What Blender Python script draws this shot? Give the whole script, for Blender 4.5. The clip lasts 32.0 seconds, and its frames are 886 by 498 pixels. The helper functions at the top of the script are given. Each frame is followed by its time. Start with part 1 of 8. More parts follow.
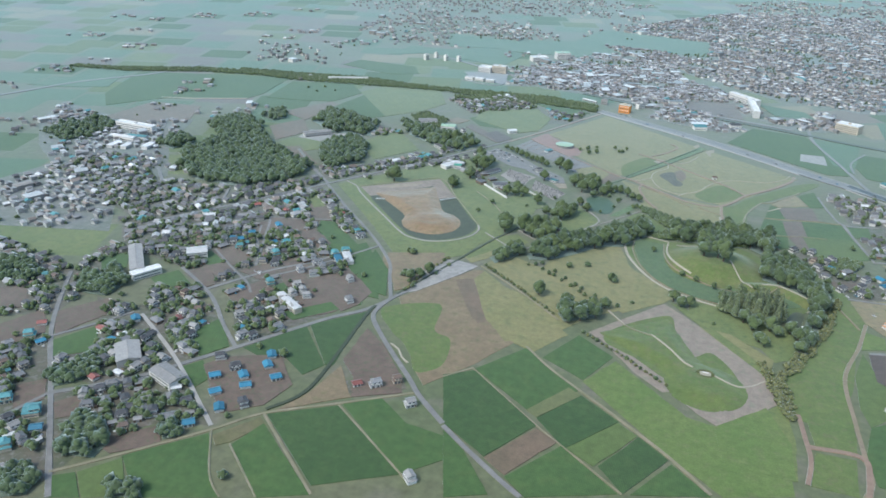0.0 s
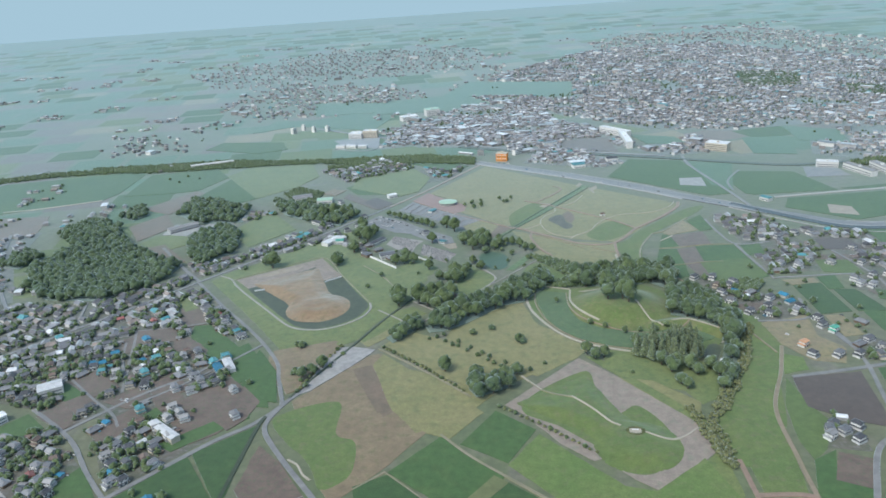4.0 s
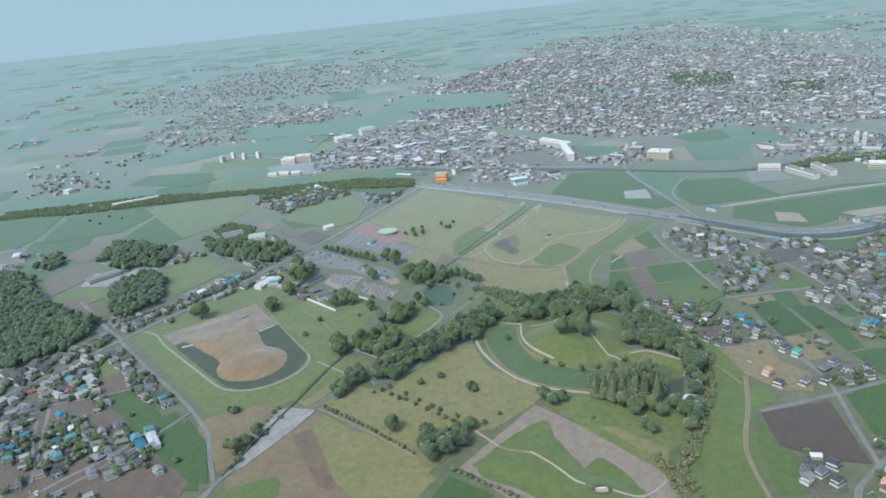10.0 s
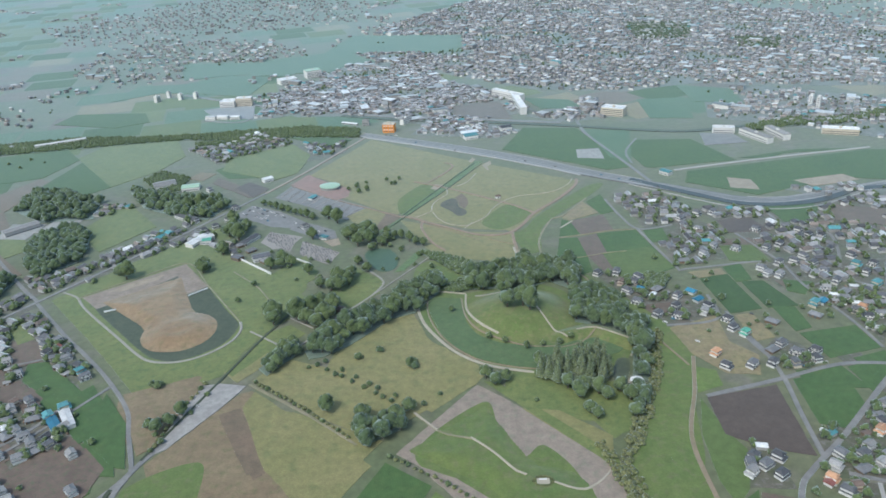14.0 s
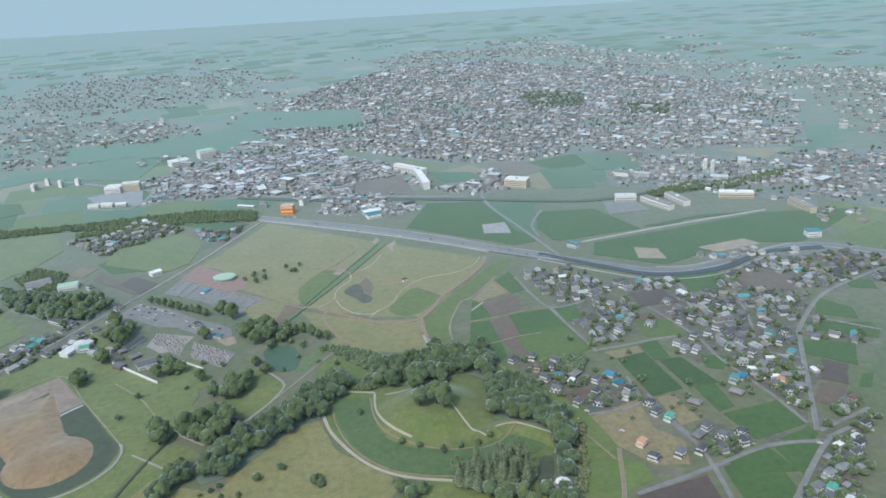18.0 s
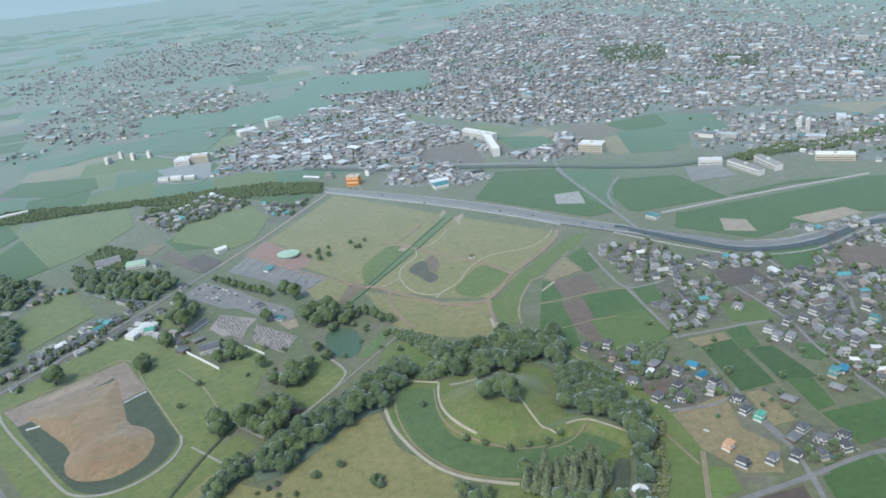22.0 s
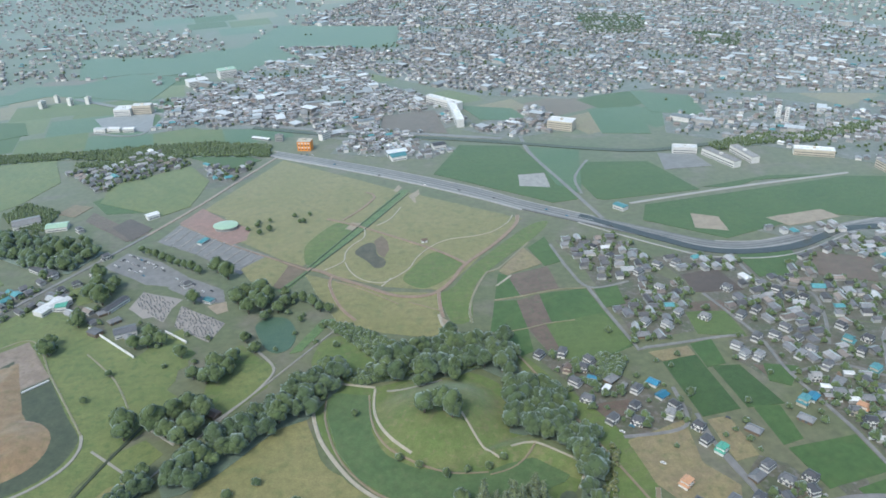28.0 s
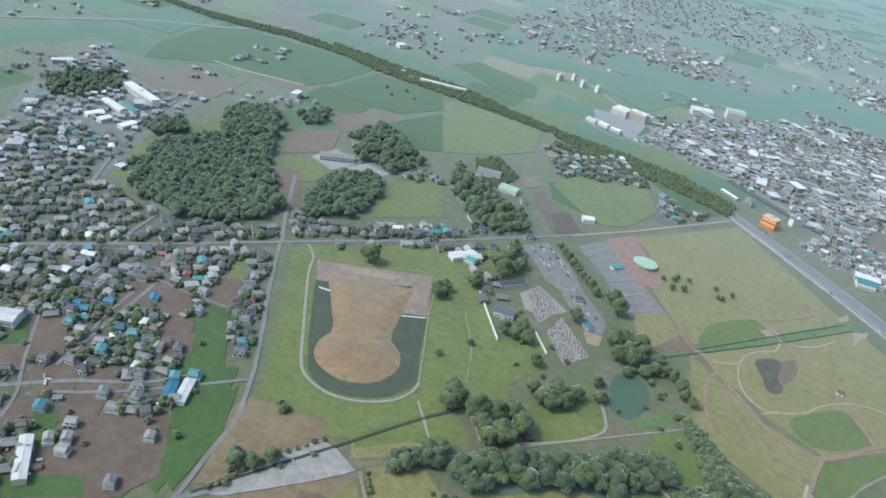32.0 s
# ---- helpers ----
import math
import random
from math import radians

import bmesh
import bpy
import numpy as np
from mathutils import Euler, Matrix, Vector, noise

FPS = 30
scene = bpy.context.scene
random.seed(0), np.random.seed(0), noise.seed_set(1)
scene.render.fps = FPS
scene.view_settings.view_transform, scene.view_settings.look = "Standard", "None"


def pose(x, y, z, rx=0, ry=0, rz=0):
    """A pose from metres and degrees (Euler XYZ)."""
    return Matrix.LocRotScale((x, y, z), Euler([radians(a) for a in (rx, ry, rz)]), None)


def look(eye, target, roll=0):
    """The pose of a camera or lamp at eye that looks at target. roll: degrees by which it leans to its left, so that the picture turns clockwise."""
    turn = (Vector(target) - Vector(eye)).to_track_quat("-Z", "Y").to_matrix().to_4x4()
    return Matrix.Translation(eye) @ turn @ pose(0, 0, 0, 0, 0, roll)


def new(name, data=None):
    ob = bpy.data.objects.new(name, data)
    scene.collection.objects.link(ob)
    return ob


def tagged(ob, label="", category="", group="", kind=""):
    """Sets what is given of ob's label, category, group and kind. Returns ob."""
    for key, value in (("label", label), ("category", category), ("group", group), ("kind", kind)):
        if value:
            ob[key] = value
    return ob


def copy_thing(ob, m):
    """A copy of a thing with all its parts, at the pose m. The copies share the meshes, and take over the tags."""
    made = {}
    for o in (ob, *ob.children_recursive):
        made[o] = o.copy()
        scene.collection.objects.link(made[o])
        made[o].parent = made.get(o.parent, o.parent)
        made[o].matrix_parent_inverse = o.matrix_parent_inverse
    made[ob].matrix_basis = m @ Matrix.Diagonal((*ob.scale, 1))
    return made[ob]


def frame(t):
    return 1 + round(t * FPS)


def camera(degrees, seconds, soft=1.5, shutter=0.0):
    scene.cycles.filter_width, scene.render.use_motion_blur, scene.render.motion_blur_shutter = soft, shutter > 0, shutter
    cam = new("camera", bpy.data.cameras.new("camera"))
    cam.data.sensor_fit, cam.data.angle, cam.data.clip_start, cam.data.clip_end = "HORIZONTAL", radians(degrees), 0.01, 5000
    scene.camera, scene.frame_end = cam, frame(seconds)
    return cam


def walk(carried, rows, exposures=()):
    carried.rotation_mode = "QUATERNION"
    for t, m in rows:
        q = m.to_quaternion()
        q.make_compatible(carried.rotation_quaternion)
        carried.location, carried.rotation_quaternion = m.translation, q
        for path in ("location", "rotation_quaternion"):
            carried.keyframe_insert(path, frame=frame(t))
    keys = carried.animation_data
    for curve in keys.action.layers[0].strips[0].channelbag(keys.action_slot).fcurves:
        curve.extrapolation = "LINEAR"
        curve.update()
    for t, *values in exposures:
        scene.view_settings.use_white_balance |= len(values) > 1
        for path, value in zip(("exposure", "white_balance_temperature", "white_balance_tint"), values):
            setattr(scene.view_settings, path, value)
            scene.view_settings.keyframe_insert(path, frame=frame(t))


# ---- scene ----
cam = camera(60.00, 32.0, soft=1.65)
EV, KELVIN, TINT = 0.27, 5730, 6.5
PATH = [
    (0, (-4.90, -218.03, 375.91), (-34.34, -132.54, 333.18), 1.84),
    (0.5, (-6.65, -207.67, 372.95), (-33.04, -121.33, 329.95), -1.08),
    (1, (-8.10, -197.97, 370.61), (-33.29, -110.46, 329.29), -2.07),
    (1.5, (-9.33, -189.17, 368.96), (-34.01, -101.55, 327.58), -2.76),
    (2, (-10.35, -180.65, 367.75), (-34.73, -91.81, 328.86), -3.10),
    (2.5, (-11.14, -172.20, 366.71), (-34.62, -82.81, 328.51), -4.36),
    (3, (-11.78, -164.07, 365.80), (-33.49, -74.06, 328.02), -5.87),
    (3.5, (-12.29, -156.35, 365.17), (-31.94, -65.15, 329.18), -5.94),
    (4, (-13.24, -149.23, 365.08), (-30.62, -57.51, 329.23), -3.91),
    (4.5, (-14.40, -143.13, 365.81), (-25.84, -50.57, 329.74), -3.19),
    (6.5, (-16.21, -125.78, 370.32), (-23.00, -34.49, 330.07), -0.98),
    (7, (-17.04, -120.22, 371.40), (-21.26, -30.17, 328.11), -2.17),
    (7.5, (-17.03, -114.41, 372.88), (-25.09, -24.62, 329.60), -0.99),
    (8, (-15.98, -108.50, 374.78), (-29.45, -20.32, 329.59), -0.95),
    (8.5, (-14.22, -102.15, 376.67), (-29.13, -12.62, 334.68), -1.87),
    (9, (-12.94, -96.14, 377.71), (-28.91, -4.96, 339.87), -5.63),
    (9.5, (-12.95, -90.09, 378.14), (-27.28, 2.05, 342.04), -6.91),
    (10, (-13.34, -83.96, 377.91), (-23.92, 8.84, 342.18), -6.02),
    (10.5, (-13.51, -77.87, 378.60), (-20.71, 13.31, 338.17), -7.53),
    (11, (-13.36, -70.87, 380.68), (-16.03, 19.25, 337.43), -5.29),
    (11.5, (-13.10, -64.53, 382.59), (-15.03, 26.48, 341.19), -1.32),
    (12, (-11.74, -58.79, 383.46), (-13.96, 32.13, 341.88), 0.41),
    (12.5, (-10.90, -52.10, 383.49), (-11.05, 38.06, 340.23), 0.78),
    (13, (-10.79, -45.65, 384.20), (-11.34, 44.97, 341.93), -0.28),
    (13.5, (-10.57, -40.37, 385.44), (-14.01, 49.92, 342.60), -1.63),
    (15.5, (-0.93, -7.85, 387.81), (-2.55, 81.86, 343.65), -6.85),
    (16, (-0.00, -0.00, 388.12), (0.00, 90.35, 345.26), -5.19),
    (16.5, (0.61, 5.72, 388.77), (-0.30, 96.78, 347.43), -3.34),
    (17, (0.84, 11.57, 388.80), (1.91, 103.86, 350.31), -3.35),
    (17.5, (0.03, 16.33, 389.12), (5.28, 109.21, 352.44), -3.24),
    (18, (-1.25, 21.42, 389.94), (6.34, 114.25, 353.53), -3.42),
    (18.5, (-0.72, 26.84, 390.95), (5.74, 119.69, 354.39), -2.17),
    (19, (1.22, 33.79, 392.02), (5.65, 125.59, 352.62), -4.58),
    (19.5, (3.53, 39.87, 393.68), (7.49, 131.44, 353.70), -5.51),
    (20, (5.39, 46.86, 395.13), (9.89, 136.73, 351.52), -7.30),
    (20.5, (6.87, 53.14, 396.86), (11.65, 142.21, 351.67), -8.49),
    (21, (8.67, 60.12, 397.02), (11.77, 148.56, 350.45), -7.00),
    (21.5, (11.03, 66.37, 395.80), (11.30, 156.13, 351.72), -6.92),
    (22, (13.35, 73.32, 393.87), (10.51, 164.52, 352.94), -6.54),
    (22.5, (15.37, 79.00, 393.51), (12.54, 170.92, 354.22), -5.35),
    (23, (16.86, 83.42, 393.99), (16.95, 175.49, 354.95), -7.19),
    (23.5, (17.80, 87.89, 395.13), (17.23, 180.71, 357.92), -6.68),
    (24, (19.10, 95.09, 395.85), (22.40, 186.98, 356.56), -6.53),
    (24.5, (19.85, 102.40, 396.35), (30.66, 193.14, 355.74), -7.61),
    (25, (21.37, 108.87, 397.19), (31.62, 199.59, 356.38), -6.86),
    (25.5, (23.75, 114.51, 397.89), (28.43, 204.76, 355.06), -4.79),
    (27.5, (30.47, 143.93, 393.24), (30.00, 232.43, 346.69), -2.20),
    (28, (30.30, 150.69, 391.43), (31.56, 239.26, 345.03), -2.27),
    (28.5, (27.99, 159.97, 387.18), (27.03, 249.63, 342.92), 0.51),
    (29, (25.20, 172.02, 381.24), (16.71, 262.31, 339.09), 5.90),
    (29.5, (23.34, 182.61, 376.76), (10.13, 272.64, 335.27), 8.38),
    (30, (22.83, 191.03, 374.51), (2.36, 281.64, 337.47), 10.43),
    (30.5, (23.09, 197.05, 375.76), (-6.02, 283.34, 334.44), 12.91),
    (31, (23.60, 200.96, 380.98), (-7.71, 284.44, 335.70), 14.29),
    (31.5, (25.07, 201.65, 390.60), (-15.69, 280.39, 344.35), 10.68),
    (32, (26.30, 200.60, 403.32), (-22.08, 273.38, 354.71), 11.31),
]
walk(cam, [(t, look(eye, target, roll)) for t, eye, target, roll in PATH], [(t, EV + up, KELVIN, TINT) for t, up in ((0.0, 0.09), (1.5, 0.09), (4.0, 0.03), (9.0, 0.02), (13.0, 0.0), (19.0, -0.01), (22.0, 0.05), (23.5, -0.02), (25.5, 0.0), (28.0, 0.09), (30.0, -0.04), (31.0, -0.04), (32.0, 0.1))])

# ---- daylight: high hazy summer sun, veiled sky ----
SUN_EL, SUN_AZ = radians(52), radians(215)
HAZE = (0.345, 0.455, 0.495)
world = bpy.data.worlds.new("sky")
scene.world = world
world.use_nodes = True
wn, wl = world.node_tree.nodes, world.node_tree.links
wn.clear()
sky = wn.new("ShaderNodeTexSky")
sky.sky_type, sky.sun_disc = "NISHITA", False
sky.sun_elevation, sky.sun_rotation = SUN_EL, SUN_AZ
sky.dust_density, sky.air_density, sky.ozone_density = 4.0, 1.6, 1.2
bg_sky, bg_haze = wn.new("ShaderNodeBackground"), wn.new("ShaderNodeBackground")
bg_sky.inputs[1].default_value = 0.135
bg_haze.inputs[0].default_value, bg_haze.inputs[1].default_value = (*HAZE, 1), 1.0
wl.new(sky.outputs[0], bg_sky.inputs[0])
gen, sep, ramp = wn.new("ShaderNodeTexCoord"), wn.new("ShaderNodeSeparateXYZ"), wn.new("ShaderNodeMapRange")
wl.new(gen.outputs["Generated"], sep.inputs[0])
wl.new(sep.outputs[2], ramp.inputs[0])
ramp.inputs[1].default_value, ramp.inputs[2].default_value = 0.04, 0.45
mixw, outw = wn.new("ShaderNodeMixShader"), wn.new("ShaderNodeOutputWorld")
wl.new(ramp.outputs[0], mixw.inputs[0])
wl.new(bg_haze.outputs[0], mixw.inputs[1])
wl.new(bg_sky.outputs[0], mixw.inputs[2])
wl.new(mixw.outputs[0], outw.inputs[0])
sun = new("sun", bpy.data.lights.new("sun", "SUN"))
sun.data.energy, sun.data.angle, sun.data.color = 1.5, radians(9), (1.0, 0.95, 0.86)
sun.matrix_world = look((0, 0, 0), (-math.sin(SUN_AZ) * math.cos(SUN_EL), -math.cos(SUN_AZ) * math.cos(SUN_EL), -math.sin(SUN_EL)))

# ---- materials ----
MATS = {}


def surf(name, a, b, size=30.0, grain=1.5, rough=0.9, bump=0.3, sheen=1.0, rows=0.0, metal=0.0, islands=0.0, spot=None, local=False, fuzz=0.37):
    """A surface whose colour drifts between a and b over size metres, with grain, fine relief, a bluish sheen that
    imitates haze and, if asked, planted rows.
    """
    m = bpy.data.materials.new(name)
    m.use_nodes = True
    n, l = m.node_tree.nodes, m.node_tree.links
    p = n["Principled BSDF"]
    p.inputs["Roughness"].default_value, p.inputs["Metallic"].default_value = rough, metal
    p.inputs["Sheen Weight"].default_value, p.inputs["Sheen Roughness"].default_value = sheen, fuzz
    # Haze-coloured tint: whitens surfaces seen at low angles, in place of real haze.
    p.inputs["Sheen Tint"].default_value = (0.80, 0.97, 1.0, 1)
    if local:
        at = n.new("ShaderNodeTexCoord").outputs["Object"]
    else:
        at = n.new("ShaderNodeNewGeometry").outputs["Position"]
    big, fine = n.new("ShaderNodeTexNoise"), n.new("ShaderNodeTexNoise")
    for node, s, det in ((big, 1 / size, 4.0), (fine, 1 / grain, 3.0)):
        node.inputs["Scale"].default_value, node.inputs["Detail"].default_value = s, det
        l.new(at, node.inputs["Vector"])
    r = n.new("ShaderNodeMapRange")
    r.inputs[1].default_value, r.inputs[2].default_value = 0.33, 0.67
    l.new(big.outputs[0], r.inputs[0])
    mix = n.new("ShaderNodeMix")
    mix.data_type = "RGBA"
    mix.inputs["A"].default_value, mix.inputs["B"].default_value = (*a, 1), (*b, 1)
    l.new(r.outputs[0], mix.inputs["Factor"])
    col = mix.outputs["Result"]
    if spot:
        near = n.new("ShaderNodeTexNoise")
        near.inputs["Scale"].default_value, near.inputs["Detail"].default_value = 1 / (size * 0.22), 5.0
        l.new(at, near.inputs["Vector"])
        cut = n.new("ShaderNodeMapRange")
        cut.inputs[1].default_value, cut.inputs[2].default_value, cut.inputs[4].default_value = 0.52, 0.68, 0.8
        l.new(near.outputs[0], cut.inputs[0])
        mx = n.new("ShaderNodeMix")
        mx.data_type = "RGBA"
        mx.inputs["B"].default_value = (*spot, 1)
        l.new(cut.outputs[0], mx.inputs["Factor"])
        l.new(col, mx.inputs["A"])
        col = mx.outputs["Result"]
    vary = n.new("ShaderNodeMapRange")
    vary.inputs[3].default_value, vary.inputs[4].default_value = 0.68, 1.32
    l.new(fine.outputs[0], vary.inputs[0])
    gain = vary.outputs[0]
    if size >= 12 and not local:
        mid, mr, mm = n.new("ShaderNodeTexNoise"), n.new("ShaderNodeMapRange"), n.new("ShaderNodeMath")
        mid.inputs["Scale"].default_value, mid.inputs["Detail"].default_value, mid.inputs["Roughness"].default_value = 1 / 7.0, 5.0, 0.65
        mr.inputs[1].default_value, mr.inputs[2].default_value, mr.inputs[3].default_value, mr.inputs[4].default_value = 0.3, 0.7, 0.82, 1.18
        mm.operation = "MULTIPLY"
        l.new(at, mid.inputs["Vector"])
        l.new(mid.outputs[0], mr.inputs[0])
        l.new(gain, mm.inputs[0])
        l.new(mr.outputs[0], mm.inputs[1])
        gain = mm.outputs[0]
    if rows:
        wave = n.new("ShaderNodeTexWave")
        wave.inputs["Scale"].default_value, wave.inputs["Distortion"].default_value = 0.314 / rows, 1.0
        l.new(at, wave.inputs["Vector"])
        wr = n.new("ShaderNodeMapRange")
        wr.inputs[3].default_value, wr.inputs[4].default_value = 0.86, 1.1
        l.new(wave.outputs["Fac"], wr.inputs[0])
        mu = n.new("ShaderNodeMath")
        mu.operation = "MULTIPLY"
        l.new(gain, mu.inputs[0])
        l.new(wr.outputs[0], mu.inputs[1])
        gain = mu.outputs[0]
    if islands:
        src = n.new("ShaderNodeNewGeometry").outputs["Random Per Island"] if islands > 0 else n.new("ShaderNodeObjectInfo").outputs["Random"]
        ir = n.new("ShaderNodeMapRange")
        ir.inputs[3].default_value, ir.inputs[4].default_value = 1 - abs(islands), 1 + abs(islands)
        l.new(src, ir.inputs[0])
        mu = n.new("ShaderNodeMath")
        mu.operation = "MULTIPLY"
        l.new(gain, mu.inputs[0])
        l.new(ir.outputs[0], mu.inputs[1])
        gain = mu.outputs[0]
    tint = n.new("ShaderNodeVectorMath")
    tint.operation = "SCALE"
    l.new(col, tint.inputs[0])
    l.new(gain, tint.inputs["Scale"])
    l.new(tint.outputs[0], p.inputs["Base Color"])
    if bump:
        bp = n.new("ShaderNodeBump")
        bp.inputs["Strength"].default_value, bp.inputs["Distance"].default_value = bump, grain * 0.3
        l.new(fine.outputs[0], bp.inputs["Height"])
        l.new(bp.outputs[0], p.inputs["Normal"])
    MATS[name] = m
    return m


surf("ground", (0.096, 0.120, 0.052), (0.128, 0.130, 0.070), 180, 9, spot=(0.151, 0.139, 0.105), bump=0.05)
surf("yard", (0.118, 0.100, 0.078), (0.078, 0.092, 0.048), 22, 1.6, spot=(0.178, 0.168, 0.158))
surf("lawn_dry", (0.178, 0.172, 0.062), (0.208, 0.190, 0.078), 45, 1.2, spot=(0.142, 0.152, 0.055))
surf("lawn_green", (0.112, 0.146, 0.040), (0.146, 0.167, 0.050), 30, 1.0, sheen=0.9, spot=(0.086, 0.124, 0.035))
surf("meadow_green", (0.092, 0.138, 0.034), (0.118, 0.152, 0.041), 30, 1.0, sheen=0.8, spot=(0.127, 0.135, 0.0565))
surf("meadow_bright", (0.100, 0.155, 0.036), (0.122, 0.166, 0.044), 40, 1.2, sheen=0.75, spot=(0.128, 0.158, 0.052))
surf("marsh", (0.072, 0.130, 0.039), (0.111, 0.169, 0.052), 12, 1.5, bump=0.6)
surf("marsh_dark", (0.05, 0.05, 0.03), (0.09, 0.08, 0.05), 14, 1.0)
surf("paddy_green", (0.050, 0.100, 0.025), (0.063, 0.114, 0.029), 60, 0.8, rows=1.2, sheen=0.75, spot=(0.068, 0.112, 0.029))
surf("paddy_dark", (0.037, 0.078, 0.020), (0.046, 0.088, 0.023), 60, 0.8, rows=1.2, sheen=0.75, spot=(0.052, 0.092, 0.025))
surf("paddy_light", (0.084, 0.128, 0.034), (0.098, 0.138, 0.039), 40, 0.8, rows=1.2, sheen=0.75)
surf("paddy_yellow", (0.116, 0.132, 0.0481), (0.129, 0.14, 0.053), 30, 0.8, rows=1.2)
# Distant rice: slightly paler green and full sheen, haze put into the surface.
surf("paddy_far", (0.050, 0.110, 0.035), (0.070, 0.125, 0.045), 90, 2)
surf("plot_brown", (0.112, 0.078, 0.058), (0.143, 0.103, 0.077), 18, 0.8, rows=1.0, spot=(0.0935, 0.102, 0.051))
surf("plot_dark", (0.0723, 0.0527, 0.0425), (0.0892, 0.0663, 0.0527), 30, 0.8, rows=0.9)
surf("plot_grey", (0.255, 0.245, 0.230), (0.30, 0.29, 0.27), 14, 0.6)
surf("plot_dry", (0.225, 0.190, 0.090), (0.205, 0.165, 0.095), 25, 0.9, spot=(0.14, 0.14, 0.06))
surf("plot_olive", (0.111, 0.111, 0.0425), (0.136, 0.119, 0.0595), 15, 0.9)
surf("field_tan", (0.203, 0.158, 0.09), (0.171, 0.126, 0.072), 30, 1.0, spot=(0.135, 0.126, 0.054))
surf("field_brown", (0.157, 0.111, 0.0723), (0.128, 0.0978, 0.0595), 25, 1.0)
surf("sand_earth", (0.30, 0.25, 0.18), (0.26, 0.21, 0.15), 15, 0.8)
surf("sand_bank", (0.26, 0.21, 0.17), (0.20, 0.155, 0.12), 18, 0.9, spot=(0.17, 0.14, 0.085))
surf("mound_straw", (0.251, 0.18, 0.101), (0.216, 0.145, 0.0792), 25, 0.9, spot=(0.185, 0.15, 0.0704))
surf("gravel_moat", (0.252, 0.206, 0.162), (0.222, 0.183, 0.145), 30, 0.8, spot=(0.192, 0.187, 0.131))
surf("red_earth", (0.26, 0.155, 0.125), (0.23, 0.145, 0.115), 20, 0.8)
surf("grave_ground", (0.29, 0.26, 0.23), (0.24, 0.22, 0.20), 10, 0.6)
surf("asphalt", (0.16, 0.155, 0.15), (0.19, 0.185, 0.18), 15, 0.5, bump=0.1)
surf("asphalt_cars", (0.2, 0.2, 0.2), (0.24, 0.24, 0.24), 15, 0.5)
surf("asphalt_road", (0.165, 0.163, 0.158), (0.205, 0.20, 0.19), 25, 0.4, bump=0.1)
surf("highway", (0.165, 0.162, 0.158), (0.20, 0.195, 0.188), 30, 0.5, bump=0.1)
surf("lane_dark", (0.085, 0.085, 0.085), (0.11, 0.108, 0.105), 20, 0.5, bump=0.1)
surf("pale_kerb", (0.33, 0.32, 0.30), (0.28, 0.275, 0.26), 12, 0.4)
surf("concrete_lane", (0.36, 0.345, 0.32), (0.31, 0.30, 0.28), 10, 0.4)
surf("earth_road", (0.29, 0.235, 0.185), (0.25, 0.20, 0.16), 15, 0.6)
surf("earth_lane", (0.26, 0.225, 0.155), (0.17, 0.165, 0.09), 14, 0.7)
surf("track_brown", (0.235, 0.185, 0.125), (0.20, 0.165, 0.10), 14, 0.7)
surf("red_lane", (0.255, 0.175, 0.128), (0.22, 0.16, 0.11), 16, 0.7)
surf("pale_path", (0.38, 0.345, 0.27), (0.32, 0.29, 0.225), 8, 0.5)
surf("grey_path", (0.29, 0.275, 0.24), (0.25, 0.235, 0.20), 8, 0.5)
surf("ditch_dark", (0.028, 0.04, 0.0176), (0.04, 0.052, 0.024), 8, 0.8, bump=0.6)
surf("moat_water", (0.062, 0.076, 0.042), (0.078, 0.09, 0.05), 14, 2.0, rough=0.36, bump=0.04, sheen=0.3)
surf("pond_water", (0.062, 0.112, 0.07), (0.08, 0.13, 0.08), 9, 1.5, rough=0.4, bump=0.06, sheen=0.4)
surf("river_channel", (0.05, 0.06, 0.06), (0.06, 0.07, 0.065), 30, 2.0, rough=0.15, bump=0.04, sheen=0.4)
# Sheen on the leaves pales dark crowns as a veil of haze would.
surf("foliage", (0.066, 0.098, 0.034), (0.090, 0.122, 0.042), 22, 1.1, islands=0.2, bump=0.2, sheen=0.42, fuzz=0.5)
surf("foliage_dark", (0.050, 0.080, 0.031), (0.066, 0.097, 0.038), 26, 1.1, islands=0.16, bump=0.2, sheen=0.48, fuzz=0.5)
surf("foliage_olive", (0.092, 0.112, 0.042), (0.135, 0.142, 0.058), 5, 0.9, islands=0.3, bump=0.3, sheen=0.4, spot=(0.19, 0.19, 0.095))
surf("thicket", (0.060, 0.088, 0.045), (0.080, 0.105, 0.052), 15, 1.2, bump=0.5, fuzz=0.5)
surf("town_ground", (0.150, 0.152, 0.135), (0.115, 0.132, 0.095), 45, 4, spot=(0.205, 0.200, 0.190), bump=0.1)
# Town roofs lightened and walls dulled: distance haze is put into their colours.
surf("town_roof", (0.235, 0.240, 0.246), (0.285, 0.286, 0.288), 70, 2, rough=0.7, islands=0.42, bump=0)
surf("town_roof_warm", (0.215, 0.180, 0.155), (0.185, 0.160, 0.142), 70, 2, rough=0.8, islands=0.35, bump=0)
surf("town_roof_dark", (0.145, 0.150, 0.158), (0.18, 0.183, 0.19), 70, 2, rough=0.7, islands=0.3, bump=0)
surf("town_roof_pale", (0.56, 0.57, 0.57), (0.46, 0.47, 0.47), 70, 2, rough=0.6, islands=0.35, bump=0)
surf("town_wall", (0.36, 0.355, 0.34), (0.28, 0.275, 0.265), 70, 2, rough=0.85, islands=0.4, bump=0)
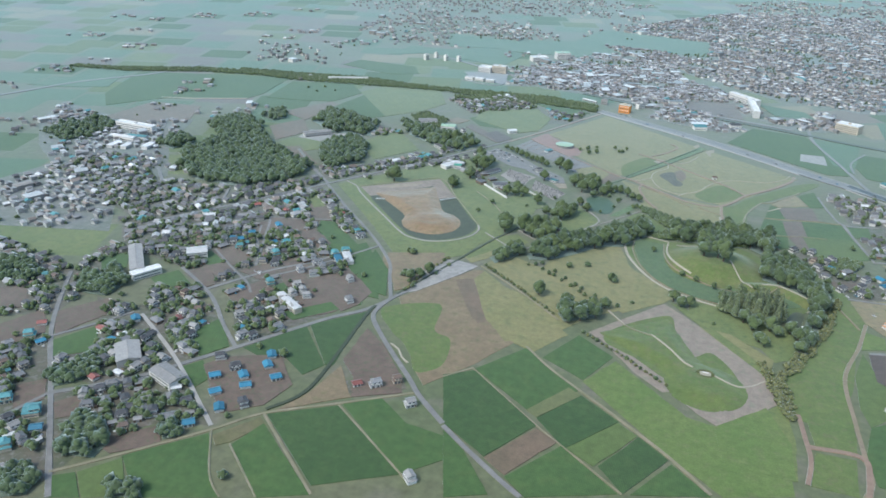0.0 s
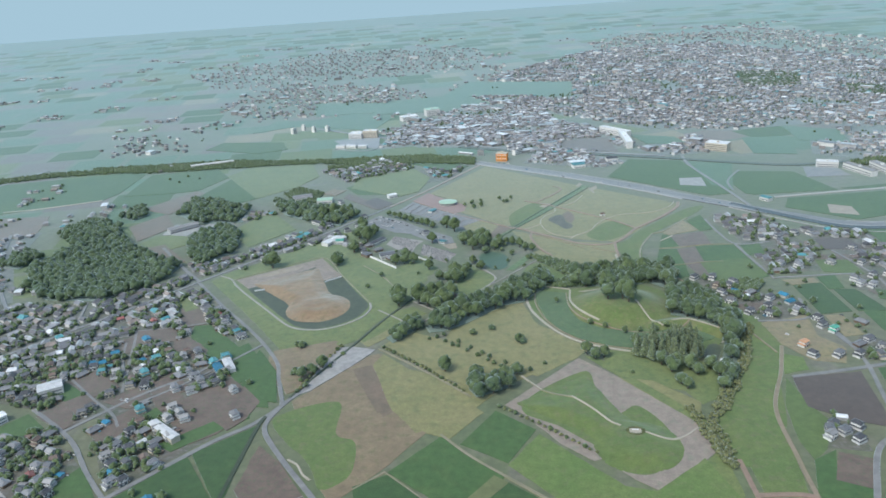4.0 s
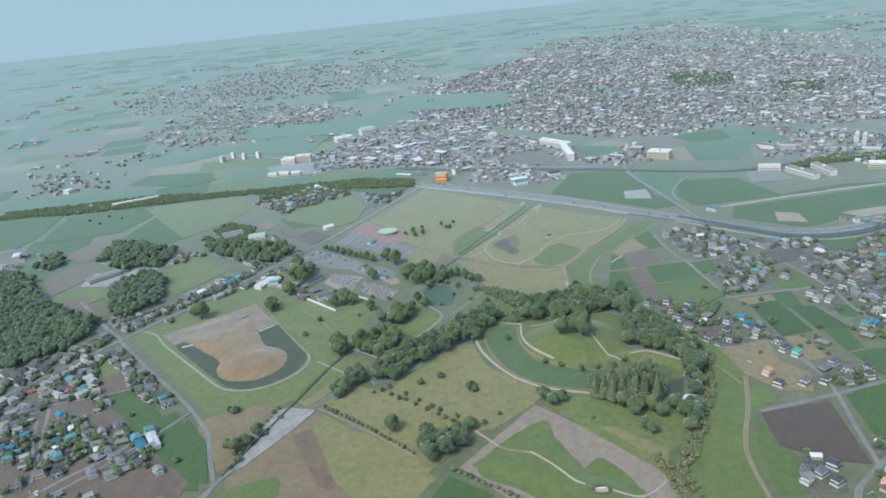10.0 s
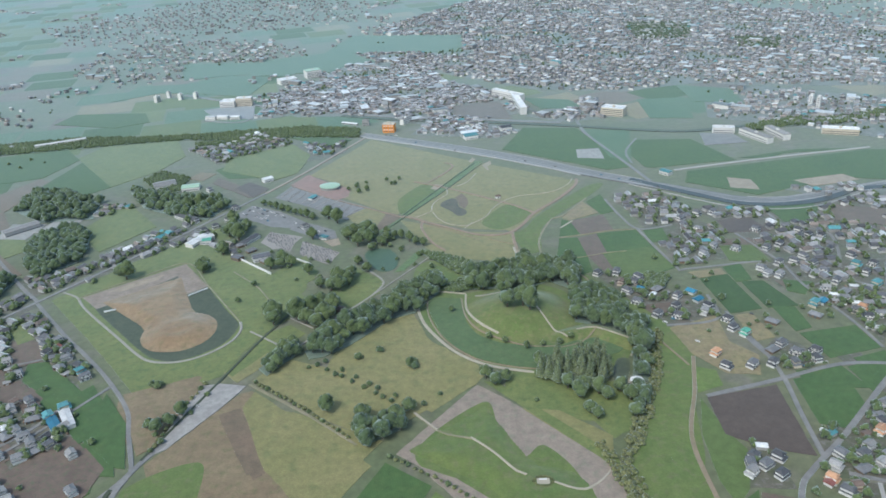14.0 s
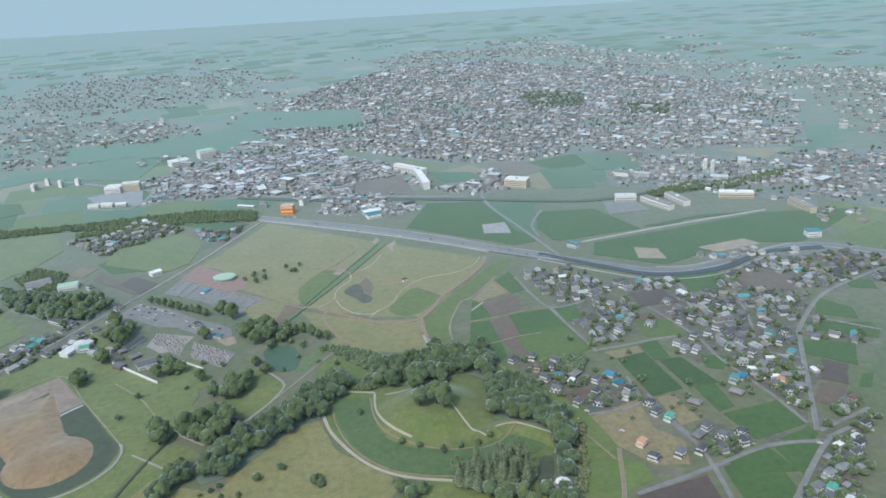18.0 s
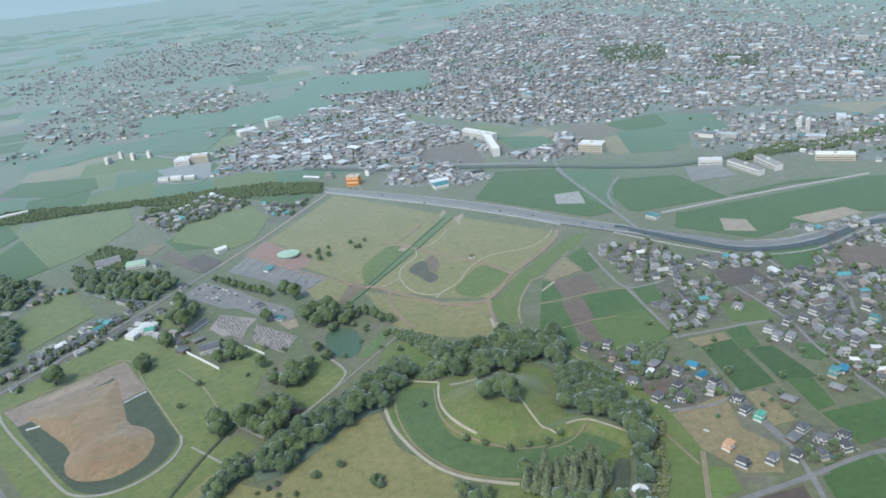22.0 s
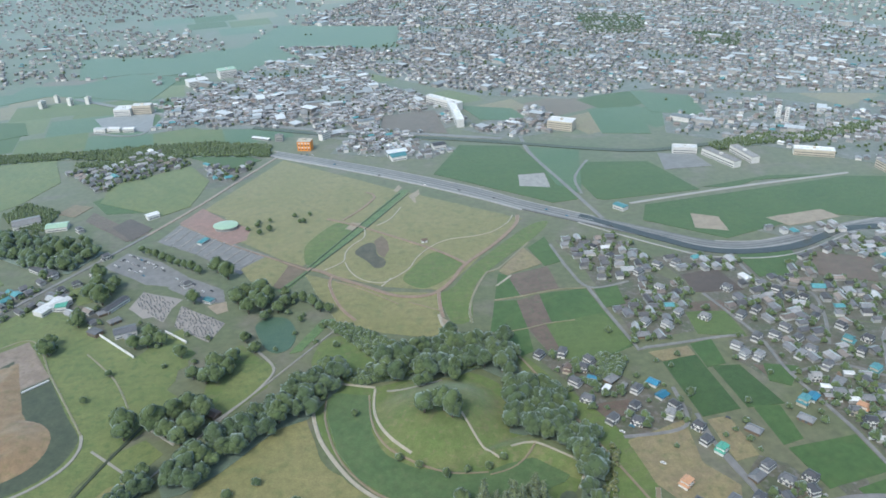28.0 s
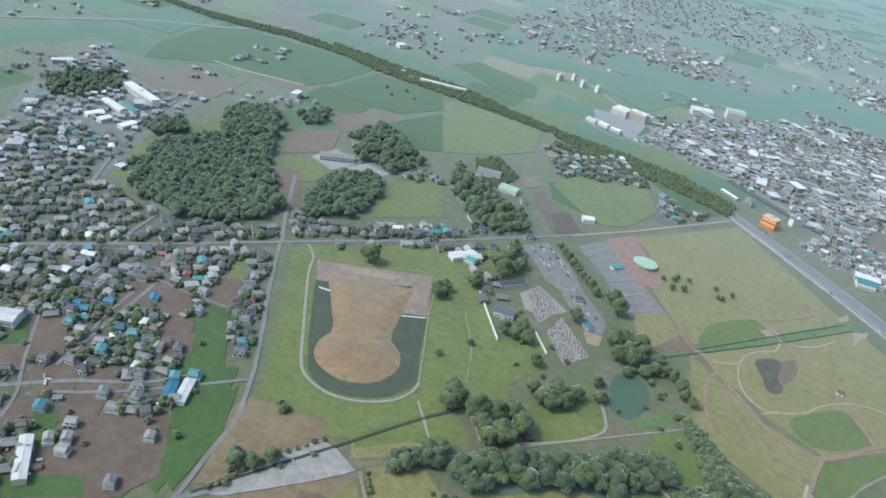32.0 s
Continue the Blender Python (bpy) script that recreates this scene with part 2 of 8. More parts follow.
surf("village_roof", (0.085, 0.088, 0.096), (0.120, 0.120, 0.124), 70, 2, rough=0.65, islands=0.4, bump=0, sheen=0.4)
surf("moat_turf", (0.066, 0.112, 0.036), (0.082, 0.126, 0.042), 24, 1.0, spot=(0.094, 0.128, 0.047))
surf("mound_turf", (0.105, 0.148, 0.042), (0.138, 0.156, 0.055), 20, 1.0, sheen=0.45, spot=(0.165, 0.158, 0.074))
surf("foliage_conifer", (0.098, 0.128, 0.052), (0.125, 0.148, 0.066), 12, 0.9, islands=0.22, bump=0.2, sheen=0.42, fuzz=0.55)
surf("bark", (0.10, 0.075, 0.055), (0.14, 0.11, 0.08), 1.0, 0.2, local=True)
for key, c in dict(tile_dark=(0.072, 0.075, 0.082), tile_grey=(0.125, 0.13, 0.138), tile_silver=(0.21, 0.215, 0.22), tile_brown=(0.16, 0.118, 0.095),
                   sheet_blue=(0.045, 0.20, 0.31), sheet_teal=(0.09, 0.25, 0.27), sheet_green=(0.10, 0.33, 0.24), sheet_red=(0.26, 0.10, 0.085),
                   sheet_white=(0.70, 0.71, 0.70), sheet_grey=(0.29, 0.287, 0.278), roof_orange=(0.52, 0.30, 0.17)).items():
    surf(key, c, tuple(v * 0.8 for v in c), 4, 0.5, rough=0.6, bump=0.25, sheen=0.4, rows=0.25 if "tile" in key else 0.4, islands=-0.22, local=True)
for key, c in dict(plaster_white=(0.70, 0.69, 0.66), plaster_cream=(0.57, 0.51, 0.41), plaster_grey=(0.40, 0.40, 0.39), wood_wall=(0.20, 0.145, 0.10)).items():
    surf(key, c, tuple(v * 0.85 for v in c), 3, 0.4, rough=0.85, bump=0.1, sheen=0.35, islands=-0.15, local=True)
surf("window_glass", (0.10, 0.12, 0.13), (0.14, 0.155, 0.165), 2, 1, rough=0.2, bump=0, sheen=0, local=True)
surf("concrete", (0.42, 0.41, 0.39), (0.36, 0.355, 0.34), 6, 0.5, local=True)
surf("white_paint", (0.74, 0.74, 0.72), (0.66, 0.66, 0.65), 5, 0.6, rough=0.6, local=True, sheen=0.2)
surf("orange_paint", (0.80, 0.30, 0.04), (0.72, 0.26, 0.04), 5, 0.6, rough=0.6, local=True, sheen=0.2)
surf("hall_roof_green", (0.36, 0.50, 0.36), (0.32, 0.46, 0.33), 8, 0.8, rough=0.55, local=True)

# ---- helpers of the scene ----
LAYER, YARD = [0.17], [0.06]
BLOCKS, WAYS, WOODS = [], [], []
LABELS = dict(lawn_dry="sun-dried yellowish grass lawn of the park", lawn_green="mown green grass lawn", meadow_green="lush green grass meadow", meadow_bright="bright green fallow meadow",
              marsh="rushes and reeds in a wet strip", marsh_dark="dried-out muddy hollow in the lawn", paddy_green="green rice paddy in full growth", paddy_dark="dark green rice paddy",
              paddy_light="light green rice paddy", paddy_yellow="yellowish green ripening rice strip", paddy_far="hazy green rice field", plot_brown="bare brown tilled vegetable plot",
              plot_dark="dark brown ploughed field", plot_grey="pale grey gravel lot", plot_dry="dry straw-coloured grass plot", plot_olive="olive weedy plot", field_tan="dry tan grass field",
              field_brown="brown bare field", sand_earth="pale sandy bare earth", sand_bank="sandy bank beside the moat", gravel_moat="dry gravel moat of the burial mound",
              red_earth="reddish earth plaza", grave_ground="pale gravel ground of the graveyard", asphalt="grey asphalt car park", thicket="shaded undergrowth beneath the trees", asphalt_cars="grey lot crowded with parked cars")
ROADS = dict(asphalt_road="grey asphalt lane", highway="wide pale concrete trunk road", lane_dark="dark asphalt lane of the trunk road", pale_kerb="pale concrete verge of the trunk road", concrete_lane="pale concrete lane", earth_road="pinkish earth road",
             earth_lane="narrow earth farm track", track_brown="brown earth track on the levee", red_lane="reddish earth path", pale_path="pale gravel footpath", grey_path="grey gravel footpath",
             ditch_dark="overgrown drainage ditch", river_channel="dark water of a straight channel")


def mesh_object(name, verts, faces, material, parent=None, label=""):
    me = bpy.data.meshes.new(name)
    me.from_pydata(verts, [], faces)
    me.materials.append(MATS[material])
    me.update()
    ob = new(name, me)
    if parent is not None:
        ob.parent = parent
    if label:
        ob["label"] = label
    return ob


def part(name, bm, material, parent, label=""):
    me = bpy.data.meshes.new(name)
    bm.to_mesh(me)
    bm.free()
    me.materials.append(MATS[material])
    ob = new(name, me)
    ob.parent = parent
    if label:
        ob["label"] = label
    return ob


def inside(x, y, poly):
    hit, j = False, len(poly) - 1
    for i in range(len(poly)):
        (xi, yi), (xj, yj) = poly[i], poly[j]
        if (yi > y) != (yj > y) and x < (xj - xi) * (y - yi) / (yj - yi) + xi:
            hit = not hit
        j = i
    return hit


def smooth(pts, closed, step):
    """A soft curve through pts, cut every few metres."""
    n, out = len(pts), []
    for i in range(n if closed else n - 1):
        a, b, c, d = (pts[(i + k) % n] if closed else pts[min(max(i + k, 0), n - 1)] for k in (-1, 0, 1, 2))
        many = max(1, min(14, int(math.dist(b, c) / step)))
        for s in range(many):
            t = s / many
            out.append(tuple(0.5 * (2 * b[k] + (c[k] - a[k]) * t + (2 * a[k] - 5 * b[k] + 4 * c[k] - d[k]) * t * t + (3 * b[k] - a[k] - 3 * c[k] + d[k]) * t ** 3) for k in (0, 1)))
    if not closed:
        out.append(pts[-1])
    return out


def ragged(pts, step=9.0, amount=0.7):
    """The outline with slightly uneven edges."""
    out = []
    for i, a in enumerate(pts):
        b = pts[(i + 1) % len(pts)]
        far = math.dist(a, b)
        many = max(1, min(20, int(far / step)))
        for s in range(many):
            x, y = a[0] + (b[0] - a[0]) * s / many, a[1] + (b[1] - a[1]) * s / many
            v = noise.noise_vector(Vector((x * 0.11, y * 0.11, 0.3)))
            out.append((x + v.x * amount, y + v.y * amount))
    return out


def slab(name, outline, z, material, label, category):
    bm = bmesh.new()
    top = [bm.verts.new((x, y, z)) for x, y in outline]
    low = [bm.verts.new((x, y, -0.25)) for x, y in outline]
    face = bm.faces.new(top)
    for i in range(len(top)):
        bm.faces.new((top[i - 1], low[i - 1], low[i], top[i]))
    bmesh.ops.recalc_face_normals(bm, faces=bm.faces[:])
    bmesh.ops.triangulate(bm, faces=[face])
    me = bpy.data.meshes.new(name)
    bm.to_mesh(me)
    bm.free()
    me.materials.append(MATS[material])
    return tagged(new(name, me), label, category, kind="structure")


def patch(material, pts, under=False):
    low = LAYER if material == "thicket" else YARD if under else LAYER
    low[0] += 0.002
    round_it = material in ("meadow_green", "marsh_dark") and len(pts) > 5
    outline = smooth(pts, True, 4) if round_it else ragged(pts, amount=0.5 if "paddy" in material else 1.0)
    name = "field" if material[:5] in ("paddy", "plot_", "field") else "lawn" if material[:4] in ("lawn", "mead") else "ground"
    if not under:
        BLOCKS.append((pts, min(p[0] for p in pts), max(p[0] for p in pts), min(p[1] for p in pts), max(p[1] for p in pts)))
    return slab(name, outline, low[0], material, LABELS.get(material, "mixed yards of gravel, earth and weeds"), "field" if name == "field" else name)


def water(material, pts):
    LAYER[0] += 0.002
    BLOCKS.append((pts, min(p[0] for p in pts), max(p[0] for p in pts), min(p[1] for p in pts), max(p[1] for p in pts)))
    return slab("water", smooth(pts, True, 3), LAYER[0], material, "dark green still water of the moat" if material == "moat_water" else "green pond water in the park", "water")


MOUNDS = []


def lift(x, y):
    return max([0.0] + [m(x, y) for m in MOUNDS])


def soft_step(t):
    t = min(1.0, max(0.0, t))
    return t * t * (3 - 2 * t) * 0.65 + t * 0.35


def keyhole(cx, cy, tx, ty, radius, front, high_round, high_front, neck=0.80):
    """The height field of a keyhole mound: a round rear at (cx, cy), a square front that ends at (tx, ty)."""
    long = math.hypot(tx - cx, ty - cy)
    ux, uy = (tx - cx) / long, (ty - cy) / long

    def height(x, y):
        u, v = (x - cx) * ux + (y - cy) * uy, -(x - cx) * uy + (y - cy) * ux
        near = math.hypot(u, v)
        waist = radius * neck
        half = waist + (front / 2 - waist) * max(0.0, u - 38) / (long - 38)
        rear, fore = radius - near, min(half - abs(v), (long - u) * 0.5, u + radius * 0.4)
        rear = high_round * soft_step(rear / 21) if rear > 0 else rear * 0.4
        fore = high_front * soft_step(fore / 17) if fore > 0 else fore * 0.4
        k = max(0.0, 1 - abs(rear - fore) / 2.5)
        h = max(rear, fore) + (0.6 * k * k if rear > 0 and fore > 0 else 0)
        return h + (0.18 * noise.noise(Vector((x * 0.12, y * 0.12, 5))) if h > -1 else 0)

    return height


def dome(cx, cy, radius, high):
    def height(x, y):
        near = math.hypot(x - cx, y - cy) / radius
        if near > 1.06:
            return -1.0
        h = high * soft_step((1 - near) / 0.62) if near < 1 else -6 * (near - 1)
        return h + 0.35 * noise.noise(Vector((x * 0.06, y * 0.06, 9)))

    return height


def mound(name, height, x0, x1, y0, y1, material, label, base):
    MOUNDS.append(lambda x, y: height(x, y) + base)
    step, verts, faces, index = 2.0, [], [], {}
    nx, ny = int((x1 - x0) / step), int((y1 - y0) / step)
    high = [[height(x0 + i * step, y0 + j * step) for j in range(ny + 1)] for i in range(nx + 1)]

    def vert(i, j):
        if (i, j) not in index:
            index[i, j] = len(verts)
            verts.append((x0 + i * step, y0 + j * step, max(high[i][j], -0.8) + base))
        return index[i, j]

    for i in range(nx):
        for j in range(ny):
            if max(high[i][j], high[i + 1][j], high[i][j + 1], high[i + 1][j + 1]) > 0:
                faces.append((vert(i, j), vert(i + 1, j), vert(i + 1, j + 1), vert(i, j + 1)))
    ob = mesh_object(name, verts, faces, material)
    for poly in ob.data.polygons:
        poly.use_smooth = True
    return tagged(ob, label, "mound", kind="structure")


ROAD_LAYER = [0.62]


def road(width, material, pts):
    ROAD_LAYER[0] += 0.002
    width *= 0.82 if width < 8 else 1.2
    z = ROAD_LAYER[0]
    line = smooth(pts, False, 5)
    WAYS.append((width, line))
    verts, faces = [], []
    for i, q in enumerate(line):
        a, b = line[max(i - 1, 0)], line[min(i + 1, len(line) - 1)]
        d = math.dist(a, b) or 1
        nx, ny = -(b[1] - a[1]) / d, (b[0] - a[0]) / d
        w = width / 2 * (1 + 0.12 * noise.noise(Vector((q[0] * 0.05, q[1] * 0.05, 2))))
        for s, h in ((-w - 0.25, -0.2), (-w, z), (w, z), (w + 0.25, -0.2)):
            verts.append((q[0] + nx * s, q[1] + ny * s, h + lift(q[0] + nx * s, q[1] + ny * s)))
        if i:
            k = 4 * i
            faces += [(k - 4 + j, k - 3 + j, k + 1 + j, k + j) for j in range(3)]
    ob = mesh_object("path" if "path" in material or "lane" in material else "road" if material not in ("ditch_dark", "river_channel") else "water", verts, [f[::-1] for f in faces], material)
    return tagged(ob, ROADS[material], "road" if "road" in material else "path", kind="structure")


def clear_of(x, y, gap, fields=True):
    if fields:
        for poly, x0, x1, y0, y1 in BLOCKS:
            if x0 < x < x1 and y0 < y < y1 and inside(x, y, poly):
                return False
    for w, line in WAYS:
        reach = w / 2 + gap
        for (ax, ay), (bx, by) in zip(line, line[1:]):
            dx, dy = bx - ax, by - ay
            t = max(0.0, min(1.0, ((x - ax) * dx + (y - ay) * dy) / (dx * dx + dy * dy + 1e-9)))
            if (x - ax - t * dx) ** 2 + (y - ay - t * dy) ** 2 < reach * reach:
                return False
    return True


# ---- ground ----
slab("ground", [(9000 * math.cos(k * math.pi / 24), 9000 * math.sin(k * math.pi / 24)) for k in range(48)], 0.0, "ground", "flat farmland plain that reaches to the horizon", "ground")
patch("lawn_dry", [(-179, 1195), (-8.8, 1064.2), (-57.2, 963.4), (-112.2, 869.8), (-195.9, 944.0), (-222.5, 1008.8), (-253.0, 1032.1)])
patch("lawn_dry", [(-5.0, 1062.6), (136.8, 965.6), (107.0, 922.3), (67.9, 856.1), (38.0, 809.3), (-17.8, 820.8), (-105.8, 864.9), (-60.6, 960.0)])
patch("meadow_green", [(-104.5, 875.6), (-111.5, 898.3), (-111.4, 925.6), (-91.5, 966.0), (-78.2, 977.3), (-58.9, 961.3), (-83.4, 909.8)])
patch("marsh", [(-128.3, 822.7), (-106.6, 867.6), (-53.7, 973.5), (-8.1, 1067.5), (3.9, 1066.0), (-50.5, 949.4), (-101.5, 857.2), (-123.0, 816.0)])
patch("marsh_dark", [(-55.8, 897.4), (-49.9, 913.5), (-39.6, 921.3), (-34.0, 914.1), (-31.1, 891.9), (-21.4, 877.8), (-23.3, 863.1), (-32.3, 861.8), (-41.8, 878.5)])
patch("field_brown", [(-36.4, 923.2), (-28.3, 937.5), (-21.0, 923.1), (-18.2, 902.2), (-23.0, 884.0), (-30.2, 892.9)])
patch("meadow_green", [(-2.0, 833.4), (8.1, 860.6), (24.9, 887.7), (38.7, 890.0), (55.1, 876.0), (60.7, 858.8), (41.8, 830.6), (18.7, 814.6)])
patch("sand_earth", [(-71.0, 959.7), (-64.6, 976.8), (-51.5, 972.5), (-61.4, 953.7)])
patch("sand_earth", [(1.9, 1047.7), (14.6, 1067.0), (16.2, 1050.8), (10.0, 1040.7), (11.8, 1027.3), (9.1, 1024.3)])
patch("sand_earth", [(-18.2, 1065.7), (-11.6, 1084.6), (-6.8, 1074.7), (-13.5, 1059.7)])
patch("meadow_green", [(5.1, 788.6), (45.6, 811.4), (69.5, 853.9), (135.6, 939.9), (165.0, 955.5), (147.6, 921.2), (86.5, 844.4), (67.3, 803.7), (63.6, 755.8), (45.9, 749.0), (33.6, 783.1)])
patch("lawn_dry", [(-105.1, 854.6), (-18.1, 811.4), (35.7, 804.1), (34.6, 748.4), (63.6, 718.2), (62.0, 690.1), (50.2, 698.6), (26.8, 725.6), (-20.8, 738.7), (-64.1, 761.3), (-88.2, 812.8)])
patch("sand_earth", [(30.7, 765.8), (43.2, 750.8), (63.4, 699.0), (50.3, 699.5)])
patch("asphalt", [(-327.4, 890.9), (-311.0, 922.7), (-266.5, 896.6), (-229.7, 862.4), (-240.8, 841.2), (-269.1, 848.5)])
patch("asphalt", [(-286.5, 947.2), (-272.2, 990.9), (-150.0, 899.7), (-173.9, 860.4), (-232.1, 910.6)])
patch("asphalt", [(-244.3, 838.9), (-232.2, 863.1), (-183.9, 829.5), (-178.2, 806.5), (-195.6, 802.3)])
patch("red_earth", [(-274.3, 995.3), (-256.0, 1036.4), (-226.4, 1005.3), (-184.3, 971.3), (-182.7, 942.0), (-198.9, 930.7)])
patch("field_brown", [(-170.8, 862.3), (-147.7, 897.3), (-101.4, 867.2), (-127.4, 826.3)])
patch("sand_earth", [(-194.2, 799.5), (-176.5, 806.9), (-171.3, 788.9), (-181.2, 784.1)])
patch("meadow_green", [(-239.8, 715.3), (-216.1, 747.6), (-184.7, 720.3), (-201.8, 676.6)])
patch("grave_ground", [(-271.4, 801.4), (-267.0, 833.3), (-221.4, 814.5), (-233.0, 786.8), (-250.9, 782.1)])
patch("grave_ground", [(-267.3, 833.6), (-227.5, 808.6), (-229.9, 773.2), (-266.7, 806.8)])
patch("grave_ground", [(-220.3, 802.4), (-169.4, 767.4), (-177.9, 736.3), (-216.8, 765.5)])
patch("lawn_dry", [(-175.8, 873.0), (-152.4, 899.9), (-125.6, 875.0), (-134.8, 832.5), (-161.6, 846.1)])
patch("plot_brown", [(-349.6, 979.3), (-334.6, 1002.2), (-303.3, 972.5), (-318.7, 950.8)])
patch("paddy_green", [(-407.1, 1072.9), (-369, 1121), (-320.8, 1075.9), (-330.1, 1031.6), (-374.5, 1031.5)])
patch("paddy_green", [(-359, 1104), (-335, 1169), (-284, 1127), (-285.4, 1055.7), (-305.8, 1033.8)])
patch("sand_earth", [(-382, 1140), (-363, 1148), (-346, 1125), (-364, 1112)])
patch("lawn_green", [(-351.3, 850.1), (-329.4, 858.6), (-308.0, 820.4), (-324.9, 811.3)])
patch("lawn_green", [(-460.1, 690.7), (-451.0, 707.6), (-412.6, 751.2), (-371.8, 810.4), (-315.0, 791.7), (-240.9, 717.2), (-197.8, 684.9), (-194.9, 651.3), (-217.0, 614.6), (-230.8, 599.3), (-239.6, 559.5), (-288.4, 536.3), (-322.1, 548.2), (-378.1, 594.7)])
patch("lawn_green", [(-403.9, 742.8), (-317.9, 768.1), (-298.6, 764.5), (-192.5, 679.9), (-206.0, 643.8), (-200.1, 614.5), (-215.3, 596.9), (-228.8, 561.7), (-239.6, 523.9), (-264.5, 506.7), (-298.5, 491.6), (-337.1, 537.8), (-444.9, 661.4), (-439.2, 675.4)])
patch("field_tan", [(-292.2, 429.6), (-318.8, 488.7), (-264.4, 526.4), (-256.2, 522.8), (-266.3, 488.8)])
patch("lawn_dry", [(-238.6, 528.6), (-216.8, 579.4), (-186.5, 562.7), (-222.4, 512.4)])
patch("lawn_green", [(-217.6, 590.8), (-194.7, 606.9), (-176.7, 590.8), (-190.7, 567.9), (-206.6, 558.4), (-229.0, 522.4), (-237.6, 529.0)])
patch("lawn_green", [(-467.9, 673.2), (-402.5, 774.2), (-372.9, 764.4), (-332.5, 795.0), (-291.1, 760.3), (-196.8, 668.8), (-185.3, 659.4), (-196.9, 619.9), (-218.2, 591.3), (-249.3, 530.2), (-311.3, 501.6), (-337.9, 532.5), (-387.3, 587.8)])
water("moat_water", [(-411.6, 654.0), (-407.7, 670.5), (-354.1, 732.5), (-339.5, 739.7), (-303.8, 693.3), (-268.4, 641.3), (-250.3, 617.1), (-246.4, 603.2), (-251.6, 579.8), (-267.6, 561.3), (-289.3, 549.8), (-307.4, 552.5), (-322.5, 561.8), (-357.3, 595.8)])
patch("sand_bank", [(-435.4, 677.5), (-345.8, 750.3), (-303.5, 693.6), (-324.2, 674.0), (-334.9, 696.8), (-345.6, 720.3), (-399.4, 662.0), (-399.0, 659.6), (-408.8, 651.3)])
patch("sand_earth", [(-411.2, 688.3), (-389.9, 710.1), (-362.5, 726.0), (-365.3, 713.2), (-397.6, 688.4)])
patch("lawn_dry", [(-209.8, 515.0), (-188.7, 548.6), (-147.0, 532.2), (-135.5, 593.5), (-106.3, 617.1), (-74.4, 621.6), (-57.1, 572.1), (-13.1, 530.3), (-4.3, 515.0), (-50.3, 471.9), (-75.3, 449.7), (-95.1, 434.4), (-135.8, 457.7)])
patch("lawn_dry", [(-141.2, 559.5), (-105.5, 607.3), (-79.6, 617.6), (-62.4, 581.8), (-36.9, 543.5), (-4.0, 521.1), (-14.2, 501.6), (-50.2, 465.3), (-77.2, 482.3), (-116.6, 516.4)])
patch("lawn_green", [(-234.5, 720.8), (-223.0, 750.2), (-207.0, 761.3), (-196.5, 727.1), (-192.5, 679.9), (-210.5, 687.1)])
patch("lawn_green", [(-164.6, 659.3), (-142.9, 717.1), (-115.4, 699.1), (-109.7, 681.4), (-127.5, 652.9), (-150.1, 641.8)])
patch("meadow_green", [(-162.4, 682.8), (-150.8, 727.6), (-134.8, 716.1), (-114.1, 688.1), (-124.2, 665.4), (-143.5, 644.5), (-162.5, 660.7)])
patch("meadow_green", [(-78.8, 692.1), (-72.6, 728.7), (-49.9, 734.9), (-23.8, 712.7), (-35.9, 666.6), (-56.9, 667.3)])
patch("lawn_green", [(-225.0, 702.1), (-219.7, 743.2), (-198.8, 730.1), (-186.5, 701.8), (-201.5, 689.1)])
patch("lawn_green", [(-152.1, 627.6), (-145.2, 700.3), (-111.1, 698.3), (-112.5, 665.8), (-137.0, 632.3)])
water("pond_water", [(-139.3, 757.5), (-129.1, 771.9), (-111.2, 769.6), (-99.1, 744.2), (-102.7, 718.6), (-120.3, 717.8)])
patch("marsh", [(-77.6, 765.6), (-65.7, 765.3), (-90.7, 714.7), (-101.5, 711.8)])
patch("meadow_green", [(153.9, 580.1), (164.1, 573.2), (169.6, 528.1), (155.3, 474.4), (144.7, 399.7), (142.3, 349.9), (100.4, 348.7), (96.2, 379.3), (93.8, 398.9), (118.0, 458.0)])
patch("meadow_green", [(-72.8, 649.1), (-59.3, 666.3), (-19.7, 659.3), (38.2, 677.1), (80.7, 652.4), (84.5, 604.7), (127.2, 560.3), (115.3, 528.3), (82.2, 502.2), (37.7, 514.9), (-3.6, 530.4), (-31.9, 557.8), (-57.6, 594.8)])
patch("lawn_green", [(10.0, 519.0), (42.3, 514.2), (86.6, 501.6), (126.4, 495.7), (113.6, 443.1), (89.5, 428.0), (76.8, 448.1), (36.0, 460.1), (12.0, 483.6)])
patch("meadow_green", [(95.6, 703.3), (126.6, 655.0), (165.3, 588.4), (176.2, 532.1), (159.8, 467.0), (144.9, 391.2), (107.4, 395.9), (143.6, 484.4), (150.4, 545.2), (136.2, 607.5), (111.4, 637.9)])
patch("lawn_dry", [(51.4, 463.0), (88.2, 430.9), (84.4, 398.8), (54.8, 406.4), (30.1, 438.6), (11.5, 468.5)])
patch("gravel_moat", [(-75.6, 415.6), (-13.5, 500.6), (13.9, 475.5), (82.8, 398.4), (88.8, 360.7), (48.2, 309.9), (28.7, 323.8), (19.3, 332.6), (-2.9, 363.5), (-57.4, 401.7)])
patch("lawn_green", [(-7.8, 504.8), (4.3, 503.5), (87.9, 407.1), (96.9, 346.8), (100.8, 316.4), (100.2, 268.7), (51.2, 309.5), (89.7, 359.9), (84.3, 395.8)])
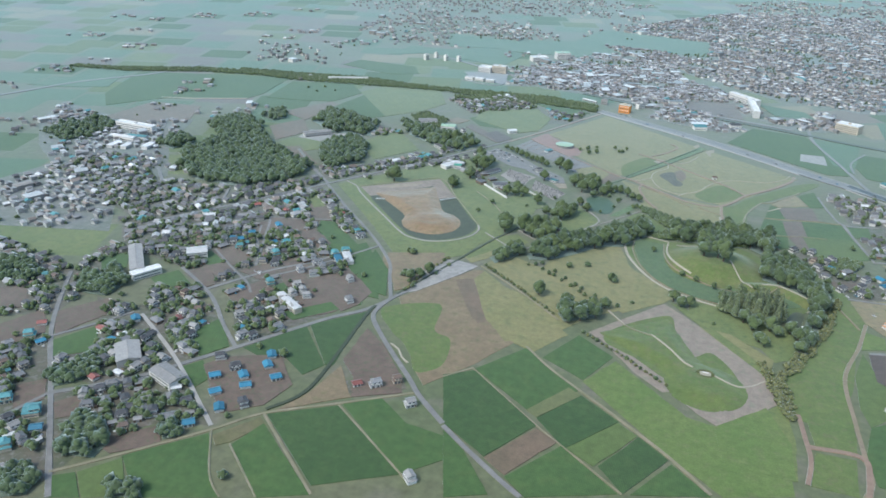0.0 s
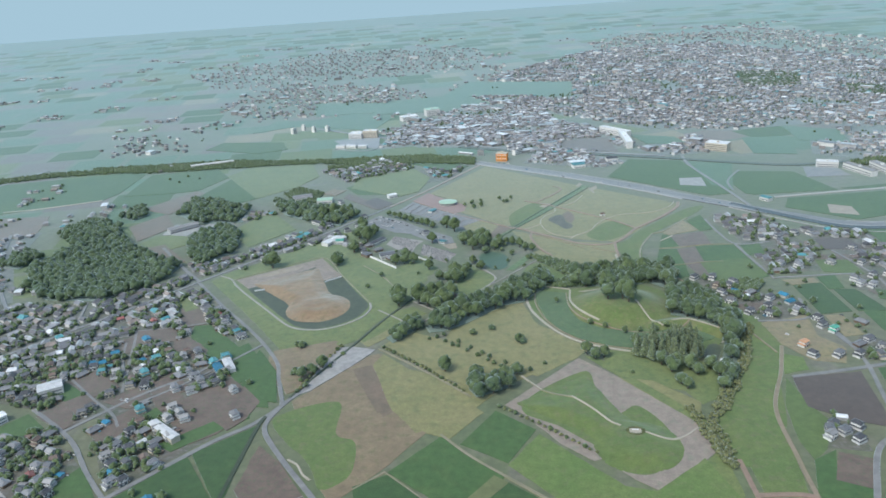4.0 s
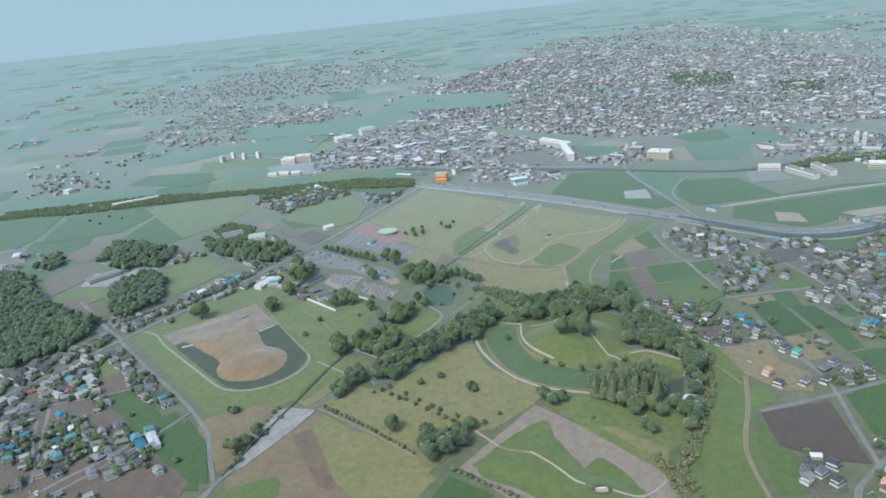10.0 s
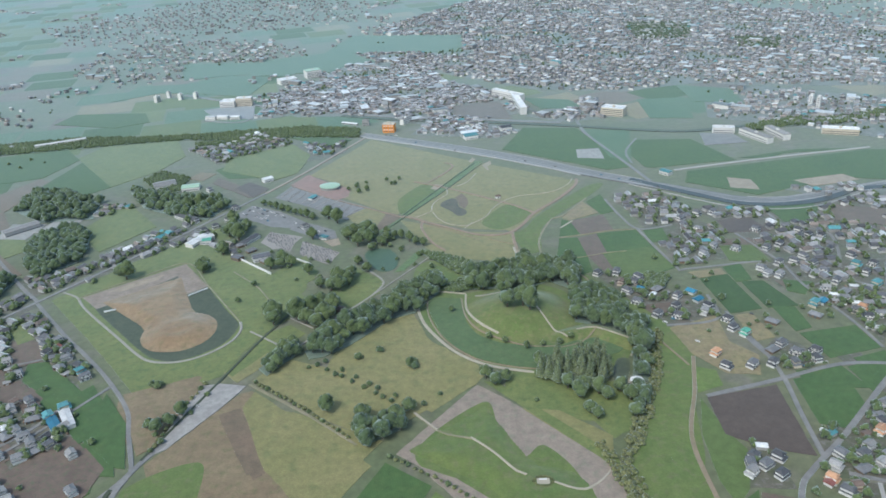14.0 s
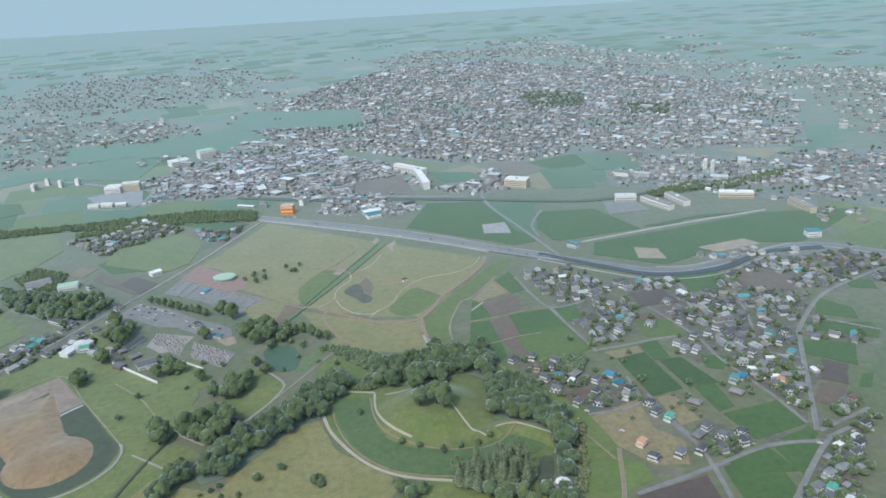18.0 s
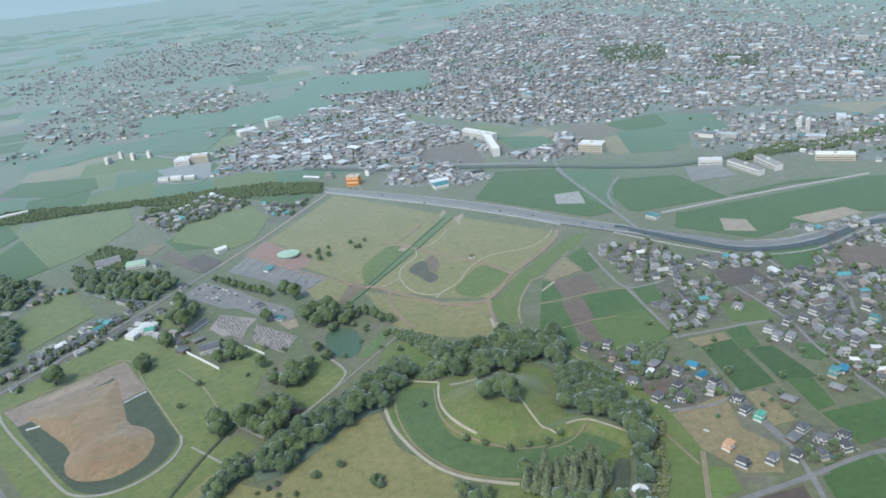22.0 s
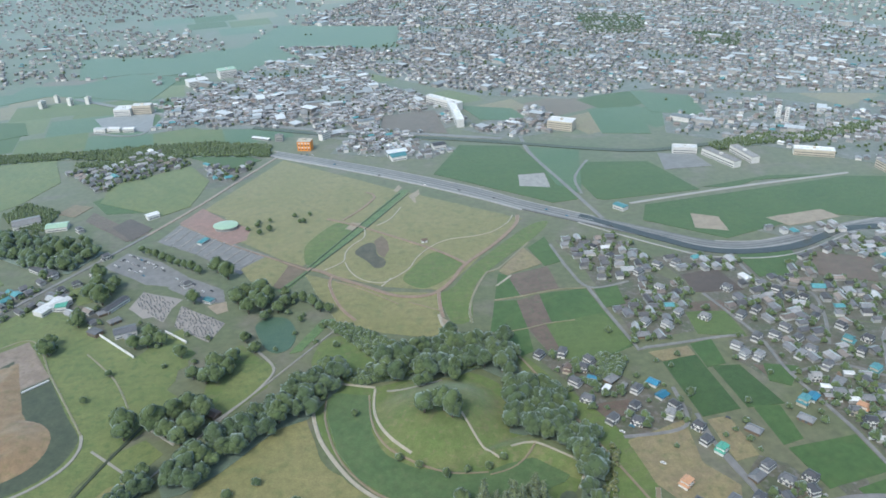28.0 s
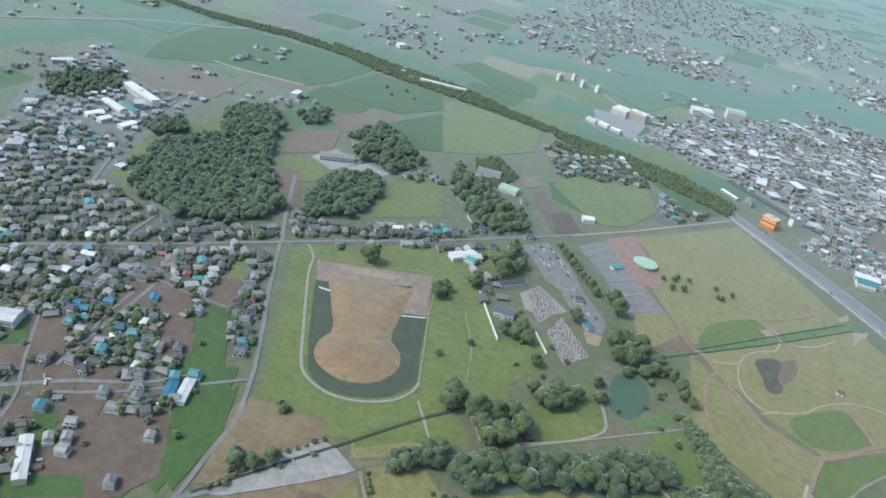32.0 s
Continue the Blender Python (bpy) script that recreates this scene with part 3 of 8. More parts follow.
patch("meadow_green", [(-61.0, 412.3), (-9.3, 476.0), (2.8, 444.2), (18.6, 409.6), (34.9, 422.0), (54.5, 396.7), (60.4, 367.2), (44.5, 333.6), (22.5, 331.6), (8.6, 346.2), (-1.2, 364.2)])
patch("gravel_moat", [(-57.4, 401.7), (-30.0, 388.2), (-3.0, 365.4), (4.6, 347.0), (-1.0, 343.5), (-26.9, 363.5)])
patch("meadow_bright", [(-65.6, 333.5), (-44.3, 375.3), (20.4, 316.0), (57.2, 309.3), (96.2, 269.3), (98.0, 251.9), (50.2, 233.0), (12.3, 261.3)])
patch("paddy_green", [(-106.1, 357.0), (-82.7, 406.4), (-47.0, 381.2), (-66.0, 335.9)])
patch("field_tan", [(-265.9, 409.2), (-248.4, 437.3), (-215.4, 496.6), (-205.4, 500.5), (-136.4, 370.8), (-160.5, 321.3), (-189.2, 277.7), (-201.9, 293.5)])
patch("meadow_green", [(-271.7, 383.4), (-223.4, 411.3), (-211.0, 363.7), (-191.9, 353.2), (-184.2, 315.1), (-193.1, 297.8), (-203.7, 293.7), (-216.4, 315.4), (-231.7, 334.1), (-249.5, 348.9)])
patch("field_brown", [(-218.3, 462.4), (-208.1, 471.7), (-170.7, 397.9), (-177.5, 390.2)])
patch("lawn_dry", [(-207.9, 484.4), (-162.8, 468.7), (-87.3, 430.9), (-111.6, 390.7), (-144.7, 368.9), (-169.1, 399.5)])
patch("field_brown", [(-226.0, 467.6), (-208.9, 477.0), (-172.9, 402.1), (-184.2, 395.9)])
patch("lawn_dry", [(-203.3, 499.1), (-92.7, 403.4), (-115.7, 363.3), (-135.6, 369.8), (-172.7, 401.0), (-207.8, 476.9)])
patch("paddy_light", [(165.9, 474.4), (175.2, 428.7), (183.0, 411.9), (171.1, 371.1), (158.5, 357.2), (153.3, 381.2), (154.7, 429.1)])
patch("plot_dark", [(170.9, 474.2), (231.1, 489.1), (229.0, 403.0), (198.3, 411.6), (172.1, 428.8)])
patch("paddy_green", [(158.5, 357.2), (176.9, 371.1), (167.4, 334.8), (190.5, 326.0), (175.8, 279.7), (153.7, 285.3), (150.3, 318.2)])
patch("plot_brown", [(177.6, 368.7), (202.5, 361.2), (190.7, 326.8), (166.6, 334.8)])
patch("paddy_green", [(195.8, 326.0), (212.3, 319.6), (197.4, 274.3), (178.5, 276.9)])
patch("paddy_green", [(246.9, 495.4), (291.3, 508.0), (289.6, 461.9), (261.8, 432.7), (245.1, 438.8)])
patch("paddy_green", [(297.8, 511.4), (328.1, 521.2), (334.0, 506.8), (303.0, 474.2)])
patch("plot_dry", [(167.0, 580.8), (214.5, 600.5), (213.5, 554.9), (232.2, 531.4), (223.5, 502.9), (196.7, 507.2), (175.7, 536.8)])
patch("meadow_bright", [(173.1, 518.5), (188.9, 510.9), (188.7, 490.2), (165.7, 480.9)])
patch("meadow_green", [(114.5, 308.4), (142.7, 310.2), (139.7, 267.7), (108.9, 267.8)])
patch("meadow_green", [(147.1, 423.6), (144.7, 317.4), (114.7, 315.3), (110.4, 353.2), (132.9, 423.9)])
patch("meadow_bright", [(41.3, 311.1), (80.4, 353.6), (97.6, 310.6), (99.0, 267.9), (49.2, 268.1)])
patch("paddy_green", [(135.7, 745.7), (187.9, 755.5), (201.1, 700.0), (163.2, 677.6), (147.4, 703.9)])
patch("paddy_green", [(131.5, 793.2), (178.9, 800.0), (187.9, 755.5), (135.7, 745.7)])
patch("plot_brown", [(103.8, 830.9), (147.9, 848.3), (153.3, 803.1), (114.4, 793.3)])
patch("plot_brown", [(105.7, 780.9), (131.5, 793.2), (135.7, 745.7), (145.7, 697.3), (128.4, 689.3), (113.0, 734.2)])
patch("paddy_green", [(95.8, 836.7), (104.2, 833.5), (113.1, 791.1), (87.8, 787.3)])
patch("paddy_green", [(87.1, 783.3), (108.4, 784.2), (113.0, 734.2), (78.6, 731.0)])
patch("paddy_green", [(81.8, 726.3), (113.0, 734.2), (113.2, 697.8), (100.5, 691.8)])
patch("paddy_light", [(130.3, 739.7), (185.3, 753.9), (202.2, 703.3), (158.9, 675.6), (138.9, 685.7)])
patch("plot_dry", [(96.9, 843.0), (128.7, 892.5), (144.6, 854.6), (104.2, 833.5)])
patch("paddy_green", [(133.2, 890.8), (155.2, 915.8), (163.8, 857.5), (145.8, 849.1)])
patch("paddy_green", [(186.2, 802.8), (210.6, 803.0), (210.9, 768.5), (190.1, 763.1)])
patch("paddy_dark", [(219.1, 673.8), (249.8, 683.1), (261.2, 610.2), (229.6, 602.7)])
patch("paddy_green", [(249.8, 697.9), (270.5, 704.3), (271.0, 668.7), (253.6, 664.1)])
patch("paddy_dark", [(258.3, 666.0), (281.0, 665.2), (297.2, 613.6), (267.1, 611.2)])
patch("plot_dry", [(211.1, 689.2), (246.8, 695.2), (249.3, 681.8), (219.6, 675.0)])
patch("paddy_light", [(261.3, 748.3), (298.0, 749.5), (303.6, 705.8), (261.8, 712.8)])
patch("plot_brown", [(267.7, 765.1), (300.8, 766.3), (305.3, 746.7), (268.9, 751.5)])
patch("plot_dry", [(166.1, 579.1), (209.9, 584.0), (213.3, 544.9), (224.4, 520.8), (210.0, 516.2), (180.3, 533.8)])
patch("plot_dry", [(231.7, 599.2), (248.8, 602.4), (255.8, 559.2), (237.2, 554.8)])
patch("paddy_green", [(271.5, 612.8), (292.7, 612.0), (293.8, 573.9), (277.2, 568.3)])
patch("paddy_green", [(278.9, 565.1), (332.8, 575.4), (338.8, 538.6), (289.3, 524.4)])
patch("paddy_green", [(308.0, 523.4), (338.8, 533.5), (341.5, 522.8), (314.4, 498.6)])
patch("paddy_green", [(253.4, 507.9), (292.7, 514.1), (302.8, 480.8), (283.5, 483.5), (255.3, 491.6)])
patch("plot_dark", [(278.9, 817.9), (317.8, 828.5), (330.3, 783.2), (281.2, 782.9)])
patch("paddy_green", [(348.0, 860.4), (409.3, 870.3), (409.3, 840.9), (383.1, 807.7), (354.7, 806.6)])
patch("plot_brown", [(427.3, 856.7), (483.1, 833.3), (464.1, 785.8), (407.0, 808.7)])
patch("paddy_green", [(435.7, 711.2), (498.1, 696.3), (498.6, 679.2), (486.8, 663.2), (430.0, 692.2)])
patch("paddy_green", [(412.6, 674.4), (458.3, 658.0), (436.2, 618.7), (398.8, 649.3)])
patch("plot_dark", [(409.0, 635.0), (428.5, 621.3), (407.9, 589.3), (389.0, 601.9)])
patch("plot_brown", [(385.6, 596.7), (407.6, 586.3), (380.2, 557.4), (363.3, 568.4)])
patch("paddy_green", [(478.5, 764.6), (501.2, 731.3), (493.0, 707.1), (455.8, 725.7)])
patch("paddy_green", [(534.0, 806.2), (563.8, 793.7), (555.9, 769.7), (530.4, 780.1)])
patch("paddy_green", [(431.1, 603.7), (442.3, 603.2), (425.4, 580.4), (414.9, 583.9)])
patch("plot_brown", [(149.1, 622.7), (179.0, 627.8), (178.5, 610.5), (156.3, 606.2)])
patch("plot_brown", [(292.4, 664.8), (313.8, 661.0), (320.8, 644.7), (300.2, 641.5)])
patch("paddy_green", [(300.5, 665.6), (328.5, 659.4), (311.6, 634.4), (297.0, 642.6)])
patch("paddy_green", [(76, 1226), (162, 1211), (216.0, 1014.6), (180.1, 1006.5), (35, 1116)])
patch("plot_grey", [(148, 1101), (183, 1103), (184.0, 1053.6), (145.1, 1062.5)])
patch("paddy_green", [(246, 1136), (329, 1129), (367.2, 1026.6), (244.7, 1008.0), (234.5, 1012.5), (220.8, 1083.1)])
patch("paddy_far", [(174, 1205), (245, 1184), (219.6, 1029.4), (192.3, 1062.8)])
patch("paddy_green", [(288.2, 988.8), (560.2, 1047.5), (702.4, 1032.1), (621.9, 973.4), (552.1, 924.2), (479.9, 943.0), (353.9, 892.1), (274.7, 947.0)])
patch("paddy_green", [(374.2, 1034.5), (467.0, 1061.0), (564.6, 1055.5), (444.4, 1047.7), (411.7, 1028.2)])
patch("sand_earth", [(414.3, 938.8), (486.0, 954.5), (498.4, 932.6), (432.5, 915.5)])
patch("sand_earth", [(333.8, 958.9), (362.2, 946.4), (361.5, 909.8), (326.7, 921.1)])
patch("plot_brown", [(-44, 1381), (43, 1402), (61, 1280), (-44, 1309)])
patch("paddy_far", [(294, 1371), (382, 1374), (364, 1239), (293, 1251)])
patch("paddy_far", [(85, 1421), (172, 1392), (192, 1330), (116, 1338)])
patch("paddy_far", [(-525, 1885), (-335, 1954), (-230, 1811), (-321, 1769), (-456, 1693)])
patch("paddy_far", [(-654, 1663), (-567, 1732), (-456, 1693), (-477, 1524), (-625, 1580)])
patch("paddy_far", [(-383, 1929), (-31, 1875), (-28, 2098), (-337, 2171)])
patch("paddy_far", [(-731, 1884), (-482, 1861), (-433, 1743), (-577, 1729), (-666, 1699)])
patch("paddy_far", [(387, 1464), (481, 1420), (473, 1314), (392, 1342)])
patch("asphalt", [(351, 1158), (400, 1147), (409, 1102), (343.6, 1096.3)])
patch("paddy_green", [(-1157, 1110), (-848, 1208), (-825.8, 1059.0), (-833.6, 1017.2), (-973.9, 949.7), (-1032.6, 866.2), (-1092.2, 931.9)])
patch("paddy_green", [(-805.7, 1040.0), (-828, 1178), (-705, 1210), (-657, 1151), (-677.7, 1069.7), (-719.2, 1054.1)])
patch("field_brown", [(-726.7, 965.4), (-680.4, 1064.0), (-653.3, 1051.1), (-663.8, 934.9)])
patch("paddy_far", [(-1276, 924), (-1183, 1104), (-1123, 974), (-1201, 937)])
patch("field_brown", [(-981.8, 803.1), (-974.4, 921.6), (-877.0, 933.4), (-842.6, 853.0), (-896.7, 803.5)])
patch("field_brown", [(-700.2, 877.0), (-668.8, 939.8), (-623.8, 875.0), (-649.9, 814.1)])
patch("lawn_green", [(-645.7, 786.3), (-631.6, 835.9), (-589.3, 842.2), (-559.9, 807.9), (-599.8, 759.7)])
patch("field_brown", [(-637.1, 779.1), (-599.9, 801.3), (-534.7, 737.6), (-559.3, 714.9)])
patch("plot_grey", [(-625.6, 842.1), (-627.4, 888.8), (-578.1, 885.3), (-582.7, 836.0)])
patch("plot_grey", [(-580.9, 857.3), (-571.0, 902.9), (-533.8, 895.4), (-546.0, 852.6)])
patch("lawn_green", [(-521.0, 853.7), (-505.5, 922.4), (-480.2, 933.4), (-422.1, 862.2), (-467.4, 790.9)])
patch("paddy_green", [(-663.9, 996.3), (-646, 1137), (-547.8, 1016.5), (-587.4, 969.4), (-618.9, 964.7)])
patch("sand_earth", [(-558.0, 1082.5), (-569, 1116), (-524, 1118), (-525.5, 1086.2)])
patch("lawn_green", [(-663, 1158), (-636, 1237), (-521, 1235), (-478, 1147), (-499.6, 1078.9), (-547.8, 1016.5)])
patch("paddy_green", [(-810, 1373), (-797, 1441), (-653, 1429), (-619, 1363), (-673, 1332)])
patch("paddy_far", [(-765, 1529), (-756, 1664), (-521, 1664), (-459, 1675), (-473, 1529), (-573, 1567), (-682, 1588)])
patch("paddy_far", [(-539, 1704), (-440, 1881), (-296, 1790), (-333, 1714), (-438, 1723)])
patch("lawn_green", [(-395.0, 1067.1), (-401, 1128), (-310, 1188), (-269, 1127), (-273.4, 1045.2), (-302.4, 1018.1)])
patch("plot_brown", [(-394.6, 1014.1), (-392.4, 1038.7), (-312.0, 968.7), (-323.2, 951.5)])
patch("plot_dark", [(-353.9, 991.7), (-339.5, 1014.7), (-302.1, 983.9), (-317.8, 951.5)])
patch("paddy_green", [(-329, 1228), (-276, 1245), (-211, 1199), (-243, 1168)])
patch("field_tan", [(-438.4, 1038.3), (-428.8, 1066.5), (-400.9, 1057.0), (-412.2, 1027.1)])
patch("asphalt_cars", [(-536, 1432), (-461, 1463), (-445, 1477), (-417, 1351), (-500, 1375)])
patch("paddy_green", [(-358.3, 116.0), (-315.6, 159.8), (-289.6, 122.9), (-270.1, 106.5), (-322.6, 85.8)])
patch("paddy_light", [(-375.2, 91.1), (-356.8, 114.2), (-327.6, 83.8), (-354.9, 73.0)])
patch("paddy_green", [(-390.1, 80.8), (-376.4, 90.6), (-356.1, 72.5), (-374.7, 65.2)])
patch("plot_olive", [(-312.3, 158.6), (-291.1, 190.6), (-282.0, 184.6), (-295.8, 156.7), (-303.3, 149.8)])
patch("paddy_green", [(-293.2, 155.3), (-284.3, 185.3), (-215.3, 131.0), (-246.9, 115.6)])
patch("paddy_dark", [(-288.1, 196.2), (-241.7, 226.1), (-164.6, 172.5), (-218.7, 138.9)])
patch("paddy_green", [(-239.0, 229.4), (-214.1, 248.8), (-183.4, 225.9), (-152.0, 222.8), (-142.7, 197.2), (-166.0, 172.0)])
patch("paddy_dark", [(-357.6, 270.6), (-324.3, 324.4), (-278.7, 272.6), (-288.9, 253.3), (-317.2, 271.7), (-336.7, 263.7)])
patch("paddy_dark", [(-321.9, 327.8), (-283.0, 370.3), (-271.7, 275.4), (-278.7, 273.9)])
patch("plot_brown", [(-270.3, 342.8), (-244.9, 322.9), (-213.6, 286.0), (-247.7, 265.7), (-267.5, 286.6)])
patch("field_tan", [(-265.2, 278.1), (-238.2, 240.2), (-284.3, 203.2), (-271.7, 232.5)])
patch("plot_brown", [(-247.7, 265.7), (-213.6, 286.0), (-201.4, 261.0), (-238.2, 240.2)])
patch("paddy_green", [(-416.1, 274.6), (-405.5, 306.7), (-370.2, 267.6), (-385.2, 243.9)])
patch("paddy_green", [(-388.4, 225.7), (-378.2, 239.9), (-356.9, 222.4), (-361.2, 205.2)])
patch("paddy_green", [(-519.5, 216.9), (-500.9, 251.1), (-471.8, 218.7), (-499.9, 196.8)])
patch("plot_brown", [(-555.7, 256.4), (-528.1, 298.1), (-506.0, 275.5), (-524.6, 224.4)])
patch("plot_brown", [(-584.3, 220.3), (-569.1, 257.6), (-535.8, 225.0), (-551.1, 189.6)])
patch("plot_brown", [(-368.1, 374.5), (-338.8, 415.5), (-300.6, 393.7), (-313.0, 356.1), (-330.9, 340.3)])
patch("plot_brown", [(-493.6, 369.9), (-481.4, 399.0), (-450.3, 361.5), (-456.4, 349.5)])
patch("paddy_green", [(-602.8, 371.0), (-578.3, 387.1), (-558.0, 357.9), (-572.1, 336.5)])
patch("paddy_green", [(-519.1, 347.0), (-504.1, 373.6), (-474.0, 353.5), (-491.9, 331.7)])
patch("paddy_green", [(-425.6, 532.8), (-406.1, 548.0), (-362.8, 487.8), (-373.2, 475.3)])
patch("paddy_green", [(-363.9, 476.9), (-344.3, 496.9), (-312.7, 460.3), (-329.4, 434.6)])
patch("paddy_green", [(-327.8, 433.2), (-308.8, 453.6), (-283.8, 398.1), (-298.7, 399.1)])
patch("plot_brown", [(-495.3, 153.7), (-479.4, 169.4), (-459.8, 147.5), (-472.7, 128.3)])
patch("plot_brown", [(-450.0, 145.8), (-437.5, 162.3), (-417.6, 145.1), (-433.3, 130.7)])
patch("plot_brown", [(-388.0, 120.8), (-356.5, 153.7), (-341.0, 136.2), (-367.8, 114.5)])
patch("plot_brown", [(-641.4, 273.3), (-626.4, 289.0), (-585.5, 256.6), (-605.3, 239.9)])
patch("plot_brown", [(-425.2, 345.9), (-412.0, 384.5), (-392.0, 359.9), (-406.3, 331.6)])
patch("plot_brown", [(-404.7, 412.8), (-389.8, 429.6), (-365.9, 404.1), (-382.2, 382.7)])
patch("plot_brown", [(-498.5, 514.3), (-461.5, 537.4), (-444.0, 511.6), (-474.9, 485.4)])
patch("plot_brown", [(-487.8, 525.1), (-448.4, 541.0), (-431.9, 518.2), (-467.8, 498.7)])
patch("plot_brown", [(-414.0, 501.2), (-404.6, 519.4), (-387.4, 502.4), (-389.0, 468.9)])
patch("plot_brown", [(-407.3, 415.1), (-390.7, 430.4), (-365.4, 397.1), (-381.2, 389.5)])
patch("plot_brown", [(-487.2, 396.2), (-472.4, 418.4), (-447.0, 391.9), (-454.2, 371.7)])
patch("plot_brown", [(-467.1, 591.2), (-442.2, 597.4), (-417.8, 556.8), (-436.7, 546.2)])
patch("plot_brown", [(-484.3, 518.9), (-492.1, 536.1), (-455.2, 548.3), (-441.8, 534.7)])
patch("plot_brown", [(-428.0, 490.4), (-435.4, 518.2), (-422.8, 525.3), (-401.8, 506.6), (-410.7, 486.4)])
patch("plot_brown", [(-448.5, 552.0), (-462.9, 589.1), (-442.5, 582.5), (-427.8, 553.7)])
patch("plot_brown", [(-376.1, 396.8), (-340.0, 446.3), (-310.3, 420.1), (-335.6, 374.5)])
patch("plot_brown", [(-443.5, 396.8), (-425.4, 427.1), (-400.4, 407.1), (-411.6, 386.7)])
patch("plot_brown", [(-418.0, 432.5), (-404.0, 453.9), (-370.1, 423.5), (-385.8, 411.2)])
patch("plot_brown", [(-420.8, 368.9), (-408.3, 390.7), (-392.7, 377.1), (-405.6, 361.7)])
patch("plot_brown", [(-499.7, 427.8), (-486.2, 450.5), (-443.2, 424.1), (-458.8, 404.4)])
patch("paddy_green", [(-420.4, 523.6), (-429.8, 551.0), (-411.9, 554.6), (-391.6, 528.8), (-399.9, 509.1)])
patch("paddy_green", [(-400.8, 507.8), (-386.3, 524.8), (-367.2, 512.4), (-381.7, 492.5)])
patch("paddy_green", [(-368.4, 492.3), (-351.4, 515.2), (-320.9, 475.8), (-331.0, 463.8)])
patch("paddy_green", [(-338.3, 448.4), (-320.3, 471.8), (-299.5, 426.8), (-300.0, 417.8)])
patch("paddy_green", [(-358.4, 337.2), (-300.2, 400.0), (-294.9, 381.1), (-341.5, 329.3)])
patch("paddy_green", [(-511.1, 408.1), (-500.6, 426.7), (-471.0, 408.9), (-482.1, 394.6)])
patch("paddy_green", [(-395.3, 377.1), (-388.3, 391.8), (-368.4, 375.7), (-368.8, 363.8)])
patch("lawn_green", [(-481.6, 612.7), (-474.8, 629.3), (-446.3, 594.6), (-457.4, 584.9)])
patch("paddy_green", [(-156.1, 317.4), (-123.2, 365.7), (-67.2, 318.5), (-101.1, 278.3)])
patch("paddy_dark", [(-179.0, 298.2), (-155.1, 314.5), (-88.7, 261.3), (-116.3, 211.5), (-157.3, 238.0)])
patch("paddy_yellow", [(-100.9, 277.2), (-75.1, 320.2), (-63.4, 312.8), (-91.1, 271.1)])
patch("paddy_dark", [(-90.9, 270.1), (-63.4, 312.8), (-29.6, 289.3), (-62.6, 242.6)])
patch("field_brown", [(-115.9, 210.2), (-87.9, 257.9), (-69.7, 247.2), (-97.2, 198.4)])
patch("paddy_green", [(-96.6, 196.4), (-65.9, 243.7), (-18.7, 208.7), (-78.3, 182.2)])
patch("paddy_light", [(-62.0, 242.8), (-30.0, 287.6), (-13.1, 276.9), (-39.3, 230.5)])
patch("paddy_dark", [(-36.0, 231.8), (-12.4, 276.2), (11.2, 257.5), (-15.6, 209.9)])
patch("paddy_green", [(-154.3, 229.6), (-132.2, 212.3), (-102.4, 175.6), (-129.9, 161.8)])
patch("paddy_green", [(-10.7, 211.0), (13.5, 253.8), (42.2, 229.8)])
patch("plot_brown", [(-374.5, 234.7), (-361.9, 252.0), (-322.1, 273.2), (-289.5, 237.4), (-296.4, 205.1), (-322.8, 183.3)])
patch("field_tan", [(-303.0, 469.3), (-318.0, 500.0), (-261.4, 521.9), (-251.0, 510.8), (-268.5, 427.8), (-276.0, 420.0)])
patch("plot_grey", [(-213.2, 507.1), (-236.5, 512.1), (-250.6, 509.5), (-259.2, 475.4), (-260.9, 452.1), (-264.2, 419.8), (-255.1, 427.3), (-237.0, 458.5), (-225.0, 479.9)])
patch("paddy_green", [(-408.6, 528.2), (-395.7, 539.8), (-351.4, 500.0), (-362.7, 485.3)])
patch("paddy_green", [(-331.9, 472.8), (-333.5, 501.4), (-300.0, 460.3), (-279.0, 406.0), (-291.1, 408.2), (-313.6, 432.9)])
patch("plot_brown", [(-328.7, 398.1), (-321.2, 431.2), (-295.0, 407.0), (-297.4, 379.2), (-306.7, 361.1), (-324.1, 373.3)])
mound("burial_mound", keyhole(-303.5, 601, -374, 691, 36, 84, 3.8, 3.2, 0.72), -440, -256.2, 545, 750, "mound_straw", "keyhole-shaped burial mound of dry straw-coloured grass on its island", 0.45)
mound("burial_mound", keyhole(32.5, 365, -37, 444, 33.8, 78, 3.2, 2.6, 0.62), -87.5, 87.5, 318.8, 493.8, "meadow_green", "grassy keyhole-shaped burial mound in a dry moat", 0.4)
patch("moat_turf", [(-61.8, 653.6), (-58.1, 622.1), (-46.5, 582.8), (-30.6, 556.6), (-9.5, 537.6), (17.0, 526.3), (43.2, 521.3), (78.6, 525.5), (113.1, 542.5), (125.0, 557.3), (96.8, 579.1), (71.6, 560.2), (62.4, 556.5), (36.7, 557.5), (11.4, 569.0), (-10.2, 586.3), (-22.3, 614.5), (-26.9, 647.8)])
round_mound = dome(29.5, 613.5, 54.0, 10.5)


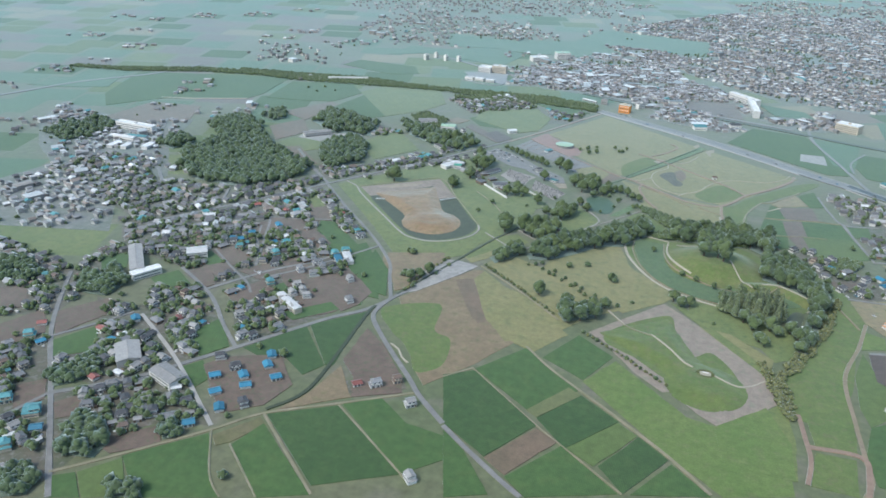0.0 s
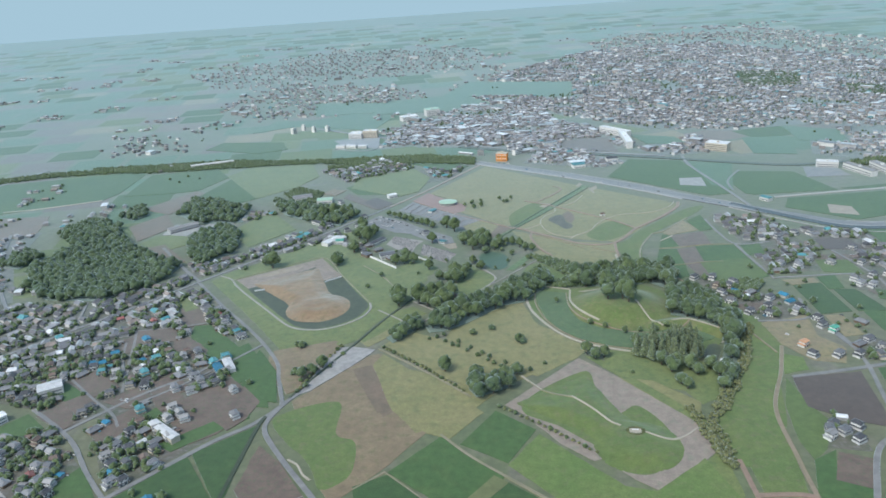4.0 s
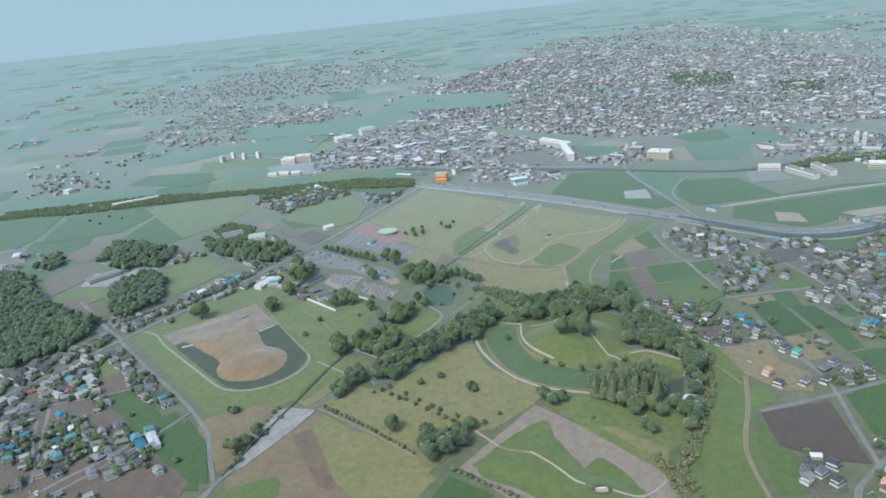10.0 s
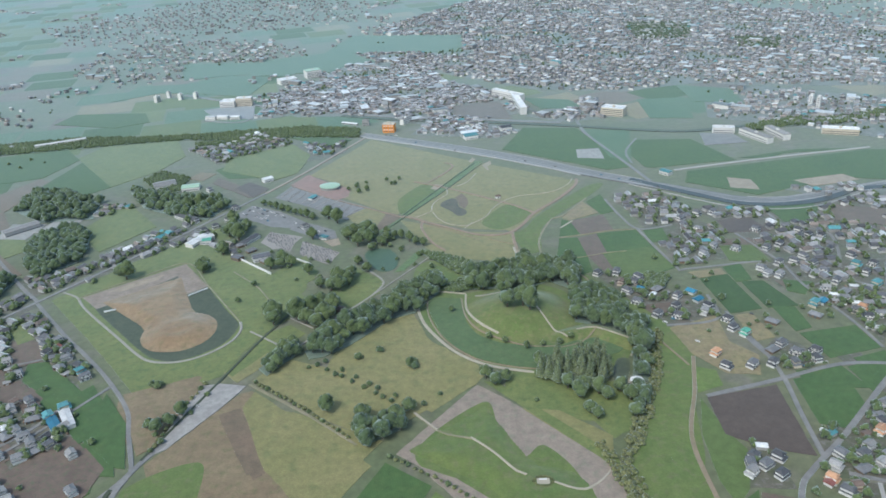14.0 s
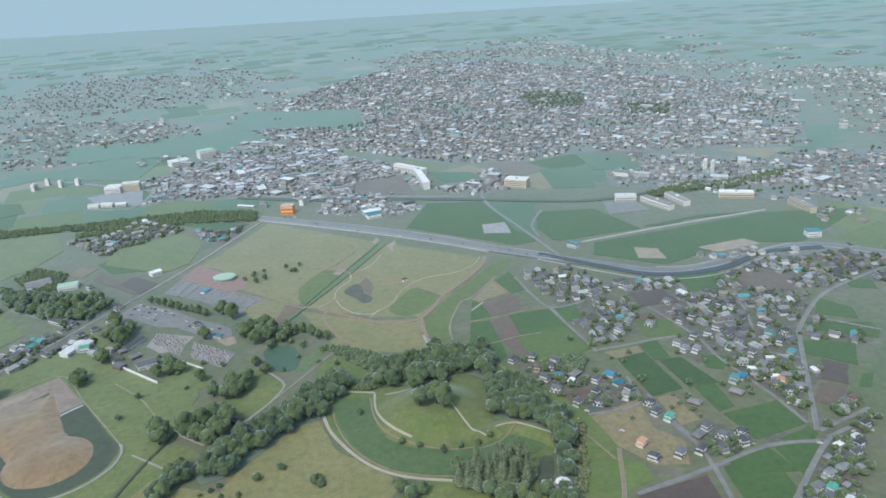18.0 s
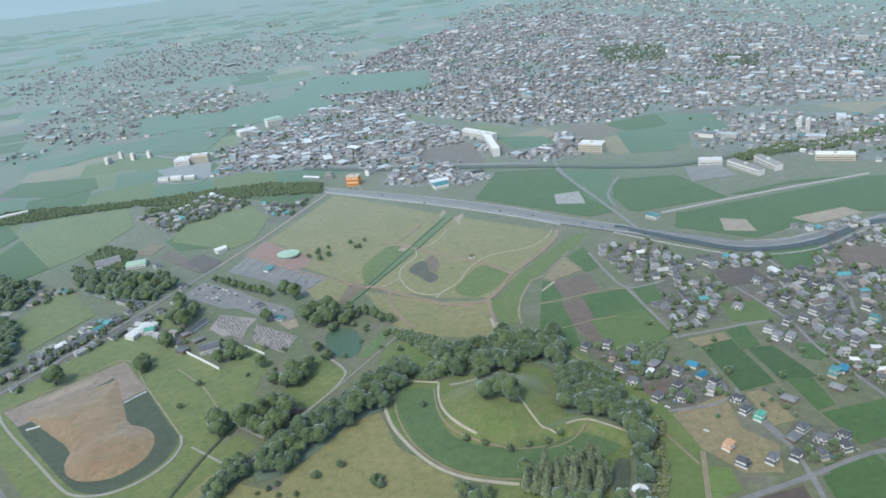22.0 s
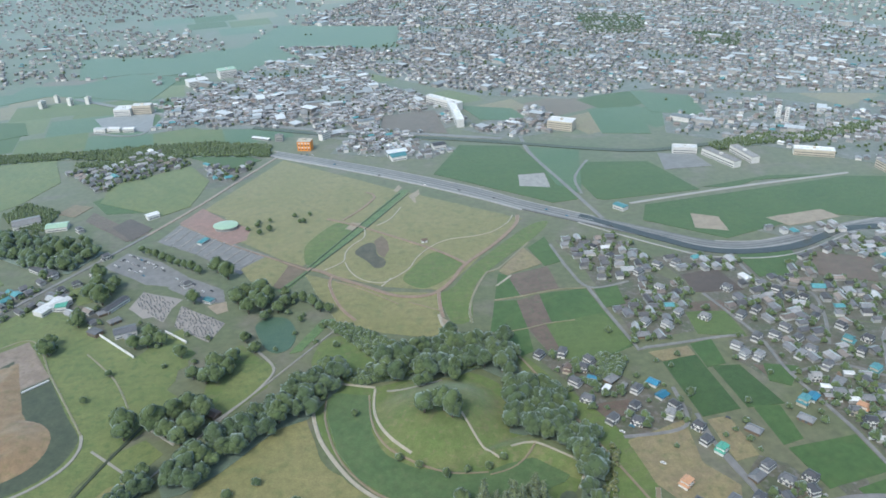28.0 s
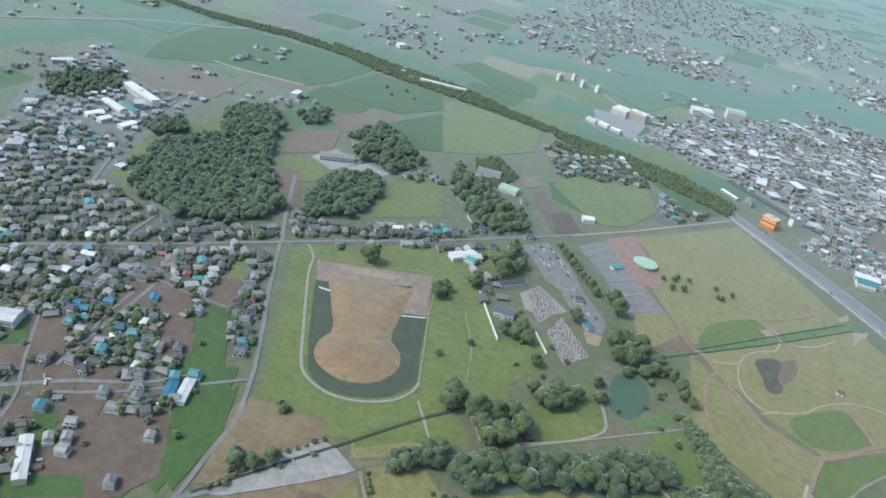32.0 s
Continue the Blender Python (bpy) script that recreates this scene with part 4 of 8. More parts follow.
def spur(x, y):
    """The low earth bank that runs off the round mound to the east."""
    near = 99.0
    for (ax, ay), (bx, by) in (((66, 572), (98, 581)), ((98, 581), (127, 557))):
        t = max(0.0, min(1.0, ((x - ax) * (bx - ax) + (y - ay) * (by - ay)) / ((bx - ax) ** 2 + (by - ay) ** 2)))
        near = min(near, math.hypot(x - ax - t * (bx - ax), y - ay - t * (by - ay)))
    return 3.4 * soft_step((13 - near) / 12) if near < 13 else -1.0


mound("burial_mound", lambda x, y: max(round_mound(x, y), spur(x, y)), -37.5, 145, 531.2, 693.8, "mound_turf", "large round grassy burial mound with paths", 0.4)
road(5.5, "asphalt_road", [(-463.0, 154.9), (-415.3, 197.4), (-385.3, 238.3), (-364.2, 267.9), (-318.0, 336.5), (-303.8, 354.3), (-289.1, 369.8), (-276.5, 392.0), (-272.5, 403.0)])
road(5.5, "asphalt_road", [(-272.5, 403.0), (-267.0, 417.0), (-258.0, 434.0)])
road(5, "asphalt_road", [(-619.2, 458.3), (-536.7, 583.0), (-482.8, 669.3), (-387.2, 819.1)])
road(5, "asphalt_road", [(-388.7, 816.8), (-349.3, 884.4), (-302.3, 967.5)])
road(5, "earth_road", [(-303.8, 965.2), (-262.5, 1046.3), (-226, 1129), (-183, 1225)])
road(5, "asphalt_road", [(-273.8, 395.5), (-276.6, 381.4), (-273.0, 362.0), (-244.6, 326.7), (-205.4, 284.2), (-185.5, 261.5), (-156.9, 236.5)])
road(4.5, "asphalt_road", [(-156.0, 234.2), (-129.7, 214.3), (-98.4, 192.2), (-80.9, 181.2)])
road(4, "concrete_lane", [(-478.3, 284.6), (-404.4, 235.9), (-319.8, 168.4)])
road(4.5, "asphalt_road", [(-504.3, 380.8), (-439.9, 339.7), (-397.3, 298.0), (-365.3, 269.6)])
road(4.5, "asphalt_road", [(-453.0, 348.1), (-416.5, 407.8), (-380.9, 449.6), (-363.9, 485.0)])
road(5, "asphalt_road", [(-375.2, 65.0), (-461.6, 155.5), (-526.3, 221.5), (-559.8, 263.1), (-604.0, 328.0)])
road(4, "asphalt_road", [(-473.1, 117.3), (-463.0, 154.9)])
road(4, "asphalt_road", [(-526.3, 221.5), (-502.6, 258.2), (-487.9, 284.8)])
road(3, "earth_lane", [(-393.2, 84.0), (-359.8, 117.7), (-317.0, 164.3), (-290.9, 196.1), (-241.2, 230.2), (-192.2, 264.8)])
road(2.5, "earth_lane", [(-290.9, 196.1), (-214.6, 131.3)])
road(2, "earth_lane", [(-241.5, 227.2), (-161.7, 169.2)])
road(1.2, "earth_lane", [(-295.0, 155.6), (-247.4, 115.4)])
road(1.5, "earth_lane", [(-317.0, 164.3), (-289.6, 122.9), (-270.1, 106.5)])
road(3, "earth_lane", [(-124.0, 369.0), (-93.2, 339.8), (-41.8, 302.2), (-13.6, 280.9), (12.4, 260.4), (42.1, 231.9)])
road(1.5, "earth_lane", [(-157.7, 316.7), (-88.7, 261.3), (-62.6, 242.6), (-16.1, 209.7)])
road(2, "earth_lane", [(-178.0, 295.4), (-158.1, 317.9)])
road(4.2, "asphalt_road", [(-480.3, 667.2), (-415.3, 597.6), (-384.0, 567.0), (-342.0, 523.0), (-306.5, 478.3), (-292.1, 446.0), (-276.1, 411.3), (-272.6, 402.0)])
road(3, "asphalt_road", [(-499.6, 432.6), (-453.9, 398.9), (-423.8, 378.6), (-407.2, 359.8)])
road(3, "asphalt_road", [(-487.4, 509.2), (-469.7, 472.5), (-447.4, 439.3)])
road(3, "asphalt_road", [(-492.1, 536.1), (-452.6, 546.4), (-410.2, 561.9)])
road(3.5, "asphalt_road", [(-535.1, 523.2), (-498.7, 543.9), (-462.2, 473.3), (-435.4, 413.4)])
road(2.5, "red_lane", [(-270.5, 990.7), (-210.4, 940.2), (-154.6, 899.6), (-101.3, 861.7)])
road(5, "red_lane", [(-103.2, 866.8), (-87.9, 858.7), (-71.2, 844.9), (-37.9, 822.1), (-10.5, 803.4), (11.9, 799.0), (31.3, 805.5), (47.7, 827.6), (63.2, 860.0), (100.1, 906.8), (126.5, 950.6), (132.1, 975.9)])
road(4, "red_lane", [(-95.2, 988.6), (-74.5, 976.2), (-50.3, 960.8), (7.1, 916.8), (42.0, 887.1), (64.0, 861.8)])
road(3.5, "red_lane", [(-75.7, 849.5), (-76.6, 828.0), (-62.7, 786.9), (-45.4, 760.4)])
road(3.5, "red_lane", [(-53.2, 1064.7), (-41.1, 1049.5), (-54.8, 1015.6), (-76.4, 982.8)])
road(4, "red_lane", [(33.6, 806.6), (34.5, 779.2), (36.7, 758.3)])
road(1.5, "pale_path", [(-85.7, 861.0), (-67.2, 878.6), (-66.4, 897.9), (-60.1, 916.2), (-47.8, 935.2), (-49.1, 958.8)])
road(1.2, "pale_path", [(-64.8, 876.9), (-56.2, 853.4), (-42.1, 836.0), (-24.3, 829.4), (-13.8, 836.0), (3.5, 856.2), (12.2, 880.3), (27.4, 904.0), (47.7, 919.9), (75.5, 925.4), (97.2, 933.7), (117.7, 955.8), (126.3, 976.8)])
road(1.8, "pale_path", [(-23.8, 821.8), (-14.3, 837.9)])
road(1.6, "pale_path", [(-35.0, 964.3), (-19.6, 980.6), (-7.2, 1013.6)])
road(2.5, "earth_lane", [(63.0, 746.9), (62.4, 770.2), (68.0, 799.6), (84.4, 841.5), (96.5, 847.3), (135.4, 903.5)])
road(1.4, "track_brown", [(-71.1, 836.0), (-42.3, 818.0), (-5.9, 786.7)])
road(1.4, "track_brown", [(3.8, 789.5), (36.5, 769.9)])
road(1.8, "ditch_dark", [(-125.1, 817.9), (-102.3, 859.3), (-50.8, 950.7), (1.3, 1054.2)])
road(1.4, "ditch_dark", [(-104.5, 865.4), (-53.0, 970.9), (-9.4, 1056.8)])
road(3, "pale_path", [(32.8, 764.0), (36.7, 742.5), (50.1, 717.8), (50.1, 697.7)])
road(3, "pale_path", [(-73.4, 649.2), (-67.8, 618.6), (-57.5, 590.1), (-32.0, 551.0), (-3.6, 528.8), (35.9, 515.9)])
road(2.5, "pale_path", [(-73.6, 668.9), (-53.6, 665.3), (-22.5, 657.6)])
road(2, "grey_path", [(-197.5, 621.0), (-170.8, 599.7)])
road(2.5, "grey_path", [(-129.5, 717.6), (-110.8, 690.1), (-118.9, 663.8), (-133.3, 641.4), (-152.6, 617.5)])
road(2.8, "grey_path", [(-462.7, 690.2), (-441.7, 678.1), (-430.2, 662.8), (-410.3, 640.9), (-360.9, 592.1), (-328.8, 560.6), (-312.4, 549.7), (-292.1, 547.2), (-274.9, 551.8), (-258.7, 563.4), (-245.3, 582.1), (-242.3, 601.5), (-246.8, 615.5)])
road(1.5, "earth_lane", [(-246.8, 615.5), (-266.4, 643.3), (-302.8, 694.4), (-344.7, 751.6), (-386.7, 722.1), (-436.9, 678.9), (-436.9, 670.7)])
road(1.5, "earth_lane", [(-282.9, 725.4), (-246.2, 686.6), (-220.5, 645.9)])
road(2.2, "grey_path", [(-232.0, 597.0), (-213.7, 583.1), (-190.1, 564.7)])
road(1.5, "grey_path", [(-180.1, 565.1), (-145.2, 621.8), (-125.9, 650.9), (-99.8, 690.9), (-54.5, 760.6)])
road(2.5, "pale_path", [(-94.6, 668.6), (-74.8, 659.7), (-66.3, 639.8)])
road(2, "earth_lane", [(-64.0, 464.7), (-42.1, 439.4), (-15.3, 427.5)])
road(2.5, "earth_lane", [(-210.5, 509.4), (-154.8, 467.7), (-106.5, 426.8)])
road(4, "track_brown", [(175.6, 533.1), (163.8, 484.2), (146.1, 423.6), (147.1, 357.3), (149.2, 314.1), (150.4, 287.2), (143.4, 267.6)])
road(4, "red_lane", [(104.7, 353.3), (107.7, 326.9), (110.5, 296.8), (106.4, 267.8)])
road(5, "red_lane", [(110.2, 313.3), (146.7, 314.9), (149.0, 290.9), (145.9, 267.6)])
road(5, "asphalt_road", [(172.8, 267.5), (190.5, 326.0), (205.8, 370.6), (221.4, 390.2), (259.6, 427.0), (335.7, 506.8), (371.0, 527.2)])
road(4, "asphalt_road", [(233.5, 402.9), (236.6, 450.9), (240.7, 502.5), (236.9, 546.4), (221.1, 595.9)])
road(5, "asphalt_road", [(171.4, 476.2), (231.2, 494.5), (294.0, 515.0), (337.1, 513.8)])
road(4, "asphalt_road", [(178.3, 276.2), (199.2, 272.5), (221.4, 267.2)])
road(3, "concrete_lane", [(259.4, 374.6), (243.1, 317.2), (225.1, 267.2)])
road(4, "asphalt_road", [(243.1, 384.8), (293.2, 364.6)])
road(5, "asphalt_road", [(342.9, 527.3), (366.6, 578.8), (409.0, 671.9), (427.9, 705.5), (495.5, 773.1), (608.8, 827.8)])
road(5, "asphalt_road", [(344.2, 526.9), (402.9, 550.1)])
road(3.5, "asphalt_road", [(181.5, 801.8), (202.2, 703.3), (211.6, 696.3), (279.5, 706.5), (300.1, 707.0)])
road(3.5, "asphalt_road", [(158.6, 897.3), (168.9, 840.3), (183.5, 801.1), (223.8, 809.5)])
road(3.5, "asphalt_road", [(343.9, 856.4), (351.5, 799.7), (389.2, 774.9), (385.2, 734.5), (367.2, 686.9)])
road(3.5, "asphalt_road", [(288.9, 780.0), (312.2, 706.7), (317.3, 652.7), (334.2, 583.5), (340.1, 538.2)])
road(3.5, "asphalt_road", [(164.7, 584.7), (213.8, 593.7), (217.7, 639.8)])
road(3.5, "asphalt_road", [(226.1, 606.8), (230.5, 561.9), (242.7, 519.9)])
road(3.5, "asphalt_road", [(315.8, 649.8), (359.7, 659.4), (391.6, 641.1)])
road(3.5, "asphalt_road", [(443.8, 724.0), (498.6, 679.2)])
road(17, "highway", [(-197, 1222), (-38, 1133), (81.9, 1053.2), (142.3, 1003.6), (218.2, 951.0), (283.1, 908.1), (333.8, 877.0), (380.1, 872.6), (453.0, 891.9), (531.0, 913.8), (577.3, 904.6), (633.0, 860.1)])
road(2.4, "lane_dark", [(-198, 1220), (-40, 1131), (80.5, 1051.3), (140.9, 1001.7), (216.9, 949.1), (281.8, 906.2), (333.0, 874.8), (380.4, 870.3), (453.6, 889.7), (531.2, 911.6), (576.2, 902.6), (631.5, 858.3)])
road(2.4, "lane_dark", [(-196, 1224), (-37, 1135), (83.2, 1055.0), (143.6, 1005.4), (219.4, 953.0), (284.3, 910.0), (334.6, 879.2), (379.8, 874.9), (452.4, 894.1), (530.7, 916.1), (578.3, 906.7), (634.4, 861.9)])
road(1.6, "pale_kerb", [(-200, 1217), (-41, 1128), (78.4, 1048.3), (138.7, 998.8), (214.8, 946.1), (279.8, 903.0), (331.7, 871.4), (380.9, 866.7), (454.6, 886.1), (531.6, 907.9), (574.5, 899.3), (629.2, 855.4)])
road(1.6, "lane_dark", [(-192, 1230), (-34, 1141), (87.1, 1060.5), (147.7, 1010.8), (223.2, 958.5), (287.9, 915.7), (336.9, 885.4), (379.0, 881.5), (450.7, 900.6)])
road(1.6, "lane_dark", [(-202, 1212), (-44, 1124), (75.4, 1044.2), (135.7, 994.8), (212.0, 941.9), (277.0, 898.9)])
road(5, "pale_kerb", [(-195, 1210), (-38, 1118), (80.1, 1038.0), (139.7, 989.7)])
road(6, "asphalt_road", [(169, 1255), (175, 1177), (201.7, 1069.5), (230.0, 955.0)])
road(5, "concrete_lane", [(271.0, 994.4), (411.7, 1028.2), (570.1, 1057.9)])
road(4, "asphalt_road", [(248, 1143), (220.8, 1083.1), (219.6, 1029.4)])
road(8, "asphalt_road", [(-618, 1561), (-439, 1453), (-252, 1364), (-119, 1317), (0, 1287), (141, 1246)])
road(6, "asphalt_road", [(-399, 1369), (-409, 1491), (-428, 1343), (-511, 1355)])
road(8, "asphalt_road", [(-1279, 765), (-1241, 871), (-1200, 988), (-1120, 1108), (-1088, 1226)])
road(4, "pale_path", [(-981.7, 955.4), (-926.6, 972.4), (-833.6, 1017.2)])
road(5, "asphalt_road", [(-690.1, 585.3), (-785.5, 693.4), (-880.4, 841.8)])
road(4, "asphalt_road", [(-567.4, 538.3), (-596.3, 606.1)])
road(5, "asphalt_road", [(-480.5, 670.1), (-517.8, 706.0), (-593.6, 787.4)])
road(9, "river_channel", [(204.0, 966.1), (280.0, 899.2), (335.0, 863.5), (410.9, 864.7), (490.5, 901.2), (567.6, 901.2)])
road(3, "ditch_dark", [(-270.2, 414.2), (-262.5, 438.8), (-249.4, 480.4), (-234.7, 526.9), (-218.3, 579.1), (-194.0, 642.2)])
road(3.5, "asphalt_road", [(-414.3, 391.7), (-384.2, 428.1), (-357.6, 471.3), (-334.7, 511.3)])
road(4, "ditch_dark", [(-292.2, 201.1), (-276.4, 227.6), (-274.4, 265.7), (-281.6, 362.5), (-280.7, 384.2)])
road(9, "ditch_dark", [(-250, 1349), (-118, 1297), (-1, 1271), (139, 1230), (255, 1189), (338, 1170), (432, 1184)])
water("moat_water", [(109.7, 531.9), (119.7, 530.5), (113.2, 503.1), (103, 499), (102.5, 510.5)])
road(1.6, "grey_path", [(-13.0, 652.5), (11.7, 651.8), (32.3, 661.5)])
road(2, "pale_path", [(-22.5, 655.9), (-22.4, 631.5), (-16.5, 608.4), (-5.7, 589.5), (7.9, 575.4)])
road(1.5, "pale_path", [(46, 609), (52.0, 594), (62, 576), (71, 567)])
road(1.6, "pale_path", [(80, 577), (90, 580), (98, 580), (113, 570), (127, 558), (128, 548), (122, 536)])
road(1.4, "track_brown", [(63, 553), (78, 558), (90, 568), (98, 579)])
road(1.6, "track_brown", [(-61, 653), (-60, 622), (-48, 583), (-32, 557), (-10.5, 536.5), (17.0, 525), (43, 520), (62, 519)])
road(1.5, "track_brown", [(-27, 648), (-23, 614), (-11, 586), (10, 568), (36, 556.5), (62, 555.5)])
road(1.6, "pale_path", [(-19.2, 430.0), (-1.8, 411.5), (13.5, 391.4), (20.3, 387.5)])
road(1.6, "pale_path", [(39.0, 379.4), (47.8, 375.0), (59.6, 374.0), (73.1, 383.9), (83.8, 397.4)])
road(1.8, "pale_path", [(-64.7, 464.5), (-44.7, 441.4)])
road(1.2, "earth_lane", [(87.5, 785.7), (113.9, 790.8), (152.7, 800.6), (178.9, 800.0)])
road(1.2, "earth_lane", [(77.8, 726.2), (113.0, 734.2), (132.5, 740.5), (157.8, 744.2)])
road(2, "track_brown", [(79.3, 723.5), (100.2, 690.5), (118.4, 647.3), (141.1, 589.4), (159.2, 544.6), (168.7, 519.6)])
road(2.5, "pale_path", [(108.4, 832.0), (91.8, 812.2)])
road(2, "pale_kerb", [(-198, 1234), (-38, 1146), (83.5, 1066.8), (144.5, 1016.1), (221.2, 962.4)])
road(2, "pale_kerb", [(199.5, 948.2), (274.6, 883.4), (329.4, 850.0), (402.8, 848.4), (483.0, 887.9)])
road(2, "pale_kerb", [(337.8, 886.9), (384.7, 882.5), (458.5, 902.3), (537.5, 924.8)])
road(1.6, "pale_path", [(-239.7, 326.5), (-229.3, 320.6), (-221.6, 309.6), (-213.3, 303.4)])
road(1.2, "pale_kerb", [(-197, 1222), (-38, 1133), (81.9, 1053.2), (142.3, 1003.6), (218.2, 951.0)])

# ---- trees ----


def ball_arrays(cuts):
    bm = bmesh.new()
    bmesh.ops.create_icosphere(bm, subdivisions=cuts, radius=1)
    out = np.array([v.co[:] for v in bm.verts]), np.array([[v.index for v in f.verts] for f in bm.faces])
    bm.free()
    return out


LOBE_V, LOBE_F = ball_arrays(2)
ROUGH_V, ROUGH_F = ball_arrays(1)


def crown_arrays(seed, leaves, slim=1.0, fine=True, many=7):
    """A crown of radius 1 and height about 1.5, its foot at 0: uneven lobes with many small leaf sprays on them."""
    rng = np.random.default_rng(seed)
    vs, base, tris = [], 0, []
    ball, ball_f = (LOBE_V, LOBE_F) if fine else (ROUGH_V, ROUGH_F)
    lobes = [(0, 0, 0.72, 0.72)] + [(0.52 * math.cos(a) * rng.uniform(0.8, 1.15), 0.52 * math.sin(a) * rng.uniform(0.8, 1.15), rng.uniform(0.42, 0.85), rng.uniform(0.34, 0.52)) for a in np.linspace(0, 6.28, many + 1)[:-1] + rng.uniform(0, 1)]
    lobes += [(rng.uniform(-0.25, 0.25), rng.uniform(-0.25, 0.25), 1.15, 0.42)]
    for x, y, z, r in lobes:
        bumps = 1 + 0.22 * rng.standard_normal(len(ball)) * 0.8
        v = ball * r * bumps[:, None] * (1, 1, 0.9 * slim) + (x, y, z * slim)
        vs.append(v)
        tris.append(ball_f + base)
        base += len(v)
    quads = []
    for _ in range(leaves):
        x, y, z, r = lobes[rng.integers(len(lobes))]
        d = rng.standard_normal(3)
        d /= np.linalg.norm(d)
        d[2] = abs(d[2]) * 0.9 - 0.15
        c = np.array((x, y, z * slim)) + d * r * rng.uniform(0.92, 1.18) * (1, 1, slim)
        u = rng.standard_normal(3)
        u /= np.linalg.norm(u)
        w = np.cross(u, d)
        w /= np.linalg.norm(w) + 1e-6
        s = rng.uniform(0.05, 0.12)
        vs.append(np.array([c - u * s, c - w * s * 0.7, c + u * s, c + w * s * 0.7]))
        quads.append([base, base + 1, base + 2, base + 3])
        base += 4
    return np.concatenate(vs), np.concatenate(tris), np.array(quads)


CROWNS = [crown_arrays(k, 620, 1.0 + 0.2 * (k % 3), False, 9) for k in range(5)]
FAR_CROWNS = [crown_arrays(20 + k, 60, 1.0, False, 5) for k in range(4)]
DOT_CROWNS = [crown_arrays(60 + k, 8, 0.85, False, 1) for k in range(4)]
TINY_CROWNS = [crown_arrays(40 + k, 26, 1.0, False, 3) for k in range(4)]


def raw_mesh(name, v, tris, quads, material):
    me = bpy.data.meshes.new(name)
    me.from_pydata(v.tolist(), [], tris.tolist() + quads.tolist())
    me.materials.append(MATS[material])
    me.polygons.foreach_set("use_smooth", np.ones(len(me.polygons), dtype=bool))
    me.update()
    return me


TRUNK_BM = bmesh.new()
bmesh.ops.create_cone(TRUNK_BM, segments=7, radius1=0.5, radius2=0.28, depth=1, cap_ends=True, matrix=Matrix.Translation((0, 0, 0.5)))
for k in range(4):
    a = k * 1.7
    bmesh.ops.create_cone(TRUNK_BM, segments=5, radius1=0.2, radius2=0.06, depth=0.7, cap_ends=True, matrix=Matrix.Translation((0.42 * math.cos(a), 0.42 * math.sin(a), 1.05)) @ Euler((0, 0.8, a)).to_matrix().to_4x4())
TREE_KINDS = {}


def tree_thing(kind, seed):
    key = (kind, seed % 5)
    if key not in TREE_KINDS:
        v, t, q = FAR_CROWNS[seed % 4] if kind == "hedge" else conifer_arrays(seed % 5) if kind == "conifer" else CROWNS[seed % 5]
        mat = {"hedge": "foliage_olive", "dark": "foliage_dark", "conifer": "foliage_conifer"}.get(kind, "foliage")
        me = raw_mesh("crown", v, t, q, mat)
        tm = bpy.data.meshes.new("trunk")
        TRUNK_BM.to_mesh(tm)
        tm.materials.append(MATS["bark"])
        TREE_KINDS[key] = (me, tm)
    return TREE_KINDS[key]


def conifer_arrays(seed):
    """A tall pointed crown of radius 1 and height about 4.4: rings of drooping sprays that narrow to the tip."""
    rng = np.random.default_rng(seed)
    vs, tris, quads, base = [], [], [], 0
    for k in range(9):
        z, wide = 0.25 + 0.45 * k, 1.0 - 0.1 * k
        for a in np.linspace(0, math.tau, 7 - k // 2)[:-1] + rng.uniform(0, 1):
            bumps = 1 + 0.2 * rng.standard_normal(len(ROUGH_V))
            far = wide * rng.uniform(0.36, 0.52)
            v = ROUGH_V * bumps[:, None] * (wide * 0.46, wide * 0.46, 0.42) + (far * math.cos(a), far * math.sin(a), z + rng.uniform(-0.12, 0.12))
            vs.append(v)
            tris.append(ROUGH_F + base)
            base += len(v)
            for _ in range(9):
                c = np.array((far * 1.8 * math.cos(a), far * 1.8 * math.sin(a), z)) + rng.uniform(-0.2, 0.2, 3)
                u, w = rng.uniform(-0.13, 0.13, 3), rng.uniform(-0.13, 0.13, 3)
                vs.append(np.array([c - u, c - w, c + u, c + w]))
                quads.append([base, base + 1, base + 2, base + 3])
                base += 4
    return np.concatenate(vs), np.concatenate(tris), np.array(quads)


def tree(x, y, r, kind="green", seed=0, label="", name="tree", group=""):
    me, tm = tree_thing(kind, seed)
    root = new(name)
    root.location, root.rotation_euler = (x, y, lift(x, y)), (0, 0, seed * 2.4)
    tall = r * random.uniform(0.35, 0.6) if name == "tree" else r * 0.12
    trunk = new("trunk", tm)
    trunk.parent, trunk.scale, trunk.location = root, (r * 0.22, r * 0.22, tall + 0.6 + r * 0.15), (0, 0, -0.6)
    crown = new("crown", me)
    s = random.uniform(0.9, 1.12)
    crown.parent, crown.location, crown.scale = root, (0, 0, tall), (r * s, r / s, r * random.uniform(0.85, 1.1))
    return tagged(root, label or "broadleaf tree with a dense dark green crown", "tree" if name == "tree" else "shrub", group)


